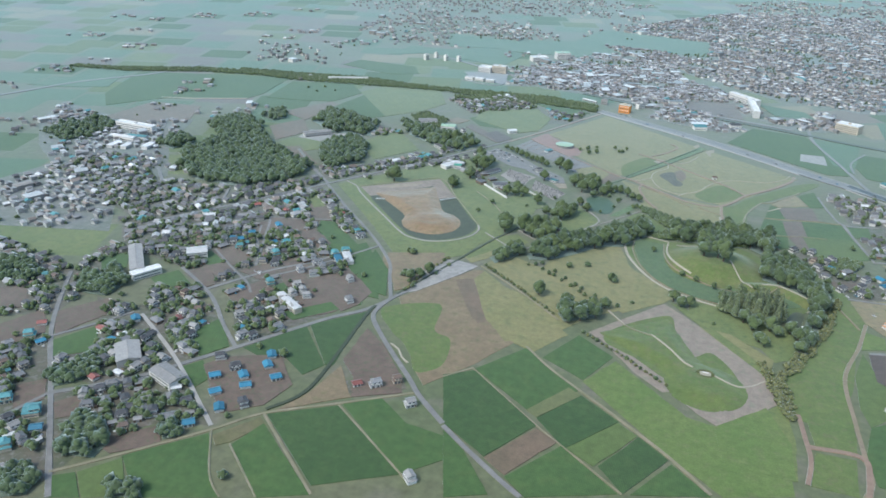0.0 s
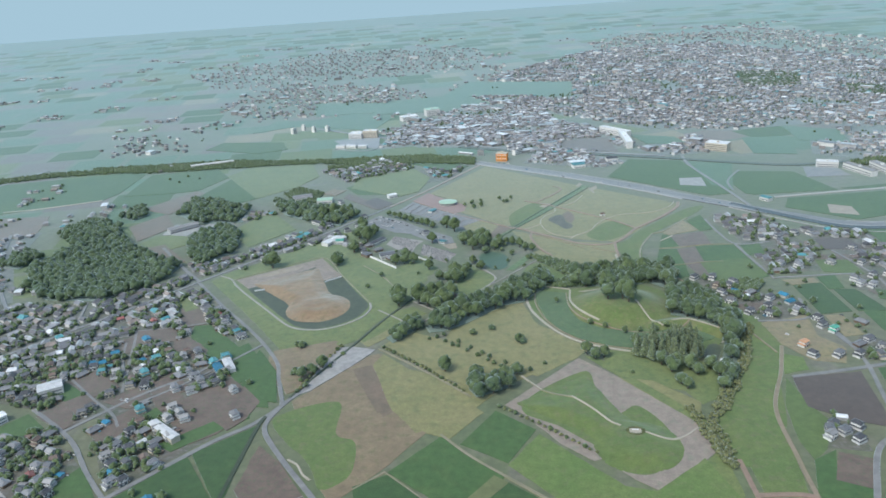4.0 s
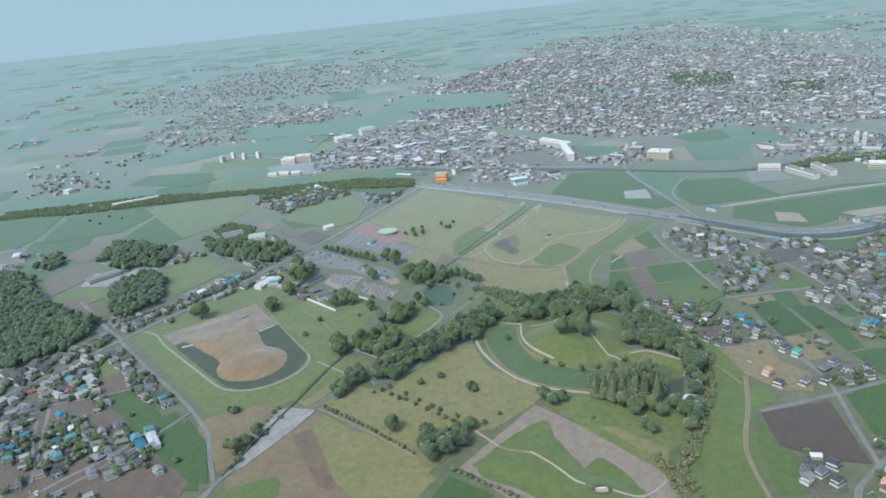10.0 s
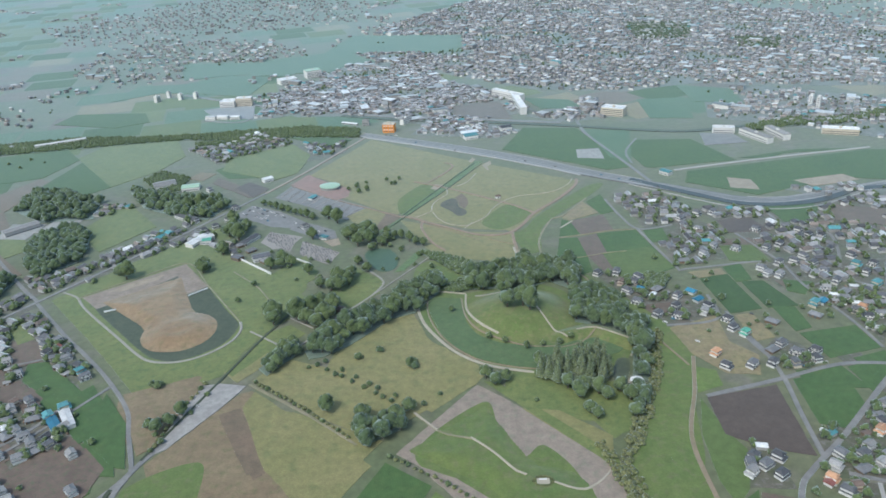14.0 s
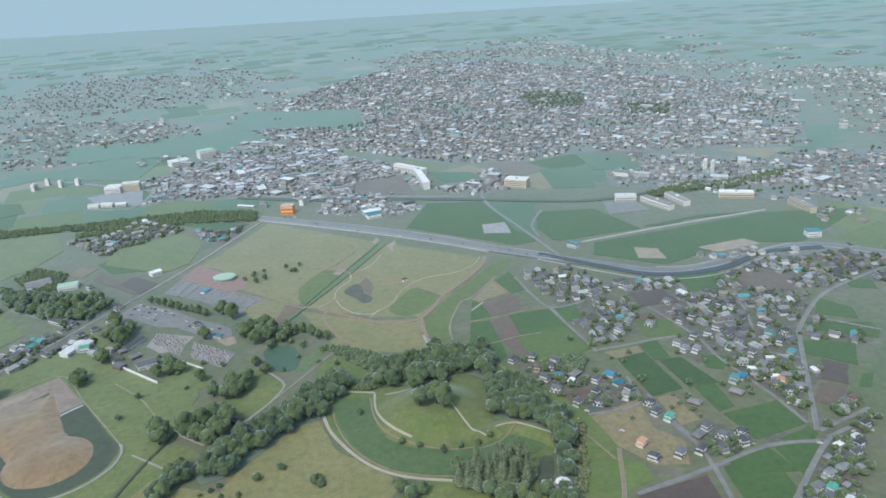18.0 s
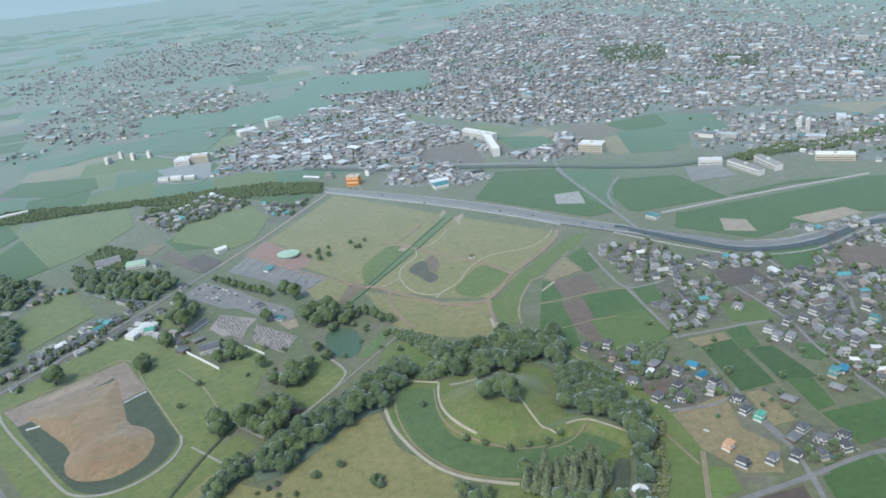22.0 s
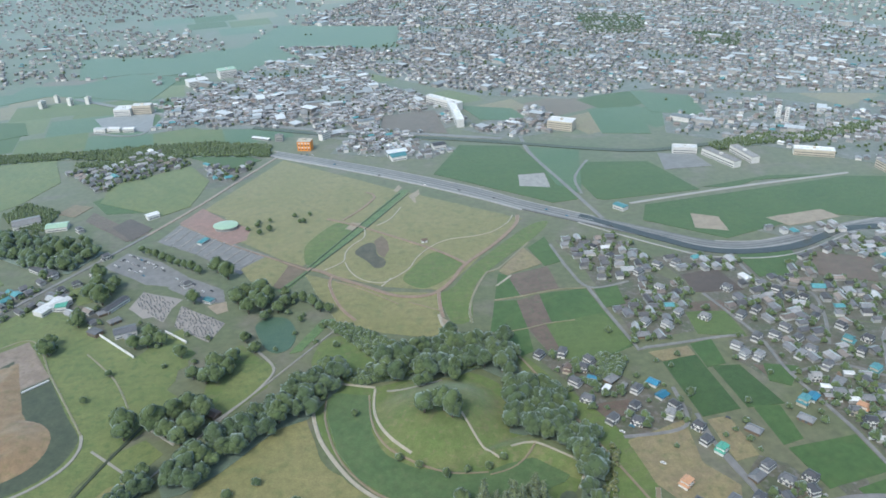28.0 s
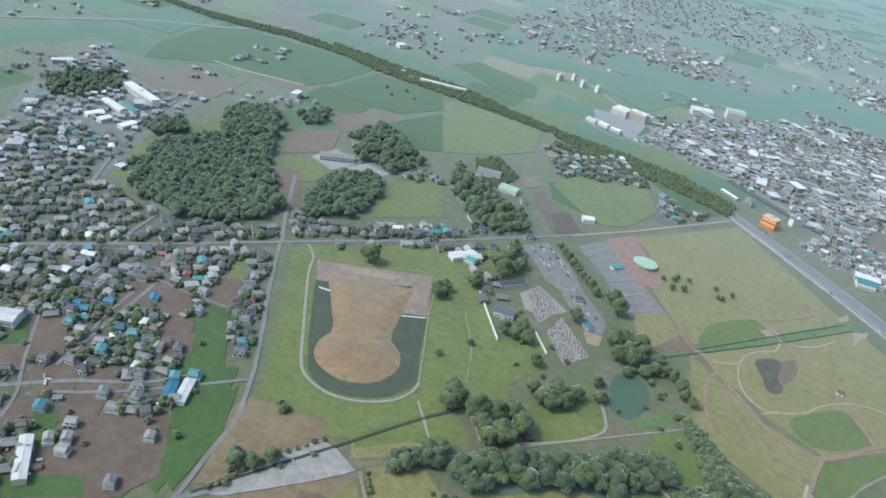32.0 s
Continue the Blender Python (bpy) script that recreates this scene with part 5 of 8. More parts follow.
def forest(name, spots, material, label, crowns=None):
    """Many trees that nobody would count, as one piece."""
    vs, ts, qs, base = [], [], [], 0
    rng = np.random.default_rng(len(spots))
    for x, y, r in spots:
        v, t, q = (crowns or FAR_CROWNS)[rng.integers(4)]
        a = rng.uniform(0, 6.28)
        c, s = math.cos(a), math.sin(a)
        w = v * (r, r, r * rng.uniform(0.8, 1.15))
        vs.append(np.stack([w[:, 0] * c - w[:, 1] * s + x, w[:, 0] * s + w[:, 1] * c + y, w[:, 2] + r * 0.1 + lift(x, y)], 1))
        ts.append(t + base)
        qs.append(q + base)
        base += len(v)
    ob = new(name, raw_mesh(name, np.concatenate(vs), np.concatenate(ts), np.concatenate(qs), material))
    return tagged(ob, label, "trees", kind="stuff")


def fill(poly, step, rng):
    xs, ys = [q[0] for q in poly], [q[1] for q in poly]
    out = []
    for i in range(int((max(xs) - min(xs)) / step) + 2):
        for j in range(int((max(ys) - min(ys)) / step) + 2):
            x = min(xs) + (i + 0.5 * (j % 2) + rng.uniform(-0.3, 0.3)) * step
            y = min(ys) + (j + rng.uniform(-0.3, 0.3)) * step
            if inside(x, y, poly):
                out.append((x, y))
    return out


def along(pts, step):
    out = []
    for a, b in zip(pts, pts[1:]):
        many = max(1, int(math.dist(a, b) / step))
        out += [(a[0] + (b[0] - a[0]) * s / many, a[1] + (b[1] - a[1]) * s / many) for s in range(many)]
    return out


def grove(kind, size, pts):
    rng = random.Random(int(pts[0][0] * 7 + pts[0][1]))
    if kind.startswith("far_"):
        WOODS.append(pts)
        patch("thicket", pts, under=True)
        size *= 0.66 if "belt" in kind else 0.86
        spots = [(x, y, size * rng.uniform(0.75, 1.3)) for x, y in fill(pts, size * (1.4 if math.hypot(*pts[0]) > 1100 else 1.05), rng)]
        if spots:
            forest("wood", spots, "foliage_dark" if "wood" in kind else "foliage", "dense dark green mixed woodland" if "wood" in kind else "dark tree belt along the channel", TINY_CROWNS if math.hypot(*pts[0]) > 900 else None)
        return
    if kind == "garden":
        forest("garden_trees", [(x, y, size * rng.uniform(0.7, 1.15)) for x, y in pts], "foliage", "round garden trees among houses and plots")
        return
    if kind == "singles":
        for k, (x, y) in enumerate(pts):
            tree(x, y, size * rng.uniform(0.95, 1.3), "green", k, group="trees on the lawns")
    elif kind == "conifers":
        for k, (x, y) in enumerate(pts):
            tree(x, y, size * rng.uniform(0.8, 1.15), "conifer", k, label="tall pointed yellowish green conifer in a grove", group="conifer grove")
    elif kind == "bushes":
        for k, (x, y) in enumerate(pts):
            tree(x, y, size * rng.uniform(0.9, 1.15), "dark" if k % 2 else "green", k, name="shrub", label="low rounded dark green shrub on dry grass", group="shrubs on the lawns")
    elif kind == "shrubrow":
        for k, (x, y) in enumerate(along(pts, size * 1.9)):
            tree(x + rng.uniform(-0.5, 0.5), y + rng.uniform(-0.5, 0.5), size * rng.uniform(0.55, 0.85), "hedge" if k % 3 else "green", k, name="shrub", label="rounded clipped shrub in a row", group="shrubs in the hedgerow")
    elif kind == "hedge":
        for k, (x, y) in enumerate(fill(pts, size * 1.5, rng)):
            tree(x, y, size * rng.uniform(0.7, 1.1), "hedge", k, name="shrub", label="pale flowering bushy shrub on the levee", group="flowering bushes on the levee")
    else:
        WOODS.append(pts)
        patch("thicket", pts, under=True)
        for k, (x, y) in enumerate(fill(pts, size * 1.27, rng)):
            tree(x, y, size * rng.uniform(0.84, 1.22), "dark" if k % 3 else "green", k, group="park wood")


grove("far_wood", 9, [(-701.9, 641.6), (-744.0, 698.0), (-725.8, 784.4), (-798.3, 845.5), (-777.2, 908.7), (-711.2, 869.7), (-645.7, 786.3), (-576.7, 740.3), (-532.2, 716.3), (-540.1, 648.9), (-589.0, 610.1), (-653.5, 611.6)])
grove("far_wood", 8, [(-746.0, 924.2), (-738.0, 976.1), (-699.4, 939.6), (-708.6, 905.1)])
grove("far_wood", 9, [(-530.2, 744.9), (-567.6, 815.2), (-533.6, 873.9), (-497.1, 835.1), (-479.6, 766.8), (-508.8, 725.7)])
grove("far_wood", 9, [(-648.9, 935.0), (-656.1, 1012.3), (-537.0, 959.3), (-521.0, 895.7), (-589.1, 889.4)])
grove("far_wood", 8, [(-1007.0, 693.8), (-983.6, 798.3), (-927.2, 769.8), (-910.0, 699.5), (-952.7, 671.2)])
grove("far_wood", 8, [(-800.2, 718.4), (-795.9, 770.9), (-757.1, 749.7), (-765.5, 706.7)])
grove("far_belt", 4.4, [(-988, 1231), (-857, 1248), (-712, 1273), (-580, 1262), (-481, 1265), (-391, 1281), (-296, 1283), (-206, 1259), (-201, 1210), (-312, 1225), (-419, 1216), (-507, 1238), (-672, 1215), (-839, 1188), (-956, 1197)])
grove("far_belt", 4.4, [(-1320, 1082), (-1183, 1104), (-1043, 1168), (-848, 1208), (-712, 1218), (-738, 1250), (-872, 1233), (-1058, 1199), (-1216, 1128), (-1316, 1104)])
grove("far_wood", 9, [(-506.3, 990.1), (-469.5, 984.5), (-381.9, 947.2), (-339.7, 926.3), (-361.0, 877.9), (-414.0, 896.0), (-464.2, 929.1)])
grove("singles", 8, [(-211.2, 608.0), (-178.4, 608.1), (-177.7, 628.1), (-169.5, 638.4), (-160.1, 611.2), (-166.6, 599.6), (-155.1, 629.3), (-189.7, 617.1)])
grove("singles", 7, [(-164.6, 674.5), (-159.1, 688.8), (-147.9, 686.3), (-177.2, 681.9), (-155.7, 675.0), (-147.6, 699.9)])
grove("singles", 8, [(-145.8, 798.8), (-149.8, 781.7), (-132.7, 799.1), (-164.0, 801.4), (-157.5, 813.7), (-143.2, 814.8), (-136.5, 785.0), (-184.7, 852.6), (-198.2, 866.9)])
grove("singles", 5, [(-132.3, 769.5), (-121.1, 780.7), (-99.8, 799.4), (-80.9, 780.1), (-72.1, 777.4), (-108.1, 801.1), (-89.1, 789.6), (-143.5, 733.0), (-131.4, 715.3), (-117.8, 810.3), (-116.4, 792.8)])
grove("singles", 6.5, [(-231.4, 732.4), (-219.8, 735.4), (-242.3, 730.2), (-231.9, 745.1), (-318.7, 725.7), (-308.1, 775.1), (-208.2, 805.6), (-195.8, 713.3), (-308.7, 771.1)])
grove("singles", 8, [(-315.2, 842.7), (-298.9, 830.6), (-300.3, 811.2), (-298.3, 844.2), (-320.2, 861.8), (-314.8, 822.5)])
grove("singles", 4.5, [(-295.4, 921.9), (-284.9, 913.8), (-275.2, 907.1), (-265.8, 900.6), (-255.5, 893.5), (-245.8, 886.1), (-236.5, 880.4), (-227.8, 874.4), (-218.7, 867.4)])
grove("singles", 7, [(-420.1, 917.7), (-396.2, 912.6), (-381.4, 920.3), (-435.8, 922.2), (-368.8, 889.7), (-352.1, 911.7), (-394.2, 898.1), (-367.0, 920.2)])
grove("wood", 8, [(-171.0, 558.9), (-152.9, 580.7), (-95.0, 647.3), (-64.2, 688.1), (-49.6, 688.8), (-49.3, 664.2), (-73.9, 621.7), (-96.4, 611.3), (-129.3, 567.7), (-151.7, 548.9), (-165.1, 545.2)])
grove("belt", 6, [(-207.7, 532.9), (-183.9, 569.9), (-173.4, 562.3), (-198.1, 520.7)])
grove("wood", 7, [(-109.4, 439.6), (-82.4, 460.3), (-73.2, 461.3), (-73.7, 443.6), (-100.5, 425.2)])
grove("wood", 8, [(-21.6, 699.0), (21.7, 713.0), (39.7, 721.4), (82.9, 719.5), (94.3, 694.7), (86.8, 658.2), (65.0, 678.7), (43.1, 666.1), (18.6, 666.5), (-18.2, 665.0)])
grove("wood", 8, [(87.9, 666.1), (123.5, 639.6), (131.0, 601.2), (144.4, 578.3), (140.8, 534.7), (128.7, 497.1), (118.2, 504.0), (126.8, 549.0), (116.0, 583.0), (81.2, 595.6)])
grove("wood", 6, [(120.6, 493.0), (127.5, 481.6), (115.3, 444.9), (107.1, 446.1)])
grove("far_belt", 5, [(-77.3, 758.2), (-49.9, 752.6), (-15.8, 723.6), (25.1, 710.0), (59.5, 711.0), (72.3, 699.8), (65.6, 676.9), (21.7, 675.4), (-36.0, 660.8), (-49.9, 671.0), (-20.8, 692.2), (-57.6, 737.4)])
grove("far_wood", 8, [(-420.0, 123.0), (-416.8, 140.0), (-393.0, 139.0), (-377.1, 125.2), (-375.3, 106.8), (-399.7, 101.8)])
grove("far_wood", 8, [(-584.9, 316.2), (-560.1, 346.7), (-533.9, 328.1), (-534.6, 299.9), (-566.0, 295.8)])
grove("far_wood", 8, [(-685.4, 314.0), (-670.0, 331.3), (-621.6, 310.5), (-633.7, 285.9), (-655.5, 286.3)])
grove("far_wood", 6, [(-480.1, 172.2), (-476.7, 186.3), (-471.4, 208.5), (-448.9, 197.7), (-451.6, 177.6), (-466.3, 162.5)])
grove("far_wood", 7, [(-344.7, 88.1), (-328.3, 96.7), (-317.6, 87.7), (-337.5, 79.9)])
grove("far_wood", 6, [(-422.2, 70.2), (-413.4, 82.6), (-396.7, 80.4), (-391.5, 61.4), (-404.2, 53.5)])
grove("far_wood", 6, [(-358.1, 155.6), (-348.6, 167.5), (-333.6, 150.0), (-343.1, 141.2)])
grove("far_belt", 5, [(166.9, 690.1), (189.2, 675.6), (178.1, 652.8), (161.4, 658.4)])
grove("hedge", 3, [(151.4, 577.9), (156.6, 569.1), (143.0, 509.6), (125.9, 462.1), (113.4, 427.3), (97.8, 402.3), (101.6, 373.1), (103.2, 348.2), (92.0, 347.8), (87.9, 366.6), (86.3, 395.4), (100.6, 430.9), (113.4, 462.1), (133.1, 514.3)])
grove("hedge", 3, [(79.8, 425.0), (86.1, 408.3), (95.2, 372.3), (103.5, 339.9), (97.4, 337.7), (87.1, 367.6), (77.2, 400.4), (74.5, 419.4)])
grove("shrubrow", 3.4, [(-265.9, 424.0), (-262.6, 450.6), (-256.8, 483.8), (-247.0, 517.0)])
grove("shrubrow", 3, [(-206.0, 511.3), (-155.7, 472.4), (-110.0, 431.3)])
grove("shrubrow", 3, [(-80.0, 412.2), (-40.4, 385.4), (5.0, 349.7)])
grove("singles", 9, [(-402.3, 716.7), (-213.1, 618.0)])
grove("singles", 6, [(-316.8, 727.0), (-308.7, 776.0), (-136.4, 469.8), (-68.8, 467.7), (-105.4, 458.8)])
grove("singles", 3, [(-176.0, 973.6), (-163.4, 987.0), (-159.8, 961.5), (-122.0, 980.1), (-117.5, 999.5), (-141.3, 739.4), (-130.7, 723.5), (-97.5, 763.7), (-129.6, 780.1), (-119.2, 784.1)])
grove("singles", 5, [(2.4, 499.8), (-5.4, 508.8), (10.9, 503.8), (19.8, 654.3), (42.7, 662.1), (33.4, 672.0), (54.8, 680.5), (13.6, 651.4), (47.2, 517.4), (41.5, 526.7), (75.6, 459.6), (80.4, 452.0)])
grove("singles", 2.8, [(-251.4, 690.3), (-260.0, 656.1), (-314.3, 732.5), (-63.5, 644.1), (-36.8, 622.8), (-176.0, 983.7), (-185.8, 965.3), (-170.1, 954.0), (-135.3, 996.6), (-126.7, 981.6)])
grove("singles", 5, [(-269.6, 448.3), (-262.2, 456.2), (-256.3, 469.4), (-416.0, 726.5), (-320.9, 741.1), (-211.7, 625.5)])
grove("garden", 5, [(-290.0, 507.6), (-278.2, 123.1), (-468.8, 475.6), (-512.3, 274.6), (-501.0, 283.5), (-341.2, 429.5), (-546.1, 401.0), (-317.2, 271.7), (-425.8, 105.7), (-458.6, 249.5)])
grove("garden", 5, [(202.2, 703.3), (281.6, 751.2), (392.0, 825.6), (407.8, 819.2), (280.4, 672.5), (228.4, 630.0), (218.5, 765.7), (183.8, 721.0), (269.6, 616.5), (233.6, 681.5), (316.3, 589.3), (343.0, 569.3), (353.8, 531.4), (333.3, 668.6), (350.9, 751.9), (401.5, 732.8), (438.2, 765.6), (417.7, 793.9), (325.2, 752.6)])
grove("garden", 5, [(-279.0, 456.1), (-297.1, 511.3), (-347.2, 451.1), (-454.7, 492.5), (-434.0, 440.0), (-572.2, 457.0), (-549.4, 466.6), (-499.2, 656.6), (-447.0, 502.7)])
grove("far_belt", 5, [(430, 1180), (518, 1213), (583, 1210), (736, 1257), (723, 1227), (574, 1173), (510, 1174), (430, 1156)])
grove("far_wood", 4, [(414, 2162), (587, 2108), (533, 1902), (406, 1925)])
grove("far_wood", 4, [(637, 1896), (735, 1856), (689, 1746), (611, 1784)])
grove("garden", 3.4, [(-114.0, 717.7), (-100.3, 742.4), (-79.3, 726.6), (-60.2, 719.1), (-42.2, 719.6), (-27.5, 704.6), (-58.6, 743.5), (-40.1, 744.0), (-76.0, 751.5), (-111.1, 777.0), (-109.5, 795.7), (-91.2, 805.9), (-95.9, 772.9)])
grove("garden", 3.6, [(-199.7, 748.1), (-207.3, 700.0), (-182.2, 704.4), (-178.8, 740.3), (-250.8, 773.1), (-247.8, 738.4), (-222.1, 730.9)])
grove("garden", 6, [(-505.4, 999.7), (-459.5, 957.8), (-436.6, 972.5), (-389.0, 920.0), (-422.6, 906.4), (-376.9, 960.4), (-349.2, 921.3), (-361.5, 896.0), (-383.8, 871.7)])
grove("conifers", 6.4, [(41, 508), (48, 506), (54, 500), (63, 505), (74, 503), (81, 499), (92, 500), (98, 508), (64, 516), (75, 517), (85, 519), (95, 518), (58, 511), (69, 509), (87, 508), (80, 511), (56, 520), (90, 524)])
grove("singles", 6, [(62, 492), (74, 488), (86, 484), (92, 476), (70, 480), (104, 486), (110, 474)])
grove("singles", 10, [(18, 611), (33, 612), (39, 604)])
grove("bushes", 2.3, [(-162.8, 531.6), (-149.0, 539.8), (-132.0, 526.0), (-118.1, 514.9), (-105.3, 504.2), (-97.8, 497.9), (-81.6, 486.5), (-155.3, 535.0), (-145.5, 527.2), (-136.8, 519.4), (-131.2, 516.8), (-120.7, 508.1), (-109.2, 499.5), (-98.5, 491.2), (-92.0, 485.3), (-84.4, 479.9), (-44.3, 487.6), (-57.0, 473.9), (34.9, 475.8)])
grove("bushes", 4.2, [(-119.7, 544.3), (-101.1, 555.0), (-72.5, 531.0), (-67.5, 528.0), (-70.0, 534.0)])
grove("singles", 3, [(-1.4, 570.9), (13.1, 562.4), (32.2, 553.4), (47.4, 557.0), (62.5, 558.9), (73.4, 566.0)])
grove("garden", 3.4, [(230.8, 783.4), (232.6, 769.3), (241.1, 775.0), (256.0, 792.5), (255.9, 774.0), (222.3, 764.3), (227.9, 749.4), (252.5, 753.2), (213.4, 776.4), (164.1, 680.7), (172.9, 684.6), (177.0, 672.9), (181.9, 664.6), (166.6, 669.7), (184.3, 684.2), (156.3, 666.5), (213.6, 674.3), (224.3, 667.2), (139.5, 659.1), (191.7, 654.8), (193.4, 623.1), (200.3, 603.5), (199.8, 571.3), (238.9, 580.3), (248.1, 585.6), (258.7, 593.4), (255.2, 575.2), (258.0, 563.7)])
grove("garden", 3.4, [(336.6, 682.4), (323.8, 650.5), (324.1, 636.8), (340.0, 651.9), (370.3, 678.0), (403.1, 706.2), (394.1, 677.2), (400.2, 667.4), (411.6, 766.3), (398.0, 791.5), (370.4, 782.3), (336.3, 739.6), (318.5, 729.0), (314.4, 747.8), (322.8, 695.0), (303.7, 743.0), (320.0, 673.3), (299.8, 680.4), (297.5, 607.4), (318.9, 600.3), (333.9, 607.7), (368.2, 621.8), (365.6, 636.2), (373.8, 606.9)])
grove("garden", 3.6, [(-559.4, 475.4), (-549.1, 455.9), (-600.1, 504.3), (-574.2, 529.6), (-539.1, 529.0), (-542.6, 549.8), (-457.0, 509.2), (-445.9, 485.2), (-454.0, 456.5), (-496.4, 456.0), (-471.9, 407.8), (-448.0, 414.2), (-421.2, 464.5), (-372.7, 359.2), (-382.5, 353.5), (-375.1, 373.7), (-397.1, 439.7), (-367.6, 461.4), (-347.3, 471.8), (-584.7, 527.5), (-631.0, 471.1), (-628.7, 488.5), (-474.2, 597.6), (-496.1, 604.8), (-450.2, 607.1)])
grove("garden", 3.6, [(-520.2, 306.0), (-474.9, 316.0), (-458.7, 301.2), (-433.1, 245.3), (-454.8, 229.2), (-464.8, 218.1), (-420.9, 257.6), (-406.8, 318.6), (-393.3, 332.8), (-445.6, 438.5), (-502.7, 460.9), (-528.1, 449.9), (-444.7, 319.9), (-453.2, 259.3), (-440.5, 170.0), (-413.4, 157.8), (-401.5, 115.4), (-375.3, 135.9), (-521.9, 187.7), (-554.2, 210.0), (-598.1, 247.1), (-591.3, 285.1), (-460.2, 479.3), (-429.0, 480.6), (-404.6, 456.1), (-391.6, 509.1), (-381.0, 165.3), (-337.9, 307.0), (-314.2, 181.3), (-343.7, 274.9)])
grove("garden", 4, [(254.1, 405.2), (255.9, 394.7), (272.9, 399.6), (270.1, 379.4), (300.3, 420.6), (319.5, 449.0), (254.3, 421.5), (244.5, 370.1), (253.2, 346.8), (275.9, 360.2), (212.7, 365.8), (228.8, 390.0), (305.0, 404.3), (315.5, 420.3), (210.0, 290.4), (244.0, 301.5)])
grove("garden", 3.5, [(-289.0, 512.2), (-269.1, 443.4), (-261.1, 434.4), (-249.2, 470.7), (-242.9, 495.3), (-414.4, 437.4), (-382.4, 395.1), (-316.8, 435.5), (-331.0, 427.1), (-349.5, 386.8)])
grove("garden", 3.2, [(136.2, 690.1), (147.7, 676.0), (159.7, 652.5), (167.7, 631.4), (184.3, 638.2), (196.0, 640.6), (211.1, 642.0), (217.7, 621.3), (215.8, 598.6), (168.8, 602.3), (159.5, 616.5), (151.4, 636.7), (135.0, 642.0), (318.2, 625.6), (324.7, 610.7), (343.1, 617.2), (343.1, 592.4), (361.3, 598.6), (317.7, 638.9), (301.3, 651.3), (309.3, 692.1), (295.0, 704.9), (350.7, 734.2), (376.8, 751.3), (424.5, 742.3), (429.7, 722.2), (415.4, 685.3), (373.4, 669.3), (350.0, 670.1)])
grove("far_belt", 4, [(-505.5, 1037.4), (-494.1, 1075.2), (-436.0, 1043.1), (-432.8, 984.6), (-474.4, 1000.1)])
grove("far_belt", 4, [(-485, 1218), (-423, 1215), (-331, 1224), (-327, 1205), (-416, 1193), (-477, 1200)])

# ---- houses ----


def box(bm, x0, x1, y0, y1, z0, z1):
    v = [bm.verts.new(c) for c in ((x0, y0, z0), (x1, y0, z0), (x1, y1, z0), (x0, y1, z0), (x0, y0, z1), (x1, y0, z1), (x1, y1, z1), (x0, y1, z1))]
    for f in ((3, 2, 1, 0), (4, 5, 6, 7), (0, 1, 5, 4), (1, 2, 6, 5), (2, 3, 7, 6), (3, 0, 4, 7)):
        bm.faces.new([v[i] for i in f])


def boxed(*dims):
    bm = bmesh.new()
    for d in dims:
        box(bm, *d)
    return bm


def roof_mesh(w, d, z, rise, over, hip, cap=True):
    """A pitched roof with eaves of real thickness; hip: how far the ridge is drawn in at its ends."""
    bm = bmesh.new()
    a, b, th = w / 2 + over, d / 2 + over, 0.22
    rx = a - hip
    low = [bm.verts.new(c) for c in ((-a, -b, z), (a, -b, z), (a, b, z), (-a, b, z))]
    top = [bm.verts.new(c) for c in ((-a, -b, z + th), (a, -b, z + th), (a, b, z + th), (-a, b, z + th))]
    r0, r1 = bm.verts.new((-rx, 0, z + th + rise)), bm.verts.new((rx, 0, z + th + rise))
    bm.faces.new(low[::-1])
    for i in range(4):
        j = (i + 1) % 4
        bm.faces.new((low[i], low[j], top[j], top[i]))
    bm.faces.new((top[0], top[1], r1, r0))
    bm.faces.new((top[2], top[3], r0, r1))
    bm.faces.new((top[1], top[2], r1))
    bm.faces.new((top[3], top[0], r0))
    k = 0.16
    if cap:
        box(bm, -rx - 0.1, rx + 0.1, -k, k, z + th + rise - 0.05, z + th + rise + 0.2)
    return bm


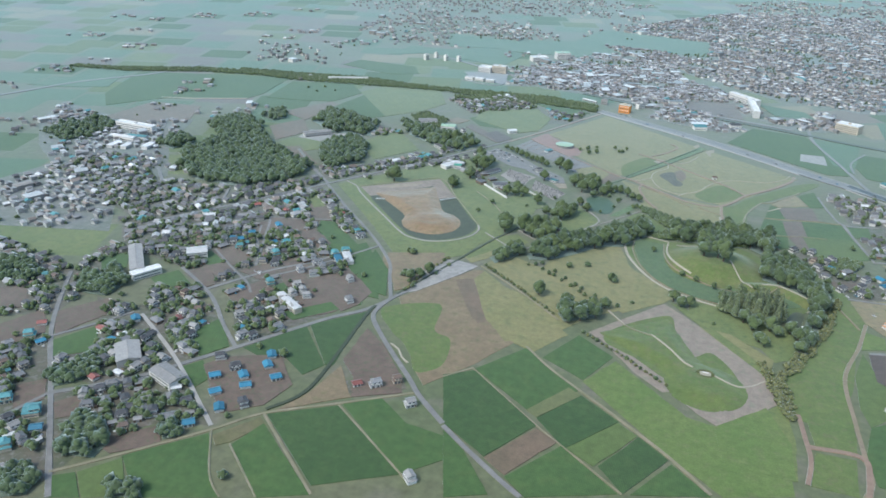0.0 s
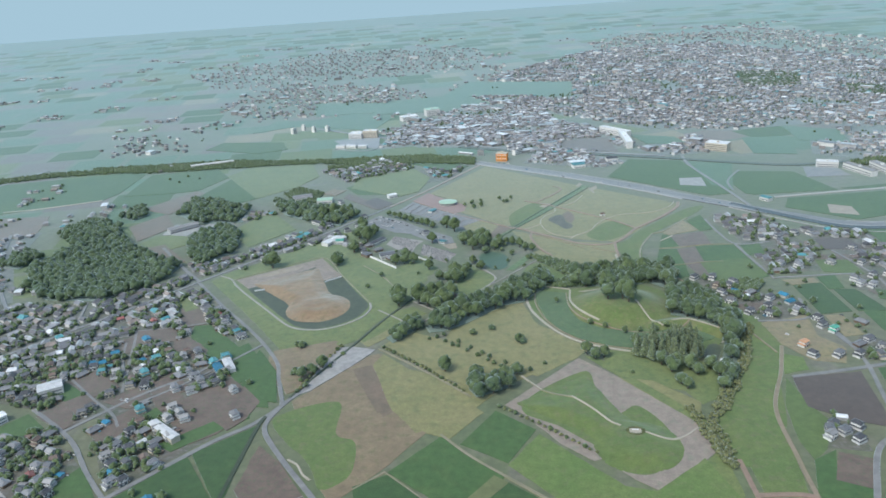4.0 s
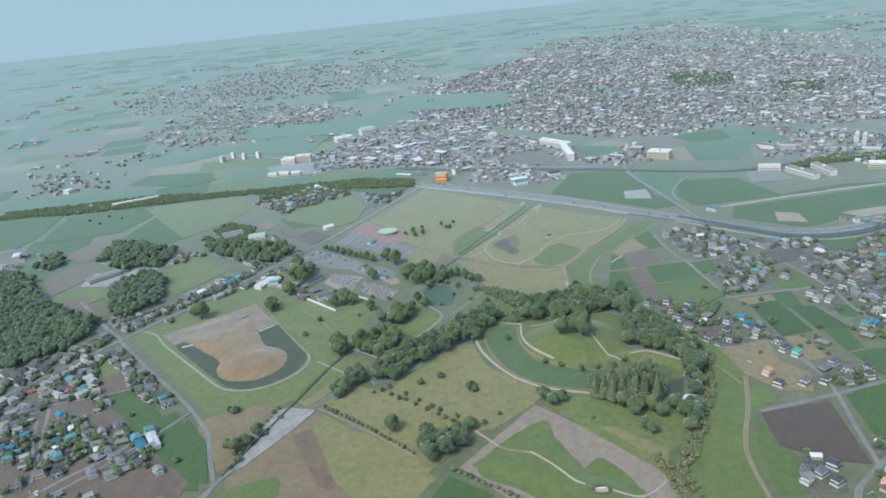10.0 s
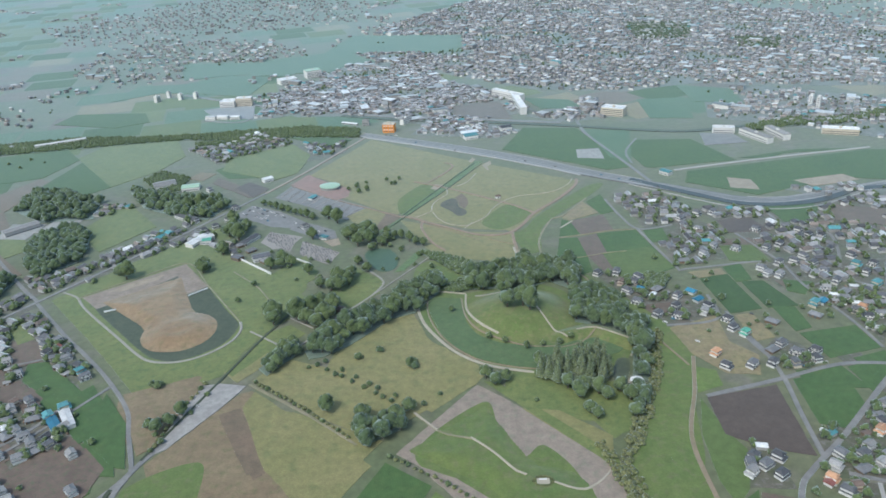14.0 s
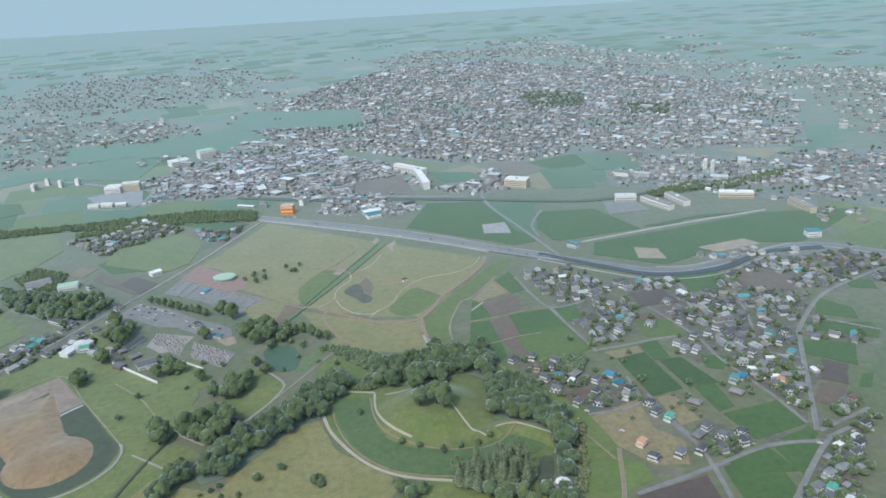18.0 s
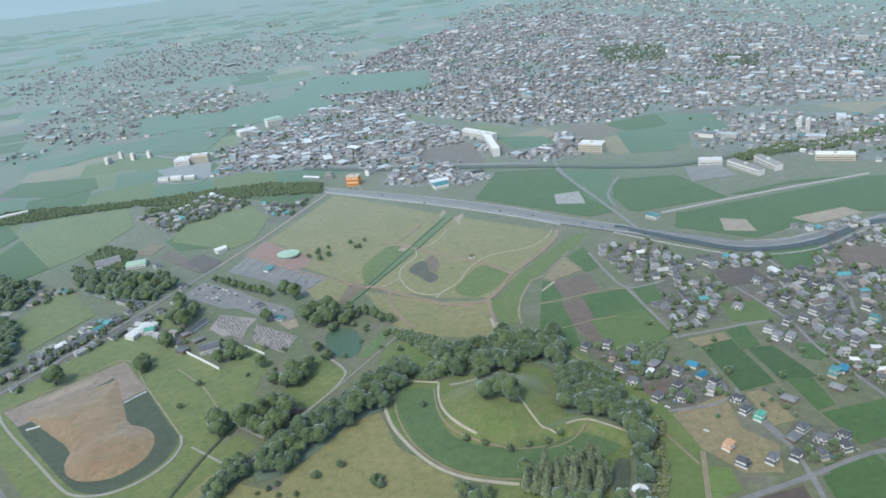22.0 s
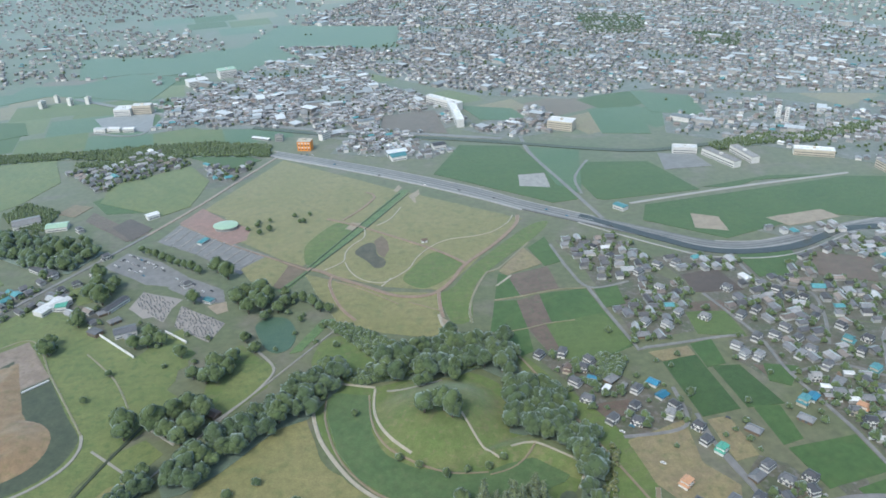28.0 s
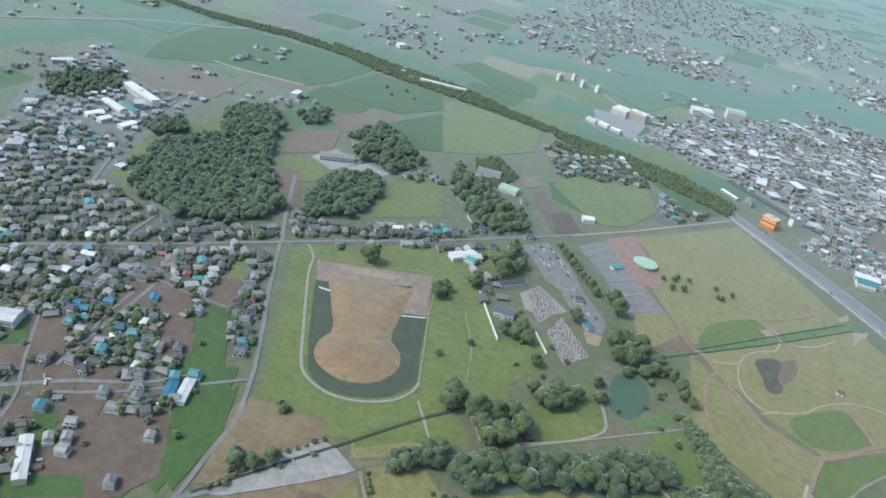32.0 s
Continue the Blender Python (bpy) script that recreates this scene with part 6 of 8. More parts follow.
def house(w, d, roof, wall, storeys=2, hip=1.6, name="house", words=""):
    """A farmhouse or town house with walls, eaves, ridge, windows, door and a porch."""
    root = new(name)
    w, d, h = w * 0.84, d * 0.84, 2.7
    part("wall", boxed((-w / 2, w / 2, -d / 2, d / 2, -0.4, h)), wall, root)
    if storeys == 2:
        uw, ud, ox = w * 0.8, d * 0.86, w * 0.06
        part("roof", roof_mesh(w, d, h, 1.0, 0.6, 1.8), roof, root, "lower skirt roof")
        part("wall", boxed((-uw / 2 + ox, uw / 2 + ox, -ud / 2, ud / 2, h, h + 2.7)), wall, root)
        bm = roof_mesh(uw, ud, h + 2.7, ud * 0.27, 0.6, hip, False)
        bmesh.ops.translate(bm, verts=bm.verts[:], vec=(ox, 0, 0))
        top = part("roof", bm, roof, root)
        rx, rz = uw / 2 + 0.7 - hip, h + 2.92 + ud * 0.27
        part("ridge", boxed((ox - rx, ox + rx, -0.2, 0.2, rz - 0.08, rz + 0.24)), roof, top)
        for x in (-uw * 0.25, uw * 0.25):
            part("window", boxed((x + ox - 0.85, x + ox + 0.85, -ud / 2 - 0.06, -ud / 2 + 0.02, h + 0.9, h + 2.1)), "window_glass", root)
        part("balcony", boxed((ox - uw * 0.3, ox + uw * 0.3, -ud / 2 - 1.1, -ud / 2 - 1.0, h + 0.7, h + 1.6), (ox - uw * 0.3, ox + uw * 0.3, -ud / 2 - 1.1, -ud / 2, h + 0.6, h + 0.72)), wall, root)
    else:
        top = part("roof", roof_mesh(w, d, h, d * 0.28, 0.7, hip, False), roof, root)
        rx, rz = w / 2 + 0.8 - hip, h + 0.22 + d * 0.28
        part("ridge", boxed((-rx, rx, -0.2, 0.2, rz - 0.08, rz + 0.24)), roof, top)
    for x in (-w * 0.28, w * 0.12):
        part("window", boxed((x - 1.0, x + 1.0, -d / 2 - 0.06, -d / 2 + 0.02, 0.4, 2.2)), "window_glass", root)
    part("door", boxed((w * 0.33, w * 0.33 + 1.1, -d / 2 - 0.07, -d / 2 + 0.02, 0, 2.1)), "wood_wall", root)
    return tagged(root, words, "house", "village houses")


def shed(w, d, h, roof, wall, words, name="shed", rise=0.12):
    root = new(name)
    part("wall", boxed((-w / 2, w / 2, -d / 2, d / 2, -0.4, h)), wall, root)
    part("roof", roof_mesh(w, d, h, d * rise, 0.35, 0.0), roof, root)
    part("door", boxed((-w * 0.2, w * 0.2, -d / 2 - 0.07, -d / 2 + 0.02, 0, h * 0.8)), "plaster_grey", root)
    return tagged(root, words, "shed" if name == "shed" else "building", "village sheds")


PROTOS = [
    house(11, 8, "tile_dark", "plaster_white", 2, 2.0, words="two-storey house with dark tiled hip roof and white walls"),
    house(10, 7.5, "tile_grey", "plaster_cream", 2, 1.0, words="two-storey house with grey tiled roof and cream walls"),
    house(13, 8.5, "tile_silver", "wood_wall", 1, 2.6, words="old low farmhouse with weathered silver-grey tiled roof"),
    house(12, 8, "tile_grey", "plaster_white", 2, 2.2, words="two-storey farmhouse with grey tiled roof"),
    house(9, 7.5, "tile_brown", "plaster_cream", 2, 0.8, words="small two-storey house with brown roof"),
    house(10, 8, "sheet_grey", "plaster_white", 2, 0.0, words="two-storey white house with pale grey gabled roof"),
    house(11, 7, "tile_dark", "plaster_grey", 1, 1.5, words="single-storey house with dark tiled roof"),
    house(9, 7, "sheet_blue", "plaster_white", 1, 0.5, words="single-storey house with bright blue sheet roof"),
    house(10, 8, "sheet_teal", "plaster_cream", 2, 1.4, words="two-storey house with teal roof and cream walls"),
    house(9, 7, "sheet_red", "plaster_white", 1, 0.6, words="single-storey house with faded red roof"),
    house(12, 8, "tile_silver", "plaster_white", 2, 2.4, words="large two-storey house with silver-grey tiled roof"),
]
SHEDS = [
    shed(6, 4.5, 2.6, "sheet_grey", "wood_wall", "small wooden shed with grey sheet roof"),
    shed(7, 5, 2.7, "sheet_blue", "plaster_grey", "garden shed with blue sheet roof"),
    shed(8, 5, 3.0, "sheet_white", "plaster_grey", "grey shed with a white sheet roof"),
    shed(6, 4, 2.5, "tile_brown", "wood_wall", "wooden shed with a brown roof"),
    shed(7, 5, 2.8, "sheet_teal", "plaster_grey", "small shed with teal sheet roof"),
]
# ---- joined houses of the farther quarters ----
FAR_ROOFS = ("town_roof", "town_roof_warm", "town_roof_dark", "town_roof_pale", "sheet_teal", "village_roof")
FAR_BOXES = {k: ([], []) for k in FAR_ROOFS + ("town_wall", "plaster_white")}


def far_house(x, y, a, w, d, h, rise, roof, hip=0.75):
    c, s = math.cos(a), math.sin(a)

    def put(key, coords, faces):
        v, f = FAR_BOXES[key]
        k = len(v)
        v += [(x + px * c - py * s, y + px * s + py * c, pz) for px, py, pz in coords]
        f += [tuple(i + k for i in face) for face in faces]

    w2, d2 = w / 2, d / 2
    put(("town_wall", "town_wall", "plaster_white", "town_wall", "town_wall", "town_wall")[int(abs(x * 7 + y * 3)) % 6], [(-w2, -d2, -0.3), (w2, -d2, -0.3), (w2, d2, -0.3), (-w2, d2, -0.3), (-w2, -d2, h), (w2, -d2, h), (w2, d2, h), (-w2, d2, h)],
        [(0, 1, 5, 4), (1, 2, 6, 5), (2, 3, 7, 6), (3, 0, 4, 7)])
    e, g = w2 + 0.7, d2 + 0.7
    put(roof, [(-e, -g, h), (e, -g, h), (e, g, h), (-e, g, h), (-e * hip, 0, h + rise), (e * hip, 0, h + rise)],
        [(3, 2, 1, 0), (0, 1, 5, 4), (2, 3, 4, 5), (1, 2, 5), (3, 0, 4)])


def far_town(step, pts):
    """A quarter of the distant town: streets of small houses on grey yards, with blocks, halls and garden trees between."""
    rng = random.Random(int(abs(pts[0][0]) + abs(pts[0][1])))
    base = rng.uniform(0, 1.5)
    TOWNS.append(pts)
    if step < 22:
        patch("town_ground", pts, under=True)
    edges = [(Vector(a), Vector(b)) for a, b in zip(pts, pts[1:] + pts[:1])]
    for x, y in fill(pts, step * (0.70 if step < 22 else 0.86), rng):
        rim = min((Vector((x, y)) - a - (b - a) * max(0.0, min(1.0, (Vector((x, y)) - a).dot(b - a) / (b - a).length_squared))).length for a, b in edges)
        if rng.random() < math.exp(-rim / (16 if step < 22 else 70)) * 0.9:
            continue
        lie = noise.noise(Vector((x * 0.011, y * 0.011, 1)))
        if rng.random() < 0.12 or crowd(x, y, 8) or lie < -0.36:
            if lie < -0.2 and rng.random() < 0.5:
                FAR_TREES.append((x, y, rng.uniform(2.0, 4.5)))
            continue
        if any(x0 < x < x1 and y0 < y < y1 and inside(x, y, poly) for poly, x0, x1, y0, y1 in BLOCKS):
            continue
        big = rng.random() < 0.03
        w, d, h = (rng.uniform(14, 30), rng.uniform(9, 16), rng.uniform(5, 10)) if big else (rng.uniform(6, 10), rng.uniform(5, 7.5), rng.uniform(2.8, 5.4))
        a = base + 0.5 * noise.noise(Vector((x * 0.003, y * 0.003, 7))) + rng.choice((0, 1.5708)) + rng.uniform(-0.12, 0.12)
        roof = "town_roof_pale" if big and rng.random() < 0.6 else rng.choices(FAR_ROOFS, (8, 3.2, 3.4, 1.5, 0.35, 0.6))[0]
        far_house(x, y, a, w, d, h, 0.3 if big else d * 0.26, roof)
        if rng.random() < 0.34:
            FAR_TREES.append((x + step * 0.36, y + rng.uniform(-4, 4), rng.uniform(1.6, 3.6)))


HOUSE_WEIGHTS = [6, 5, 5, 6, 3, 4, 4, 0.6, 0.7, 1, 4]
PLACED = []


def crowd(x, y, gap):
    return any((x - a) ** 2 + (y - b) ** 2 < gap * gap for a, b in PLACED if abs(x - a) < gap)


CLUTTER = ("foliage", "plaster_grey", "white_paint", "tile_dark", "foliage", "wood_wall", "concrete")


def village(step, pts):
    rng = random.Random(int(abs(pts[0][0]) * 3 + abs(pts[1][1])))
    turn = math.atan2(pts[1][1] - pts[0][1], pts[1][0] - pts[0][0])
    patch("yard", pts, under=True)
    gardens = []
    clutter = {k: ([], []) for k in CLUTTER}
    for x, y in fill(pts, step * 0.86, rng):
        if crowd(x, y, step * 0.68) or not clear_of(x, y, 4.5) or rng.random() < 0.1 or any(inside(x, y, w) for w in WOODS):
            continue
        PLACED.append((x, y))
        small = rng.random() < 0.28
        if math.hypot(x - 12, y - 75) > 670:
            far_house(x, y, turn + rng.choice((0, 1.5708)) + rng.uniform(-0.12, 0.12), rng.uniform(6, 12), rng.uniform(5, 8.5), rng.uniform(2.5, 4.4), rng.uniform(1.5, 2.8), rng.choices(FAR_ROOFS, (4, 2.5, 4, 0.9, 0.9, 8))[0], rng.choice((0.7, 1.0)))
            for _ in range(rng.randint(2, 5)):
                gardens.append((x + step * rng.uniform(0.35, 0.6), y + rng.uniform(-7, 7), rng.uniform(1.6, 4.2)))
            continue
        ob = rng.choices(SHEDS, (3, 0.5, 2, 2, 0.5))[0] if small else rng.choices(PROTOS, HOUSE_WEIGHTS)[0]
        spin = turn + rng.choice((0, 0, 1.5708, 3.1416)) + rng.uniform(-0.12, 0.12)
        copy_thing(ob, Matrix.Translation((x, y, 0.0)) @ Matrix.Rotation(spin, 4, "Z"))
        for _ in range(rng.randint(3, 6)):
            a, far = rng.uniform(0, 6.28), step * rng.uniform(0.42, 0.66)
            gx, gy = x + far * math.cos(a), y + far * math.sin(a)
            if clear_of(gx, gy, 1.5):
                gardens.append((gx, gy, rng.uniform(2.0, 5.2)))
        for _ in range(rng.randint(1, 4)):
            a, far = rng.uniform(0, 6.28), step * rng.uniform(0.42, 0.62)
            gx, gy = x + far * math.cos(a), y + far * math.sin(a)
            if clear_of(gx, gy, 1.0):
                key = rng.choice(CLUTTER)
                w, d, h = (rng.uniform(3, 9), rng.uniform(0.7, 1.3), rng.uniform(1.0, 1.8)) if key == "foliage" else (rng.uniform(1.5, 4.4), rng.uniform(1.2, 2.4), rng.uniform(0.8, 2.3))
                v, f = clutter[key]
                k, c, s = len(v), math.cos(turn + (1.57 if a > 3 else 0)), math.sin(turn + (1.57 if a > 3 else 0))
                v += [(gx + (px * c - py * s) * t, gy + (px * s + py * c) * t, z) for z, t in ((-0.2, 1), (h * 0.8, 1), (h, 0.8)) for px, py in ((-w / 2, -d / 2), (w / 2, -d / 2), (w / 2, d / 2), (-w / 2, d / 2))]
                f += [(k + q * 4 + i, k + q * 4 + (i + 1) % 4, k + q * 4 + 4 + (i + 1) % 4, k + q * 4 + 4 + i) for q in (0, 1) for i in range(4)] + [(k + 8, k + 9, k + 10, k + 11)]
    for key, (v, f) in clutter.items():
        if v:
            tagged(mesh_object("garden_hedges" if key == "foliage" else "yard_clutter", v, f, key), "clipped garden hedges between the houses" if key == "foliage" else "tanks, carports and stored goods in the yards", "hedges" if key == "foliage" else "clutter", kind="stuff")
    if gardens:
        forest("garden_trees", gardens, "foliage", "small garden trees and clipped bushes between the houses", TINY_CROWNS)


PROTOS.append(house(10, 8, "roof_orange", "plaster_white", 2, 1.2, words="new two-storey house with pale orange roof and white walls"))
PROTOS.append(house(10, 8, "sheet_green", "plaster_white", 2, 1.0, words="two-storey house with bright sea-green roof"))
HOUSE_WEIGHTS += [0.3, 0.2]


def homes(kind, spots):
    for k, (x, y) in enumerate(spots):
        PLACED.append((x, y))
        copy_thing(PROTOS[kind], Matrix.Translation((x, y, 0)) @ Matrix.Rotation(0.72 + 1.5708 * (k % 4) + 0.1 * math.sin(k * 2.3), 4, "Z") @ Matrix.Scale(1.12 if kind in (7, 8) else 1.0, 4))


def hall(width, high, roof, wall, words, ends):
    """A hall, block or store along its long axis: walls, roof slab or low gable, rows of windows on the long sides, a roof unit."""
    (ax, ay), (bx, by) = ends
    long = max(6.0, math.hypot(bx - ax, by - ay))
    root = new("building")
    root.matrix_basis = Matrix.Translation(((ax + bx) / 2, (ay + by) / 2, 0)) @ Matrix.Rotation(math.atan2(by - ay, bx - ax), 4, "Z")
    PLACED.append(((ax + bx) / 2, (ay + by) / 2))
    for k in range(int(long / 10)):
        PLACED.append((ax + (bx - ax) * k * 10 / long, ay + (by - ay) * k * 10 / long))
    a, b = long / 2, width / 2
    part("wall", boxed((-a, a, -b, b, -0.4, high)), wall, root)
    if high >= 9:
        top = part("roof", boxed((-a, a, -b, -b + 0.4, high, high + 0.9), (-a, a, b - 0.4, b, high, high + 0.9), (-a, -a + 0.4, -b, b, high, high + 0.9), (a - 0.4, a, -b, b, high, high + 0.9), (-a + 0.4, a - 0.4, -b + 0.4, b - 0.4, high, high + 0.25)), roof, root, "flat roof with a parapet")
        part("roof_unit", boxed((-2, 2, -2, 2, high + 0.2, high + 2.6)), wall, top)
    else:
        part("roof", roof_mesh(long, width, high, width * 0.1, 0.4, 0), roof, root)
    floors = max(1, int(high / 3.3))
    for f in range(floors):
        z = 1.0 + f * 3.2
        for side in (-1, 1):
            y = side * b
            part("window", boxed((-a + 1.2, a - 1.2, min(y, y + side * 0.06), max(y, y + side * 0.06), z, z + 1.0)), "window_glass", root, "dark ribbon window")
    return tagged(root, words, "building")


hall(14, 8, "sheet_grey", "plaster_white", "a large pale grey factory hall", [(-575.7, 393.9), (-534.7, 347.4)])
hall(10, 7, "sheet_white", "plaster_white", "a white wing of the factory", [(-534.3, 337.6), (-519.7, 363.9)])
hall(16, 8, "sheet_white", "plaster_white", "a white warehouse with a flat roof", [(-514.7, 403.3), (-497.7, 416.1)])
hall(20, 7, "sheet_grey", "plaster_grey", "a grey concrete warehouse", [(-449.9, 231.2), (-429.2, 209.0)])
hall(16, 7, "sheet_grey", "plaster_white", "a pale warehouse with a teal front bay", [(-401.4, 210.6), (-373.3, 200.3)])
hall(8, 6, "sheet_white", "plaster_cream", "a white row of flats", [(-375.0, 362.5), (-342.4, 341.3)])
hall(8, 4, "sheet_blue", "plaster_white", "a long shed with a light blue roof", [(-366.0, 467.0), (-352.0, 451.1)])
hall(8, 4, "sheet_white", "plaster_white", "a long shed with a white roof", [(-358.4, 475.9), (-343.1, 454.9)])
hall(14, 4, "sheet_teal", "plaster_cream", "a workshop with a teal sheet roof", [(-460.2, 127.9), (-450.8, 134.4)])
hall(12, 13, "sheet_white", "plaster_white", "a long white school block", [(34, 1449), (86, 1393)])
hall(12, 13, "sheet_white", "plaster_white", "a white wing of the school", [(71, 1404), (82, 1305)])
hall(22, 14, "sheet_white", "plaster_cream", "a cream commercial building", [(219, 1290), (254, 1272)])
hall(10, 20, "sheet_white", "plaster_white", "a pale concrete tower block of flats", [(571, 1280), (574, 1278)])
hall(10, 20, "sheet_white", "plaster_white", "a pale concrete tower block of flats", [(579, 1268), (582, 1266)])
hall(14, 9, "sheet_white", "plaster_white", "a long white factory block", [(372, 1161), (404, 1153)])
hall(12, 9, "sheet_grey", "plaster_white", "a long white office block", [(414, 1148), (439.0, 1092.6)])
hall(12, 9, "sheet_grey", "plaster_white", "a long pale office block", [(456, 1154), (468, 1104)])
hall(14, 9, "sheet_white", "plaster_cream", "a long white roadside store", [(532, 1135), (581, 1118)])
hall(10, 10, "sheet_grey", "plaster_cream", "a pale brown office block", [(618.8, 1075.7), (626.0, 1024.5)])
hall(20, 6, "sheet_teal", "plaster_white", "a store with a pale teal roof", [(-25, 1180), (-4, 1187)])
hall(16, 6, "tile_dark", "plaster_white", "a hall with a dark roof", [(36, 1218), (54, 1223)])
hall(24, 12, "sheet_white", "plaster_white", "a white stepped public hall", [(-506, 1455), (-477, 1453)])
hall(14, 16, "sheet_white", "plaster_cream", "a cream and white hall block", [(-476, 1456), (-444, 1455)])
hall(26, 10, "sheet_white", "plaster_white", "a white factory hall with sheet roof", [(-428, 1621), (-395, 1641)])
hall(24, 16, "hall_roof_green", "plaster_white", "a hall with a pale green curved roof", [(-379, 1672), (-349, 1688)])
hall(10, 6, "sheet_white", "plaster_white", "a white roadside store with sheet roof", [(-510, 1364), (-491, 1361)])
hall(10, 6, "sheet_white", "plaster_white", "a white roadside store with sheet roof", [(-488, 1365), (-467, 1360)])
hall(10, 6, "sheet_white", "plaster_white", "a white roadside store with sheet roof", [(-462, 1358), (-444, 1358)])
hall(6, 3, "sheet_white", "plaster_grey", "a low white canopy by the road", [(-242, 1297), (-214, 1284)])
hall(8, 9, "sheet_grey", "plaster_grey", "a grey concrete office building", [(-204, 1281), (-192, 1281)])
hall(8, 10, "sheet_grey", "plaster_white", "a pale concrete office building", [(-134, 1273), (-120, 1292)])
hall(14, 8, "sheet_teal", "plaster_white", "a large shed with teal roof", [(568.0, 943.8), (586.0, 941.7)])
hall(10, 5, "sheet_teal", "plaster_white", "a shop with a turquoise roof", [(251.6, 987.1), (261.5, 975.1)])
hall(12, 11, "sheet_white", "plaster_white", "a long white hospital block", [(-919.7, 768.1), (-843.9, 763.0)])
hall(10, 6, "sheet_white", "plaster_white", "a white hall with a flat roof", [(-887.8, 715.8), (-843.6, 716.1)])
hall(10, 6, "sheet_teal", "plaster_white", "a hall with a teal roof", [(-861.6, 724.3), (-831.1, 727.2)])
hall(10, 5, "sheet_white", "plaster_white", "a long white sheet-roofed warehouse", [(-853.7, 670.6), (-854.1, 693.6)])
hall(10, 5, "sheet_white", "plaster_white", "a long white sheet-roofed warehouse", [(-832.3, 674.9), (-833.8, 691.9)])
hall(10, 5, "sheet_white", "plaster_white", "a long white sheet-roofed warehouse", [(-802.5, 686.0), (-805.1, 708.3)])
hall(14, 6, "sheet_grey", "plaster_grey", "a wide grey greenhouse roof", [(-617.7, 849.2), (-587.3, 880.7)])
hall(22, 5, "sheet_grey", "plaster_white", "a low pale museum building", [(-478.0, 1004.3), (-449.9, 1018.4)])
hall(16, 5, "hall_roof_green", "plaster_white", "a museum wing with a pale green roof", [(-432.1, 993.4), (-408.0, 998.1)])
hall(12, 4, "tile_grey", "plaster_white", "a long low grey hall", [(-404.0, 894.3), (-374.3, 873.5)])
hall(10, 5, "sheet_white", "plaster_white", "a white shop with a sheet roof", [(-318.0, 1011.6), (-306.5, 1020.6)])
hall(8, 12, "sheet_white", "plaster_white", "a white block of flats", [(-661, 1509), (-657, 1520)])
hall(8, 12, "sheet_white", "plaster_white", "a white block of flats", [(-647, 1544), (-645, 1550)])
hall(8, 12, "sheet_white", "plaster_white", "a white block of flats", [(-615, 1522), (-612, 1529)])
hall(8, 12, "sheet_white", "plaster_white", "a white block of flats", [(-584, 1526), (-581, 1534)])
hall(8, 6, "sheet_white", "plaster_white", "a long white greenhouse", [(-769, 1224), (-694, 1259)])
hall(10, 5, "sheet_white", "plaster_white", "a white sheet-roofed hall", [(-349.1, 805.0), (-335.7, 820.7)])
hall(8, 3, "tile_brown", "wood_wall", "a brown wooden rest hut", [(-164.2, 640.4), (-144.8, 629.7)])
hall(13, 5, "tile_grey", "plaster_white", "a temple hall with a grey tiled roof", [(-268.3, 752.7), (-250.4, 760.6)])
hall(9, 4, "tile_grey", "wood_wall", "a temple gate house with a grey tiled roof", [(-293.0, 761.2), (-282.6, 754.6)])
hall(9, 4, "tile_dark", "plaster_white", "a temple lodge with a dark tiled roof", [(-292.0, 794.4), (-279.1, 819.3)])
hall(12, 5, "sheet_white", "plaster_white", "a white sheet-roofed hall", [(-357.0, 794.5), (-344.1, 821.5)])
hall(10, 5, "sheet_green", "plaster_white", "a small hall with a turquoise roof", [(-343.8, 806.8), (-333.4, 808.3)])
hall(7, 3, "sheet_teal", "plaster_white", "a ticket hut with a teal roof", [(-235.2, 934.4), (-229.1, 945.9)])
hall(7, 3, "sheet_teal", "plaster_white", "a shelter with a teal roof", [(-198.7, 810.6), (-189.8, 805.6)])
homes(0, [(-352.9, 839.7), (-373.4, 872.9), (-340.7, 851.3), (-330.6, 871.1)])
homes(3, [(-331.9, 910.4), (-388.8, 983.6), (-222.9, 840.5)])
homes(2, [(-276.6, 777.7), (-254.7, 749.1), (-292.9, 793.7)])
homes(7, [(-354.4, 223.4), (-332.7, 232.3), (-323.2, 220.6), (-322.0, 252.9), (-306.3, 239.9), (-325.8, 187.6), (-341.2, 204.3), (-327.0, 267.7), (-336.0, 163.0), (-476.0, 273.3), (-436.6, 116.3)])
homes(8, [(-485.3, 134.4), (-440.6, 92.5), (-542.7, 214.7), (-429.3, 445.5), (-453.1, 130.7)])
homes(5, [(-189.1, 248.4), (-157.0, 168.9), (-367.1, 356.9), (-351.7, 345.9), (-391.8, 316.5), (-427.1, 289.6)])
homes(10, [(-225.5, 262.2), (-385.0, 421.2), (-366.7, 418.7), (-308.2, 381.6)])
homes(9, [(-240.0, 257.5), (-439.8, 288.4), (-549.0, 235.0)])
homes(4, [(-211.3, 274.2), (-355.7, 315.3), (-431.6, 308.3)])
homes(0, [(-345.6, 239.9), (-311.2, 199.1), (-365.6, 248.5), (-399.6, 169.0), (-388.5, 151.4)])
homes(7, [(320.3, 617.2), (202.9, 644.7), (205.3, 628.3)])
homes(8, [(310.9, 612.2), (384.5, 688.5), (385.5, 646.8)])
homes(11, [(195.0, 534.0), (351.6, 601.8)])
homes(12, [(230.1, 564.6)])
homes(0, [(180.2, 615.6), (198.5, 514.4), (222.8, 574.6), (221.9, 590.0), (238.0, 516.8), (211.5, 614.4), (117.1, 689.6), (280.4, 534.2)])
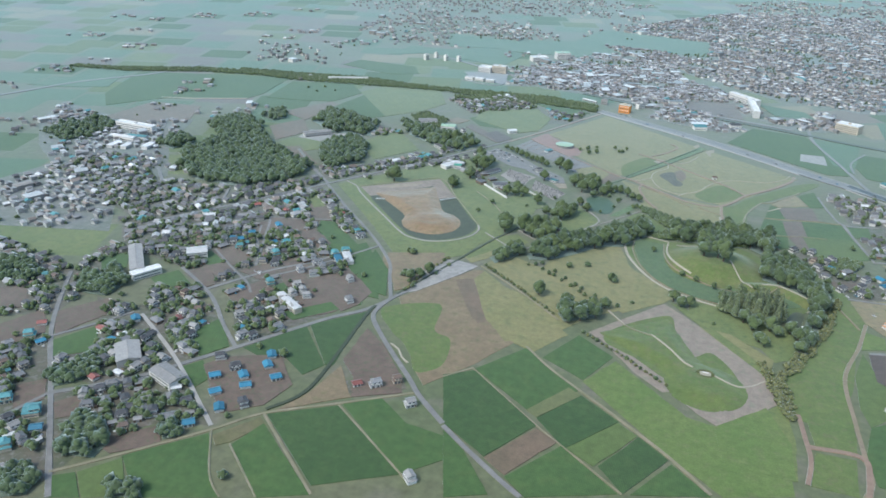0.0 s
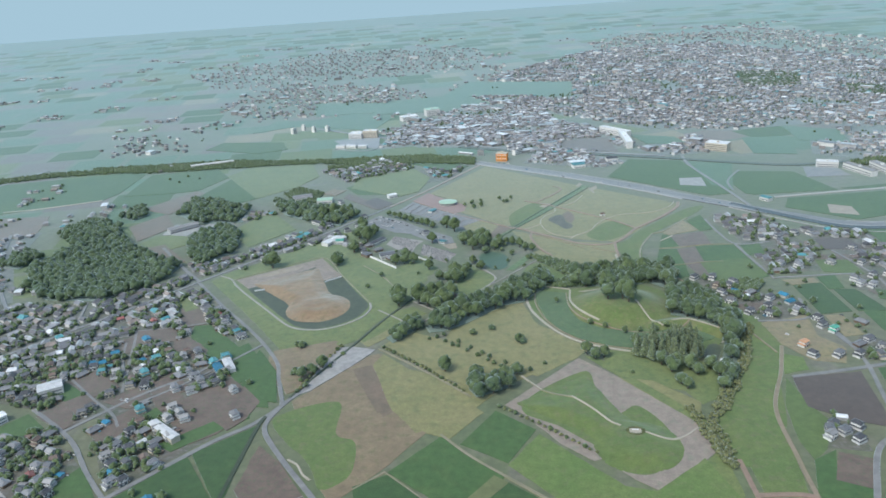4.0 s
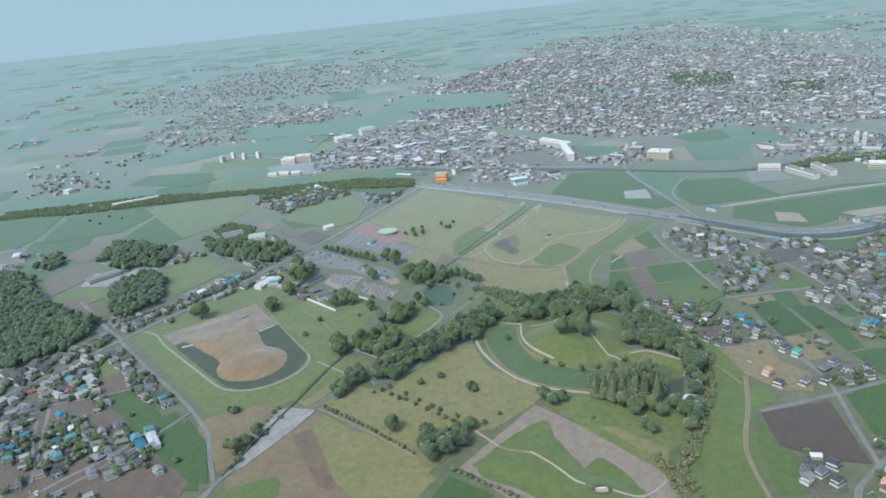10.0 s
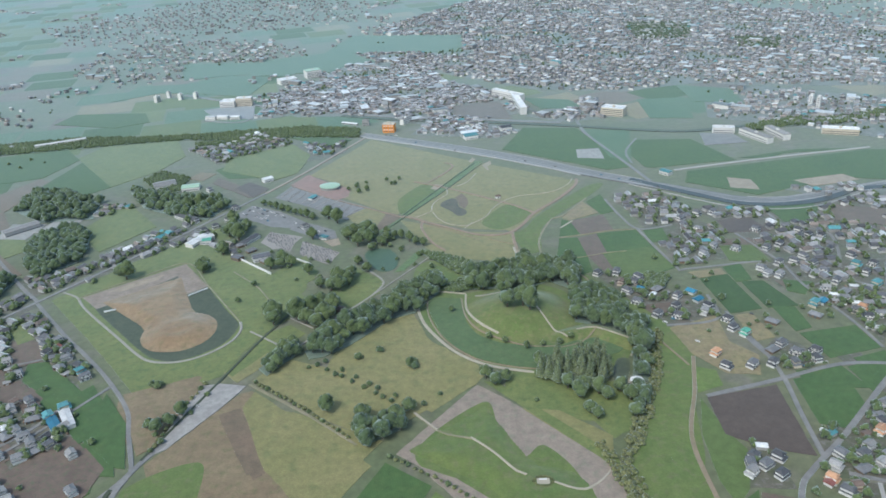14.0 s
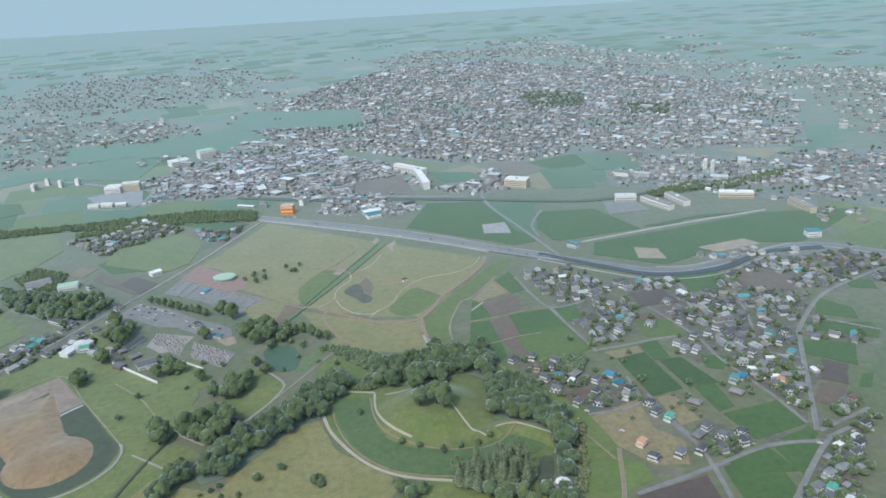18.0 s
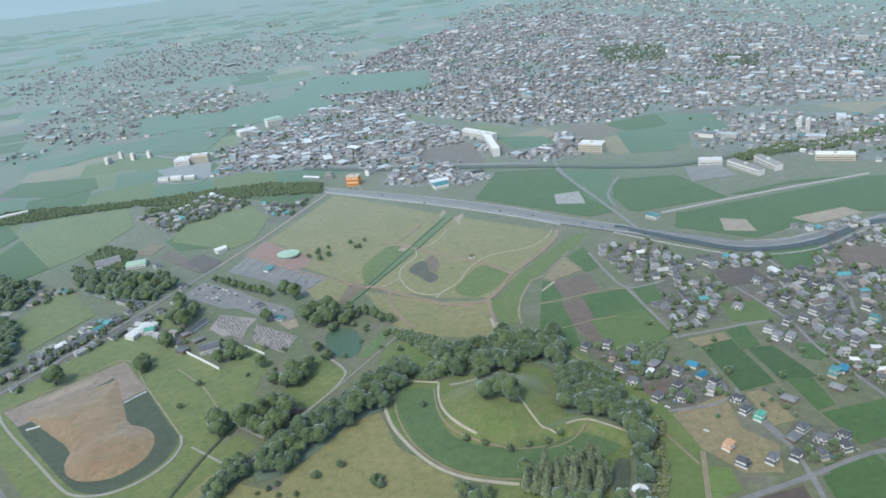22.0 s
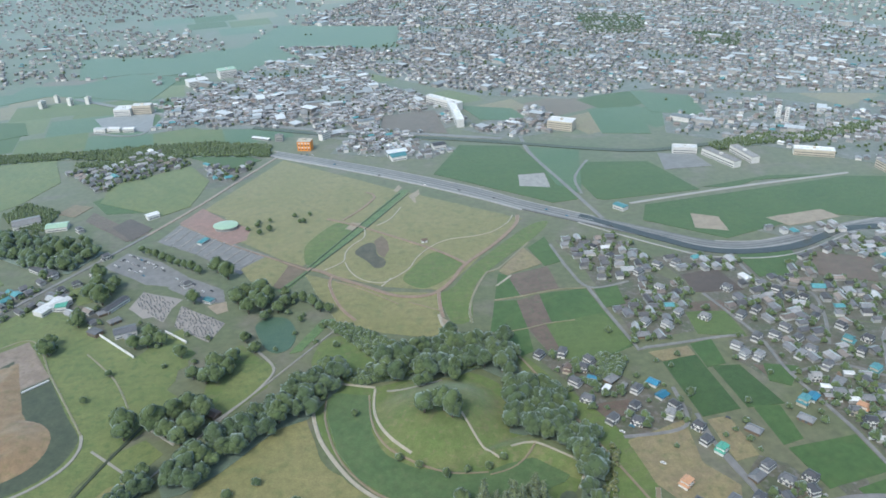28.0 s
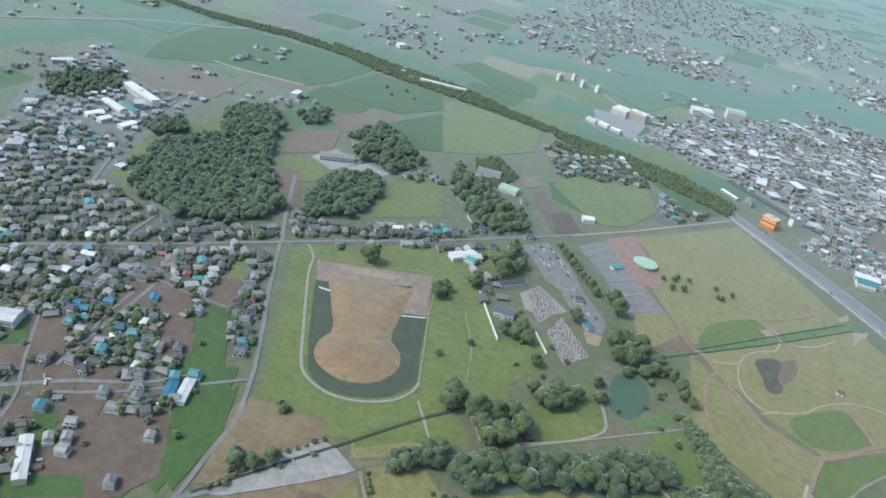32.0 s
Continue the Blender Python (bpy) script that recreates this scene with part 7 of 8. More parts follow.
homes(3, [(160.2, 602.2), (140.6, 649.4), (256.1, 546.5), (263.3, 532.2), (220.3, 515.4), (157.7, 678.1), (187.6, 637.2)])
homes(2, [(170.6, 652.1), (261.2, 584.2), (245.2, 537.7), (304.3, 593.2), (349.6, 634.8)])
homes(11, [(284.3, 426.5), (228.6, 377.6)])
homes(0, [(182.9, 401.2), (201.0, 400.9), (196.8, 383.0), (290.3, 379.0)])
homes(5, [(176.9, 385.8), (236.2, 389.9), (285.3, 384.1), (216.8, 279.5)])
homes(8, [(225.0, 321.5), (237.0, 282.9)])
homes(3, [(239.0, 342.6), (234.1, 365.5), (189.6, 393.3), (225.4, 294.0), (261.9, 329.4)])
homes(9, [(226.3, 375.2), (256.7, 315.1)])
homes(8, [(-432.4, 473.2), (-367.8, 468.5), (-360.5, 481.2), (-398.4, 382.9)])
homes(7, [(-487.4, 463.2), (-467.2, 515.8)])
homes(9, [(-525.3, 562.1), (-483.7, 559.7)])
homes(5, [(-371.5, 389.9), (-359.2, 380.5), (-350.9, 373.3), (-326.7, 421.4), (-439.3, 449.7), (-406.0, 479.7)])
homes(10, [(-431.0, 587.1), (-391.1, 538.6), (-395.4, 556.7), (-387.2, 451.9), (-376.4, 443.4), (-365.9, 435.2)])
homes(3, [(-514.8, 482.1), (-536.9, 513.8), (-518.4, 510.6), (-396.6, 491.7), (-363.5, 525.5)])
homes(3, [(309.0, 699.9), (326.1, 701.7), (343.4, 695.5), (346.7, 678.8), (349.8, 655.6), (339.9, 712.8), (309.3, 736.6), (313.2, 785.0), (279.5, 838.4), (259.8, 835.6), (237.5, 823.9)])
homes(0, [(325.4, 743.7), (358.8, 777.0), (366.1, 764.7), (377.2, 760.4), (372.2, 726.2), (389.3, 711.3), (387.0, 672.1), (401.9, 690.2), (215.5, 858.3), (202.5, 879.8)])
homes(10, [(300.1, 672.9), (287.6, 688.4), (290.0, 676.4), (275.5, 736.3), (253.4, 744.3), (238.0, 725.3), (219.8, 731.8), (248.7, 790.6), (335.0, 671.7)])
village(13, [(-652.0, 460.7), (-525.9, 530.1), (-452.8, 562.3), (-399.8, 557.5), (-360.7, 510.1), (-383.3, 454.0), (-424.4, 404.4), (-449.9, 354.1), (-504.3, 380.8), (-566.3, 392.3), (-611.8, 413.6)])
village(13, [(-735.2, 360.2), (-609.0, 336.2), (-611.8, 413.6), (-574.3, 388.9), (-558.7, 298.9), (-554.0, 257.2), (-596.1, 231.4)])
village(12, [(-541.9, 296.9), (-487.9, 284.8), (-502.3, 371.3), (-389.7, 293.3), (-388.4, 242.5), (-416.1, 198.3), (-432.5, 179.3), (-474.0, 174.7), (-499.9, 196.8), (-470.9, 222.6)])
village(13, [(-551.1, 189.6), (-529.9, 227.5), (-463.0, 154.9), (-473.1, 117.3)])
village(13, [(-463.0, 154.9), (-415.3, 197.4), (-404.4, 235.9), (-319.8, 168.4), (-356.8, 158.8), (-388.0, 120.8), (-389.1, 83.4), (-438.0, 131.5)])
village(13, [(-430.0, 353.1), (-363.4, 473.8), (-306.0, 414.8), (-317.4, 347.6), (-363.9, 273.8)])
village(14, [(-473.1, 117.3), (-458.9, 150.8), (-389.1, 79.1), (-404.2, 53.5)])
village(12, [(-611.3, 454.7), (-534.9, 577.3), (-473.0, 645.5), (-419.5, 591.8), (-361.6, 532.1), (-390.3, 487.3), (-469.3, 388.7)])
village(12, [(-461.8, 385.2), (-387.7, 478.3), (-343.6, 448.7), (-376.1, 396.8), (-337.2, 372.7), (-365.5, 340.4)])
village(13, [(-766.4, 526.8), (-739.2, 595.4), (-640.4, 599.0), (-585.6, 607.8), (-536.9, 646.5), (-504.2, 689.6), (-474.3, 664.1), (-614.2, 456.1)])
village(14, [(-870.4, 575.1), (-845.3, 653.6), (-705.9, 634.7), (-739.2, 595.4), (-775.0, 530.8)])
village(15, [(-504.2, 689.6), (-411.3, 848.9), (-394.0, 827.7), (-491.9, 679.1)])
village(14, [(-469.5, 703.8), (-420.4, 773.2), (-404.1, 829.9), (-383.0, 869.7), (-338.4, 838.2), (-352.1, 789.1), (-388.4, 786.3), (-447.0, 692.0)])
village(14, [(-365.8, 839.6), (-333.6, 814.2), (-303.3, 804.3), (-279.9, 762.4), (-351.6, 798.8)])
village(16, [(-397, 1203), (-345, 1227), (-314, 1190), (-357, 1157), (-401, 1120), (-442, 1150)])
village(18, [(-293, 1145), (-237, 1181), (-209, 1138), (-237, 1108), (-278.2, 1097.4)])
village(14, [(165.3, 905.9), (230.1, 908.8), (239.2, 843.7), (274.4, 799.8), (278.5, 743.7), (259.6, 717.6), (224.6, 710.5), (205.5, 713.4), (192.3, 793.2), (183.8, 844.6)])
village(14, [(262.1, 856.0), (310.6, 870.0), (379.2, 809.3), (386.8, 729.5), (432.3, 712.4), (395.3, 646.9), (359.7, 659.4), (320.4, 658.7), (309.0, 699.9), (291.1, 774.5)])
village(14, [(285.0, 700.7), (312.2, 706.7), (317.3, 652.7), (298.4, 645.5), (280.4, 672.5)])
village(13, [(326.9, 656.4), (391.6, 641.1), (363.7, 579.8), (342.9, 542.4), (340.1, 575.9), (324.4, 623.5)])
village(15, [(137.0, 693.3), (163.2, 677.6), (188.1, 649.6), (225.1, 612.9), (211.8, 588.8), (164.0, 587.6), (153.2, 596.2), (134.6, 654.4), (110.7, 695.2)])
village(14, [(347.8, 821.8), (407.8, 819.2), (473.8, 771.6), (446.0, 707.3), (385.2, 734.5), (389.2, 774.9)])
village(14, [(441.8, 875.0), (520.7, 879.1), (645.6, 877.3), (615.8, 837.3), (499.1, 782.2), (504.5, 836.1), (439.4, 851.6)])
village(15, [(248.8, 513.6), (241.6, 543.6), (255.8, 559.2), (270.7, 549.5), (286.6, 525.2), (251.5, 512.8)])
village(15, [(443.7, 716.9), (496.2, 675.9), (463.7, 659.9), (418.0, 676.4)])
village(14, [(342.8, 522.4), (396.4, 541.3), (341.2, 466.8), (306.2, 476.9)])
village(13, [(229.7, 422.0), (281.4, 449.9), (360.9, 506.1), (247.4, 268.8), (226.3, 267.2), (261.4, 379.5), (235.3, 379.9)])
village(13, [(239.2, 375.0), (257.9, 374.7), (223.7, 272.4), (200.6, 276.0)])
village(12, [(183.8, 414.6), (201.4, 411.5), (202.9, 370.7), (170.4, 373.6)])
village(12, [(389.2, 849.2), (447.2, 885.2), (512.4, 857.1), (488.0, 786.7), (417.7, 793.9)])
village(12, [(-432, 1188), (-387, 1229), (-352, 1184), (-383, 1113), (-416, 1101)])
village(13, [(-452.1, 685.1), (-425.1, 751.1), (-403.7, 765.4), (-437.9, 690.5)])
village(13, [(-530.0, 711.6), (-521.1, 725.7), (-489.3, 697.6), (-498.0, 684.3)])
village(14, [(294.0, 532.5), (318.3, 534.9), (316.3, 516.2), (301.0, 507.1)])
village(13, [(510.3, 821.9), (615.8, 837.3), (582.1, 791.7), (501.0, 770.9)])
village(12, [(-370.8, 229.6), (-361.9, 252.0), (-318.9, 274.5), (-295.6, 234.9), (-299.4, 203.9), (-322.8, 183.3)])
village(13, [(-251.9, 258.9), (-210.2, 282.2), (-200.5, 267.5), (-241.2, 244.9)])
village(13, [(339.8, 804.2), (391.9, 788.8), (385.2, 734.5), (354.0, 715.9), (332.6, 749.8)])
village(13, [(178.7, 900.5), (250.6, 894.5), (250.6, 849.8), (183.8, 844.6)])
village(13, [(380.6, 617.6), (396.4, 618.8), (392.0, 600.8), (370.0, 589.6)])
village(13, [(380.5, 562.8), (398.5, 568.4), (394.3, 552.8), (376.8, 547.6)])
village(11, [(-486.3, 693.1), (-509.4, 721.9), (-478.3, 742.5), (-438.5, 799.0), (-404.4, 852.7), (-379.0, 844.3), (-411.3, 784.6)])
village(11, [(-393.3, 776.2), (-376.8, 816.1), (-362.9, 837.6), (-342.4, 829.4), (-363.4, 779.4), (-377.2, 762.7)])
village(14, [(-482, 1178), (-439, 1208), (-389, 1159), (-425, 1116)])
village(13, [(-406, 1201), (-344, 1231), (-301, 1181), (-346, 1140)])
village(13, [(-318, 1155), (-255, 1221), (-212, 1211), (-248, 1116)])
village(13, [(-530.6, 896.8), (-518.9, 946.5), (-484.8, 936.7), (-497.6, 888.4)])
for ob in PROTOS + SHEDS:
    for o in (*ob.children_recursive, ob):
        bpy.data.objects.remove(o)

# ---- larger buildings ----

rest = new("oval_hall")
rest.location = (-213.8, 976.2, 0.3)
bm = bmesh.new()
bmesh.ops.create_cone(bm, segments=28, radius1=13, radius2=13, depth=4.4, cap_ends=True, matrix=Matrix.Translation((0, 0, 2.0)))
bmesh.ops.scale(bm, vec=(1, 0.85, 1), verts=bm.verts[:])
part("wall", bm, "plaster_grey", rest)
bm = bmesh.new()
bmesh.ops.create_cone(bm, segments=28, radius1=14.8, radius2=12.6, depth=0.8, cap_ends=True, matrix=Matrix.Translation((0, 0, 4.6)))
bmesh.ops.create_cone(bm, segments=28, radius1=12.5, radius2=5, depth=0.7, cap_ends=True, matrix=Matrix.Translation((0, 0, 5.3)))
bmesh.ops.scale(bm, vec=(1, 0.85, 1), verts=bm.verts[:])
part("roof", bm, "hall_roof_green", rest, "shallow pale green roof")
tagged(rest, "round hall with a shallow pale green roof on a red plaza", "hall")

shop = new("orange_building")
shop.matrix_basis = Matrix.Translation((-152.5, 1237.5, 0)) @ Matrix.Rotation(-0.15, 4, "Z")
part("wall", boxed((-10, 10, -7, 7, -0.4, 14)), "orange_paint", shop, "orange walls")
part("roof", boxed((-10.3, 10.3, -7.3, 7.3, 14, 14.8), (-4, 2, -2, 3, 14.8, 17)), "plaster_cream", shop)
for f in range(4):
    for x in (-7, -2.5, 2.5, 7):
        part("window", boxed((x - 1.3, x + 1.3, -7.08, -6.98, 1.2 + 3.2 * f, 2.9 + 3.2 * f)), "white_paint" if f % 2 else "window_glass", shop)
tagged(shop, "bright orange four-storey shop building beside the trunk road", "building")

kiosk = new("pavilion")
kiosk.location = (119.4, 496.2, 0.3)
bm = bmesh.new()
bmesh.ops.create_cone(bm, segments=8, radius1=6.0, radius2=1.0, depth=1.6, cap_ends=True, matrix=Matrix.Translation((0, 0, 4.2)))
part("roof", bm, "white_paint", kiosk, "octagonal white roof")
bm = bmesh.new()
bmesh.ops.create_cone(bm, segments=8, radius1=0.7, radius2=0.5, depth=0.8, cap_ends=True, matrix=Matrix.Translation((0, 0, 5.2)))
part("finial", bm, "concrete", kiosk)
for k in range(8):
    a = k * math.pi / 4
    part("post", boxed((5 * math.cos(a) - 0.15, 5 * math.cos(a) + 0.15, 5 * math.sin(a) - 0.15, 5 * math.sin(a) + 0.15, -0.2, 3.5)), "wood_wall", kiosk)
bm = bmesh.new()
bmesh.ops.create_cone(bm, segments=20, radius1=7.5, radius2=7.5, depth=0.4, cap_ends=True, matrix=Matrix.Translation((0, 0, 0)))
part("floor_slab", bm, "pale_path", kiosk)
tagged(kiosk, "octagonal pavilion with a white roof among trees", "pavilion")

stage = new("viewing_terrace")
stage.location = (31.2, 380, lift(31.2, 380))
bm = bmesh.new()
for k in range(14):
    a = k * math.tau / 14
    box(bm, 6.5 * math.cos(a) - 1.4, 6.5 * math.cos(a) + 1.4, 5 * math.sin(a) - 0.5, 5 * math.sin(a) + 0.5, -1.0, 0.8)
part("ring_hedge", bm, "foliage_olive", stage, "low brown clipped hedge ring")
part("floor_slab", boxed((-4.5, 4.5, -3, 3, -1.0, 0.25)), "pale_path", stage)
part("bench", boxed((-2.6, 2.6, 1.2, 1.9, 0.25, 0.8)), "white_paint", stage, "long white bench")
tagged(stage, "paved viewing terrace with white bench and hedge ring", "terrace")

hut = new("hut")
hut.matrix_basis = Matrix.Translation((20.6, 916.2, 0.3)) @ Matrix.Rotation(0.3, 4, "Z")
part("wall", boxed((-3, 3, -2.2, 2.2, -0.4, 2.8)), "white_paint", hut)
part("roof", roof_mesh(6, 4.4, 2.8, 1.4, 0.6, 0.4), "tile_brown", hut)
part("door", boxed((-0.6, 0.6, -2.27, -2.18, 0, 2.1)), "window_glass", hut)
tagged(hut, "small white rest hut with a brown roof on the lawn", "hut")


def wall_run(a, b, high, words, name="boundary_wall"):
    """A long white wall with a coping, built bay by bay."""
    root = new(name)
    long = math.dist(a, b)
    root.matrix_basis = Matrix.Translation((*a, 0)) @ Matrix.Rotation(math.atan2(b[1] - a[1], b[0] - a[0]), 4, "Z")
    bays = max(1, int(long / 5))
    for k in range(bays):
        part("panel", boxed((k * long / bays + 0.03, (k + 1) * long / bays - 0.03, -0.25, 0.25, -0.3, high)), "white_paint", root)
    part("coping", boxed((0, long, -0.55, 0.55, high, high + 0.2)), "white_paint", root)
    return tagged(root, words, "wall")


wall_run((-297.5, 767.5), (-238.8, 716.2), 2.6, "long white plastered wall round the temple garden")
wall_run((-222.5, 756.2), (-197.5, 736.2), 2.2, "short white plastered wall beside the graveyard")
wall_run((-318, 672.6), (-301.6, 688.2), 1.5, "white concrete weir across the moat", "weir")
wall_run((-397.5, 643.8), (-386.2, 648.1), 1.5, "short white concrete weir across the moat", "weir")

# ---- graveyard ----
stone_bm = boxed((-0.7, 0.7, -0.7, 0.7, 0, 0.5), (-0.5, 0.5, -0.5, 0.5, 0.5, 0.9), (-0.3, 0.3, -0.3, 0.3, 0.9, 2.0))
STONE = bpy.data.meshes.new("gravestone")
stone_bm.to_mesh(STONE)
stone_bm.free()
STONE.materials.append(MATS["tile_silver"])
GRAVES = [[(-267.3, 833.6), (-227.5, 808.6), (-229.9, 773.2), (-266.7, 806.8)], [(-220.3, 802.4), (-169.4, 767.4), (-177.9, 736.3), (-216.8, 765.5)]]
rng = random.Random(3)
for lot in GRAVES:
    for x, y in fill(lot, 3.4, rng):
        if rng.random() < 0.9:
            g = new("gravestone", STONE)
            g.matrix_basis = Matrix.Translation((x, y, 0.1)) @ Matrix.Rotation(0.75 + rng.uniform(-0.1, 0.1), 4, "Z") @ Matrix.Scale(rng.uniform(0.7, 1.05), 4)
            tagged(g, "grey stepped gravestone on pale gravel", "gravestone", "gravestones")

# ---- bays of the large car park ----
bays = new("bay_markings")
A, B, C, D = [(-283.8, 950.7), (-173.6, 864.0), (-152.3, 898.8), (-271.9, 988.9)]
for k in range(10):
    t = (k + 0.5) / 10
    (px, py), (qx, qy) = ((A[i] + (B[i] - A[i]) * t for i in (0, 1)), (D[i] + (C[i] - D[i]) * t for i in (0, 1)))
    long, turn = math.hypot(qx - px, qy - py), math.atan2(qy - py, qx - px)
    bm = boxed((2, long - 2, -0.35, 0.35, -0.2, 0.06), *[(s, s + 0.3, -2.4, 2.4, -0.2, 0.05) for s in np.arange(3, long - 3, 2.6)])
    bmesh.ops.transform(bm, matrix=Matrix.Translation((px, py, LAYER[0] + 0.02)) @ Matrix.Rotation(turn, 4, "Z"), verts=bm.verts[:])
    part("marking", bm, "pale_kerb", bays)
tagged(bays, "white painted bay lines on the asphalt car park", "markings", kind="structure")

# ---- cars ----


def car(paint):
    root = new("car")
    bm = boxed((-2.1, 2.1, -0.82, 0.82, 0.35, 0.9))
    bmesh.ops.bevel(bm, geom=bm.edges[:], offset=0.12, segments=1, affect="EDGES")
    part("body", bm, paint, root)
    bm = boxed((-1.5, 1.0, -0.72, 0.72, 0.88, 1.42))
    for v in bm.verts:
        if v.co.z > 1.2:
            v.co.x *= 0.75
            v.co.y *= 0.85
    part("cabin", bm, "window_glass", root, "dark glazed cabin")
    part("roof", boxed((-1.05, 0.68, -0.58, 0.58, 1.42, 1.47)), paint, root)
    for x in (-1.3, 1.3):
        for y in (-0.8, 0.8):
            bm = bmesh.new()
            bmesh.ops.create_cone(bm, segments=10, radius1=0.32, radius2=0.32, depth=0.22, cap_ends=True, matrix=Matrix.Translation((x, y, 0.32)) @ Matrix.Rotation(math.pi / 2, 4, "X"))
            part("wheel", bm, "tile_dark", root)
    return tagged(root, "parked " + {"white_paint": "white", "plaster_grey": "silver-grey", "tile_dark": "dark", "sheet_blue": "blue"}[paint] + " compact car on asphalt", "car", "parked cars")


CARS = [car(c) for c in ("white_paint", "plaster_grey", "tile_dark", "white_paint", "sheet_blue")]


def park_cars(spots):
    for k, (x, y) in enumerate(spots):
        copy_thing(CARS[(k * 3 + int(x)) % 5], Matrix.Translation((x, y, 1.0 if not clear_of(x, y, 0.5, False) else 0.35)) @ Matrix.Rotation(-0.62 + (1.57 if k % 5 == 4 else 0), 4, "Z"))


park_cars([(-307.0, 915.3), (-301.6, 911.5), (-296.0, 906.8), (-290.7, 903.1), (-285.4, 899.4), (-280.2, 895.8), (-275.0, 892.2), (-269.8, 888.6), (-261.9, 882.2), (-310.8, 904.8), (-305.5, 901.1), (-297.5, 895.7), (-289.7, 890.2), (-281.7, 883.9), (-311.1, 889.9), (-295.7, 880.2), (-288.0, 874.9), (-277.5, 867.1), (-239.3, 856.4), (-231.6, 849.6), (-224.6, 845.5), (-204.8, 816.3), (-198.0, 811.6), (-232.1, 841.5)])
park_cars([(-260.8, 471.3), (-247.0, 480.2), (-353.2, 353.4), (-428.3, 401.0), (-422.9, 400.6), (-420.6, 397.6), (-513.7, 425.1), (-510.5, 427.4)])
park_cars([(-426.3, 354.7), (-425.2, 357.9), (-423.0, 359.8), (-420.2, 352.6), (-542.8, 396.8), (-540.1, 400.2), (-412.9, 192.1), (-409.1, 192.4), (-409.5, 185.6), (-162.0, 173.6), (-492.4, 143.0), (-491.8, 145.6)])
park_cars([(247.7, 599.8), (261.6, 514.3), (164.7, 590.0), (334.9, 510.6), (350.2, 567.0), (252.5, 514.8), (185.5, 555.7), (173.3, 595.4)])
park_cars([(-38, 1118), (22.6, 1078.9), (66.8, 1055.6), (108.6, 1025.7), (-103, 1166), (189.2, 965.1), (234.7, 933.5), (168.1, 985.0), (-71, 1206), (-59, 1195), (-50, 1196), (-156, 1215), (-147, 1211), (-139, 1210)])
park_cars([(-315.8, 892.8), (-312.2, 901.7), (-295.3, 893.4), (-283.0, 892.4), (-269.9, 884.7), (-258.0, 876.1), (-296.8, 883.5), (-283.2, 876.4), (-263.7, 932.5), (-229.8, 842.0), (-205.1, 827.9), (-196.2, 828.3)])
for ob in CARS:
    for o in (*ob.children_recursive, ob):
        bpy.data.objects.remove(o)

# ---- distant town ----
FAR_TREES = []
PLAIN = {k: ([], []) for k in ("paddy_far", "paddy_green", "meadow_green", "plot_brown", "plot_dry", "lawn_green", "field_brown")}


def plain_fields():
    """Parcels of farmland between the villages, in rows that follow the lie of the land, with hamlets in some."""
    rng = random.Random(11)
    for i in range(-46, 47):
        for j in range(-8, 50):
            turn = 0.35 + 0.25 * noise.noise(Vector((i * 0.07, j * 0.07, 4)))
            w, d = 112, 90
            x, y = i * w + 18 * (j % 3), j * d + 20 * noise.noise(Vector((i * 0.3, j * 0.3, 0)))
            x, y = x * math.cos(turn * 0.3) - y * math.sin(turn * 0.3), x * math.sin(turn * 0.3) + y * math.cos(turn * 0.3)
            if math.hypot(x, y) > 5000 or (abs(x) < 650 and y < 1250) or any(inside(x, y, q) for q in TOWNS):
                continue
            if rng.random() < 0.18 and math.hypot(x, y) < 3600:
                for _ in range(rng.randint(3, 11)):
                    hx, hy = x + rng.uniform(-40, 40), y + rng.uniform(-32, 32)
                    if not crowd(hx, hy, 10):
                        # Roof choice leans pale so that far hamlets look hazed.
                        far_house(hx, hy, turn + rng.choice((0, 1.57)), rng.uniform(7, 14), rng.uniform(6, 9), rng.uniform(3, 5), 1.6, rng.choices(FAR_ROOFS[:4], (4, 2, 0.6, 2))[0])
                    # Dark trees left out beyond 1700 m, where haze would pale them.
                    if math.hypot(hx, hy) < 1700:
                        FAR_TREES.append((hx + 9, hy + 6, rng.uniform(2, 5)))
            key = rng.choices(list(PLAIN), (6, 4, 3, 1.6, 1.2, 2, 1.4))[0]
            v, f = PLAIN[key]
            k, c, s = len(v), math.cos(turn), math.sin(turn)
            ww, dd = w * rng.uniform(0.44, 0.49), d * rng.uniform(0.44, 0.49)
            v += [(x + px * c - py * s, y + px * s + py * c, 0.012 + 0.003 * ((i * 5 + j * 3) % 13)) for px, py in ((-ww, -dd), (ww, -dd), (ww, dd), (-ww, dd))]
            f.append((k, k + 1, k + 2, k + 3))


TOWNS = []
far_town(16, [(-419, 1339), (-423, 1533), (-306, 1690), (-196, 1748), (-156, 1438), (-210, 1336), (-322, 1377)])
far_town(16, [(-154, 1298), (-183, 1747), (-48, 1578), (45, 1480), (103, 1333), (-41, 1244)])
far_town(18, [(-315, 1750), (-264, 2296), (8, 2763), (426, 2898), (729, 2488), (962, 2174), (1065, 1856), (821, 1383), (550, 1429), (430, 1474), (275, 1432), (113, 1479), (-49, 1630), (-199, 1779)])
far_town(20, [(429, 1430), (550, 1429), (762, 1270), (652.8, 1059.1), (544, 1143), (388, 1240)])
far_town(24, [(-798, 1641), (-1013, 1825), (-1013, 2313), (-613, 2208), (-376, 1953), (-487, 1752), (-641, 1695)])
far_town(30, [(-1476, 2543), (-1104, 3109), (-432, 3087), (-275, 2400), (-671, 2305), (-1098, 2128)])
far_town(15, [(80, 1296), (217, 1411), (258, 1276), (155, 1242)])
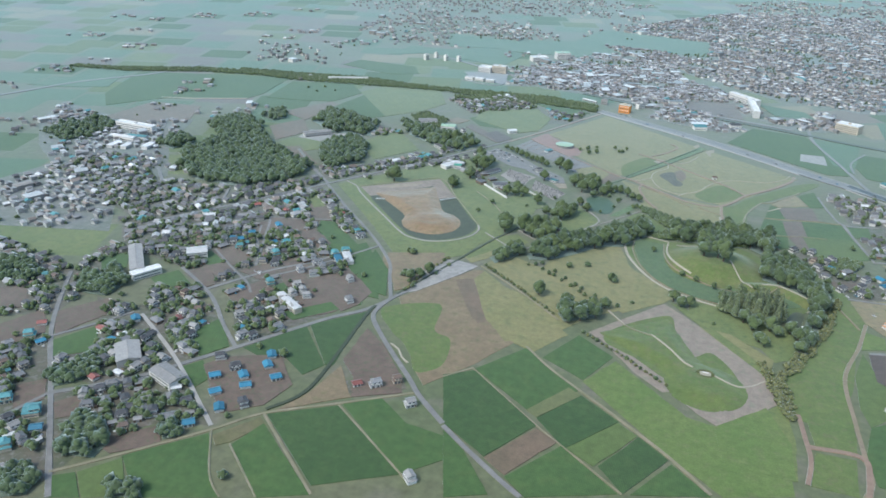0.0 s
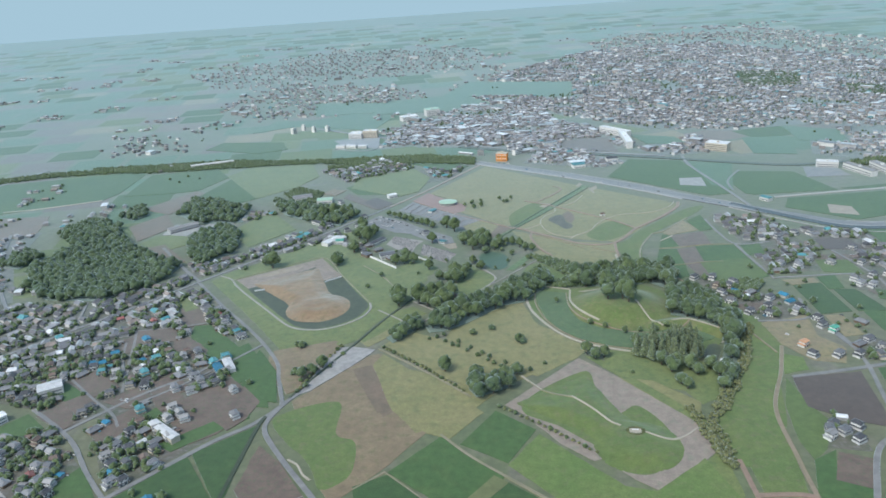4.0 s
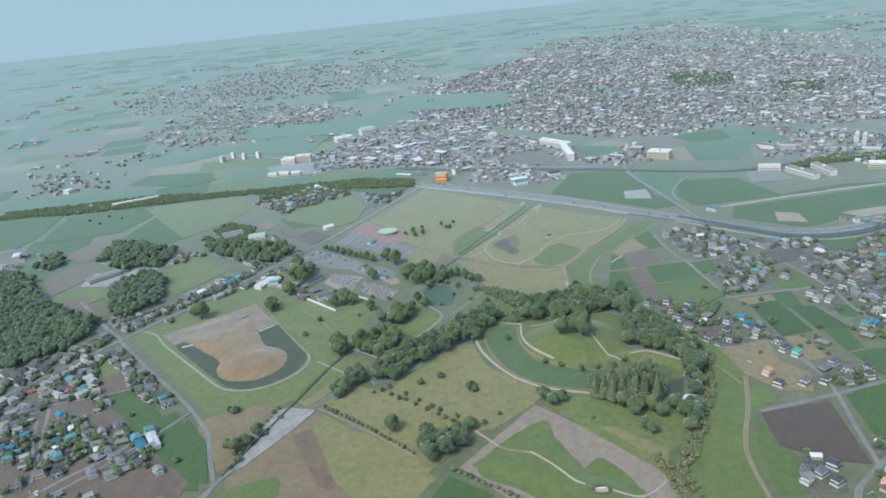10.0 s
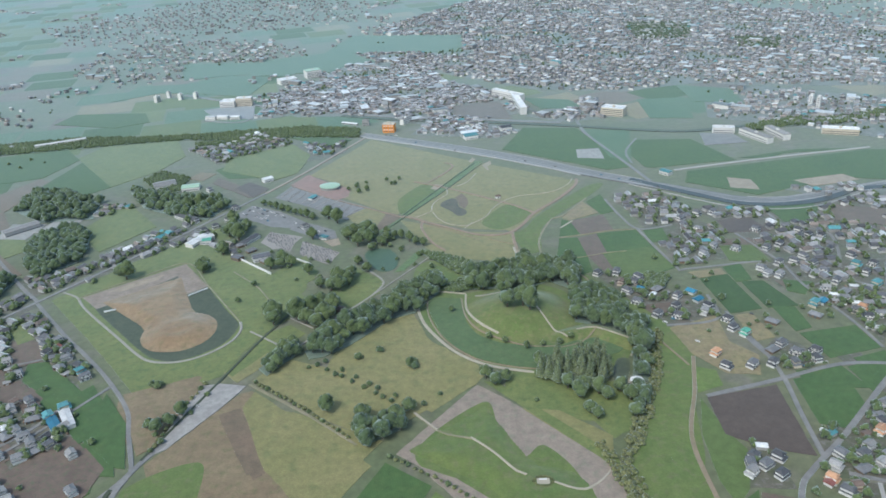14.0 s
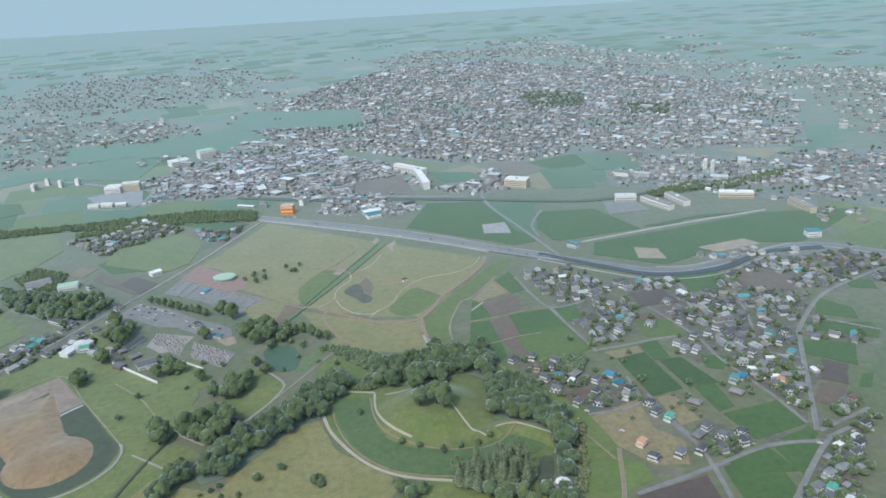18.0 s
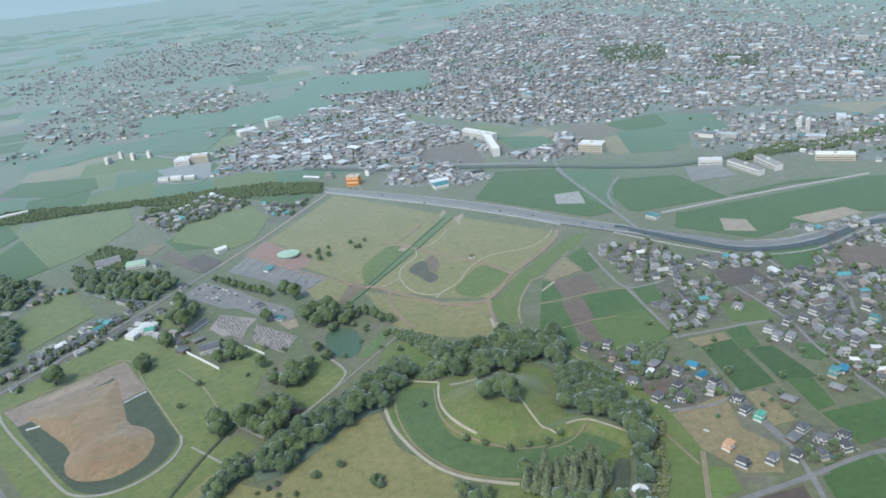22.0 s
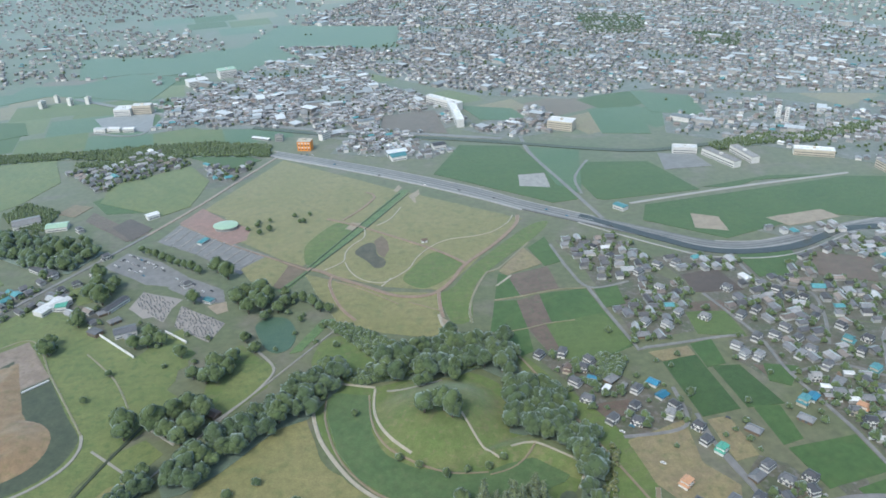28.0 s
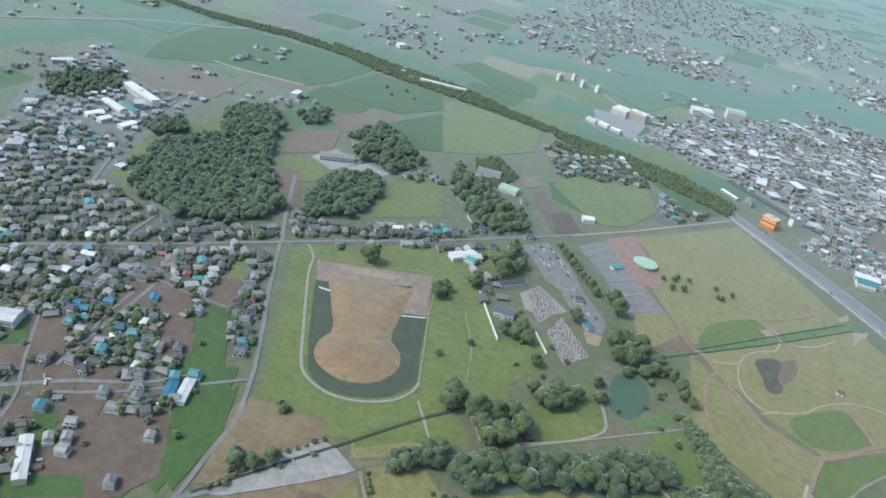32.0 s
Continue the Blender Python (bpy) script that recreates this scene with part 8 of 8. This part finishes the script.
far_town(24, [(-1141, 1554), (-934, 1530), (-848, 1359), (-1040, 1281)])
far_town(22, [(-1128, 695), (-1105, 827), (-981.8, 803.1), (-938.5, 704.8), (-931.5, 650.5), (-973.1, 622.9)])
far_town(26, [(-1372, 809), (-1349, 930), (-1256, 906), (-1236, 804), (-1213, 734)])
far_town(22, [(-910.8, 850.3), (-899.4, 922.4), (-756.6, 1009.4), (-739.6, 904.5), (-809.9, 854.3)])
far_town(24, [(-743, 1867), (-638, 2093), (-504, 2054), (-482, 1728), (-587, 1768)])
far_town(18, [(-429, 1437), (-403, 1655), (-237, 1595), (-47, 1480), (-22, 1354), (-98, 1315), (-218, 1342), (-335, 1352)])
far_town(18, [(-405, 1699), (-288, 1763), (-104, 1773), (-47, 1480), (-237, 1595)])
far_town(22, [(-237, 1741), (-130, 1910), (-104, 1773), (-193, 1678)])
far_town(26, [(-394, 2054), (-263, 2598), (-154, 2036), (-252, 1793)])
far_town(26, [(-1028, 1606), (-898, 1650), (-802, 1461), (-851, 1389)])
far_town(15, [(-434, 1172), (-392, 1277), (-322, 1214), (-369, 1183), (-435, 1143)])
far_town(14, [(-91, 1292), (-1, 1276), (75, 1213), (29, 1172), (-114, 1213)])
far_town(20, [(387.9, 910.9), (495.8, 917.2), (609.1, 894.0), (520.7, 879.1), (439.2, 869.9)])
far_town(22, [(-920, 1287), (-785, 1237), (-629, 1121), (-679.7, 1063.1), (-798.3, 1071.9)])
far_town(20, [(739, 1354), (982, 1331), (744.3, 1010.3), (684.2, 1069.1), (644, 1182)])
far_town(19, [(-780, 385), (-640, 425), (-700, 508), (-680, 521), (-749, 619), (-875, 596), (-900, 480)])
far_town(20, [(-1117, 855), (-1013, 825), (-945, 814), (-922, 886), (-835, 854), (-788, 728), (-696, 604), (-760, 564), (-832, 550), (-960, 640), (-1060, 740)])
far_town(22, [(900, 1290), (1065, 1856), (962, 2174), (1300, 2300), (1750, 1900), (1600, 1350), (1200, 1150)])
far_town(26, [(426, 2898), (8, 2763), (100, 3300), (800, 3200), (1300, 2300), (962, 2174), (729, 2488)])
plain_fields()
for key, (v, f) in PLAIN.items():
    tagged(mesh_object("field", v, f, key), "distant " + LABELS[key] + " parcels", "field", kind="structure")
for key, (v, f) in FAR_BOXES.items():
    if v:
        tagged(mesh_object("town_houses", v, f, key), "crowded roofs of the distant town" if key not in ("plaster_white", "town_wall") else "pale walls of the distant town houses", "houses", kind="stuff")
if FAR_TREES:
    forest("town_trees", FAR_TREES, "foliage", "scattered garden trees among the distant houses", DOT_CROWNS)
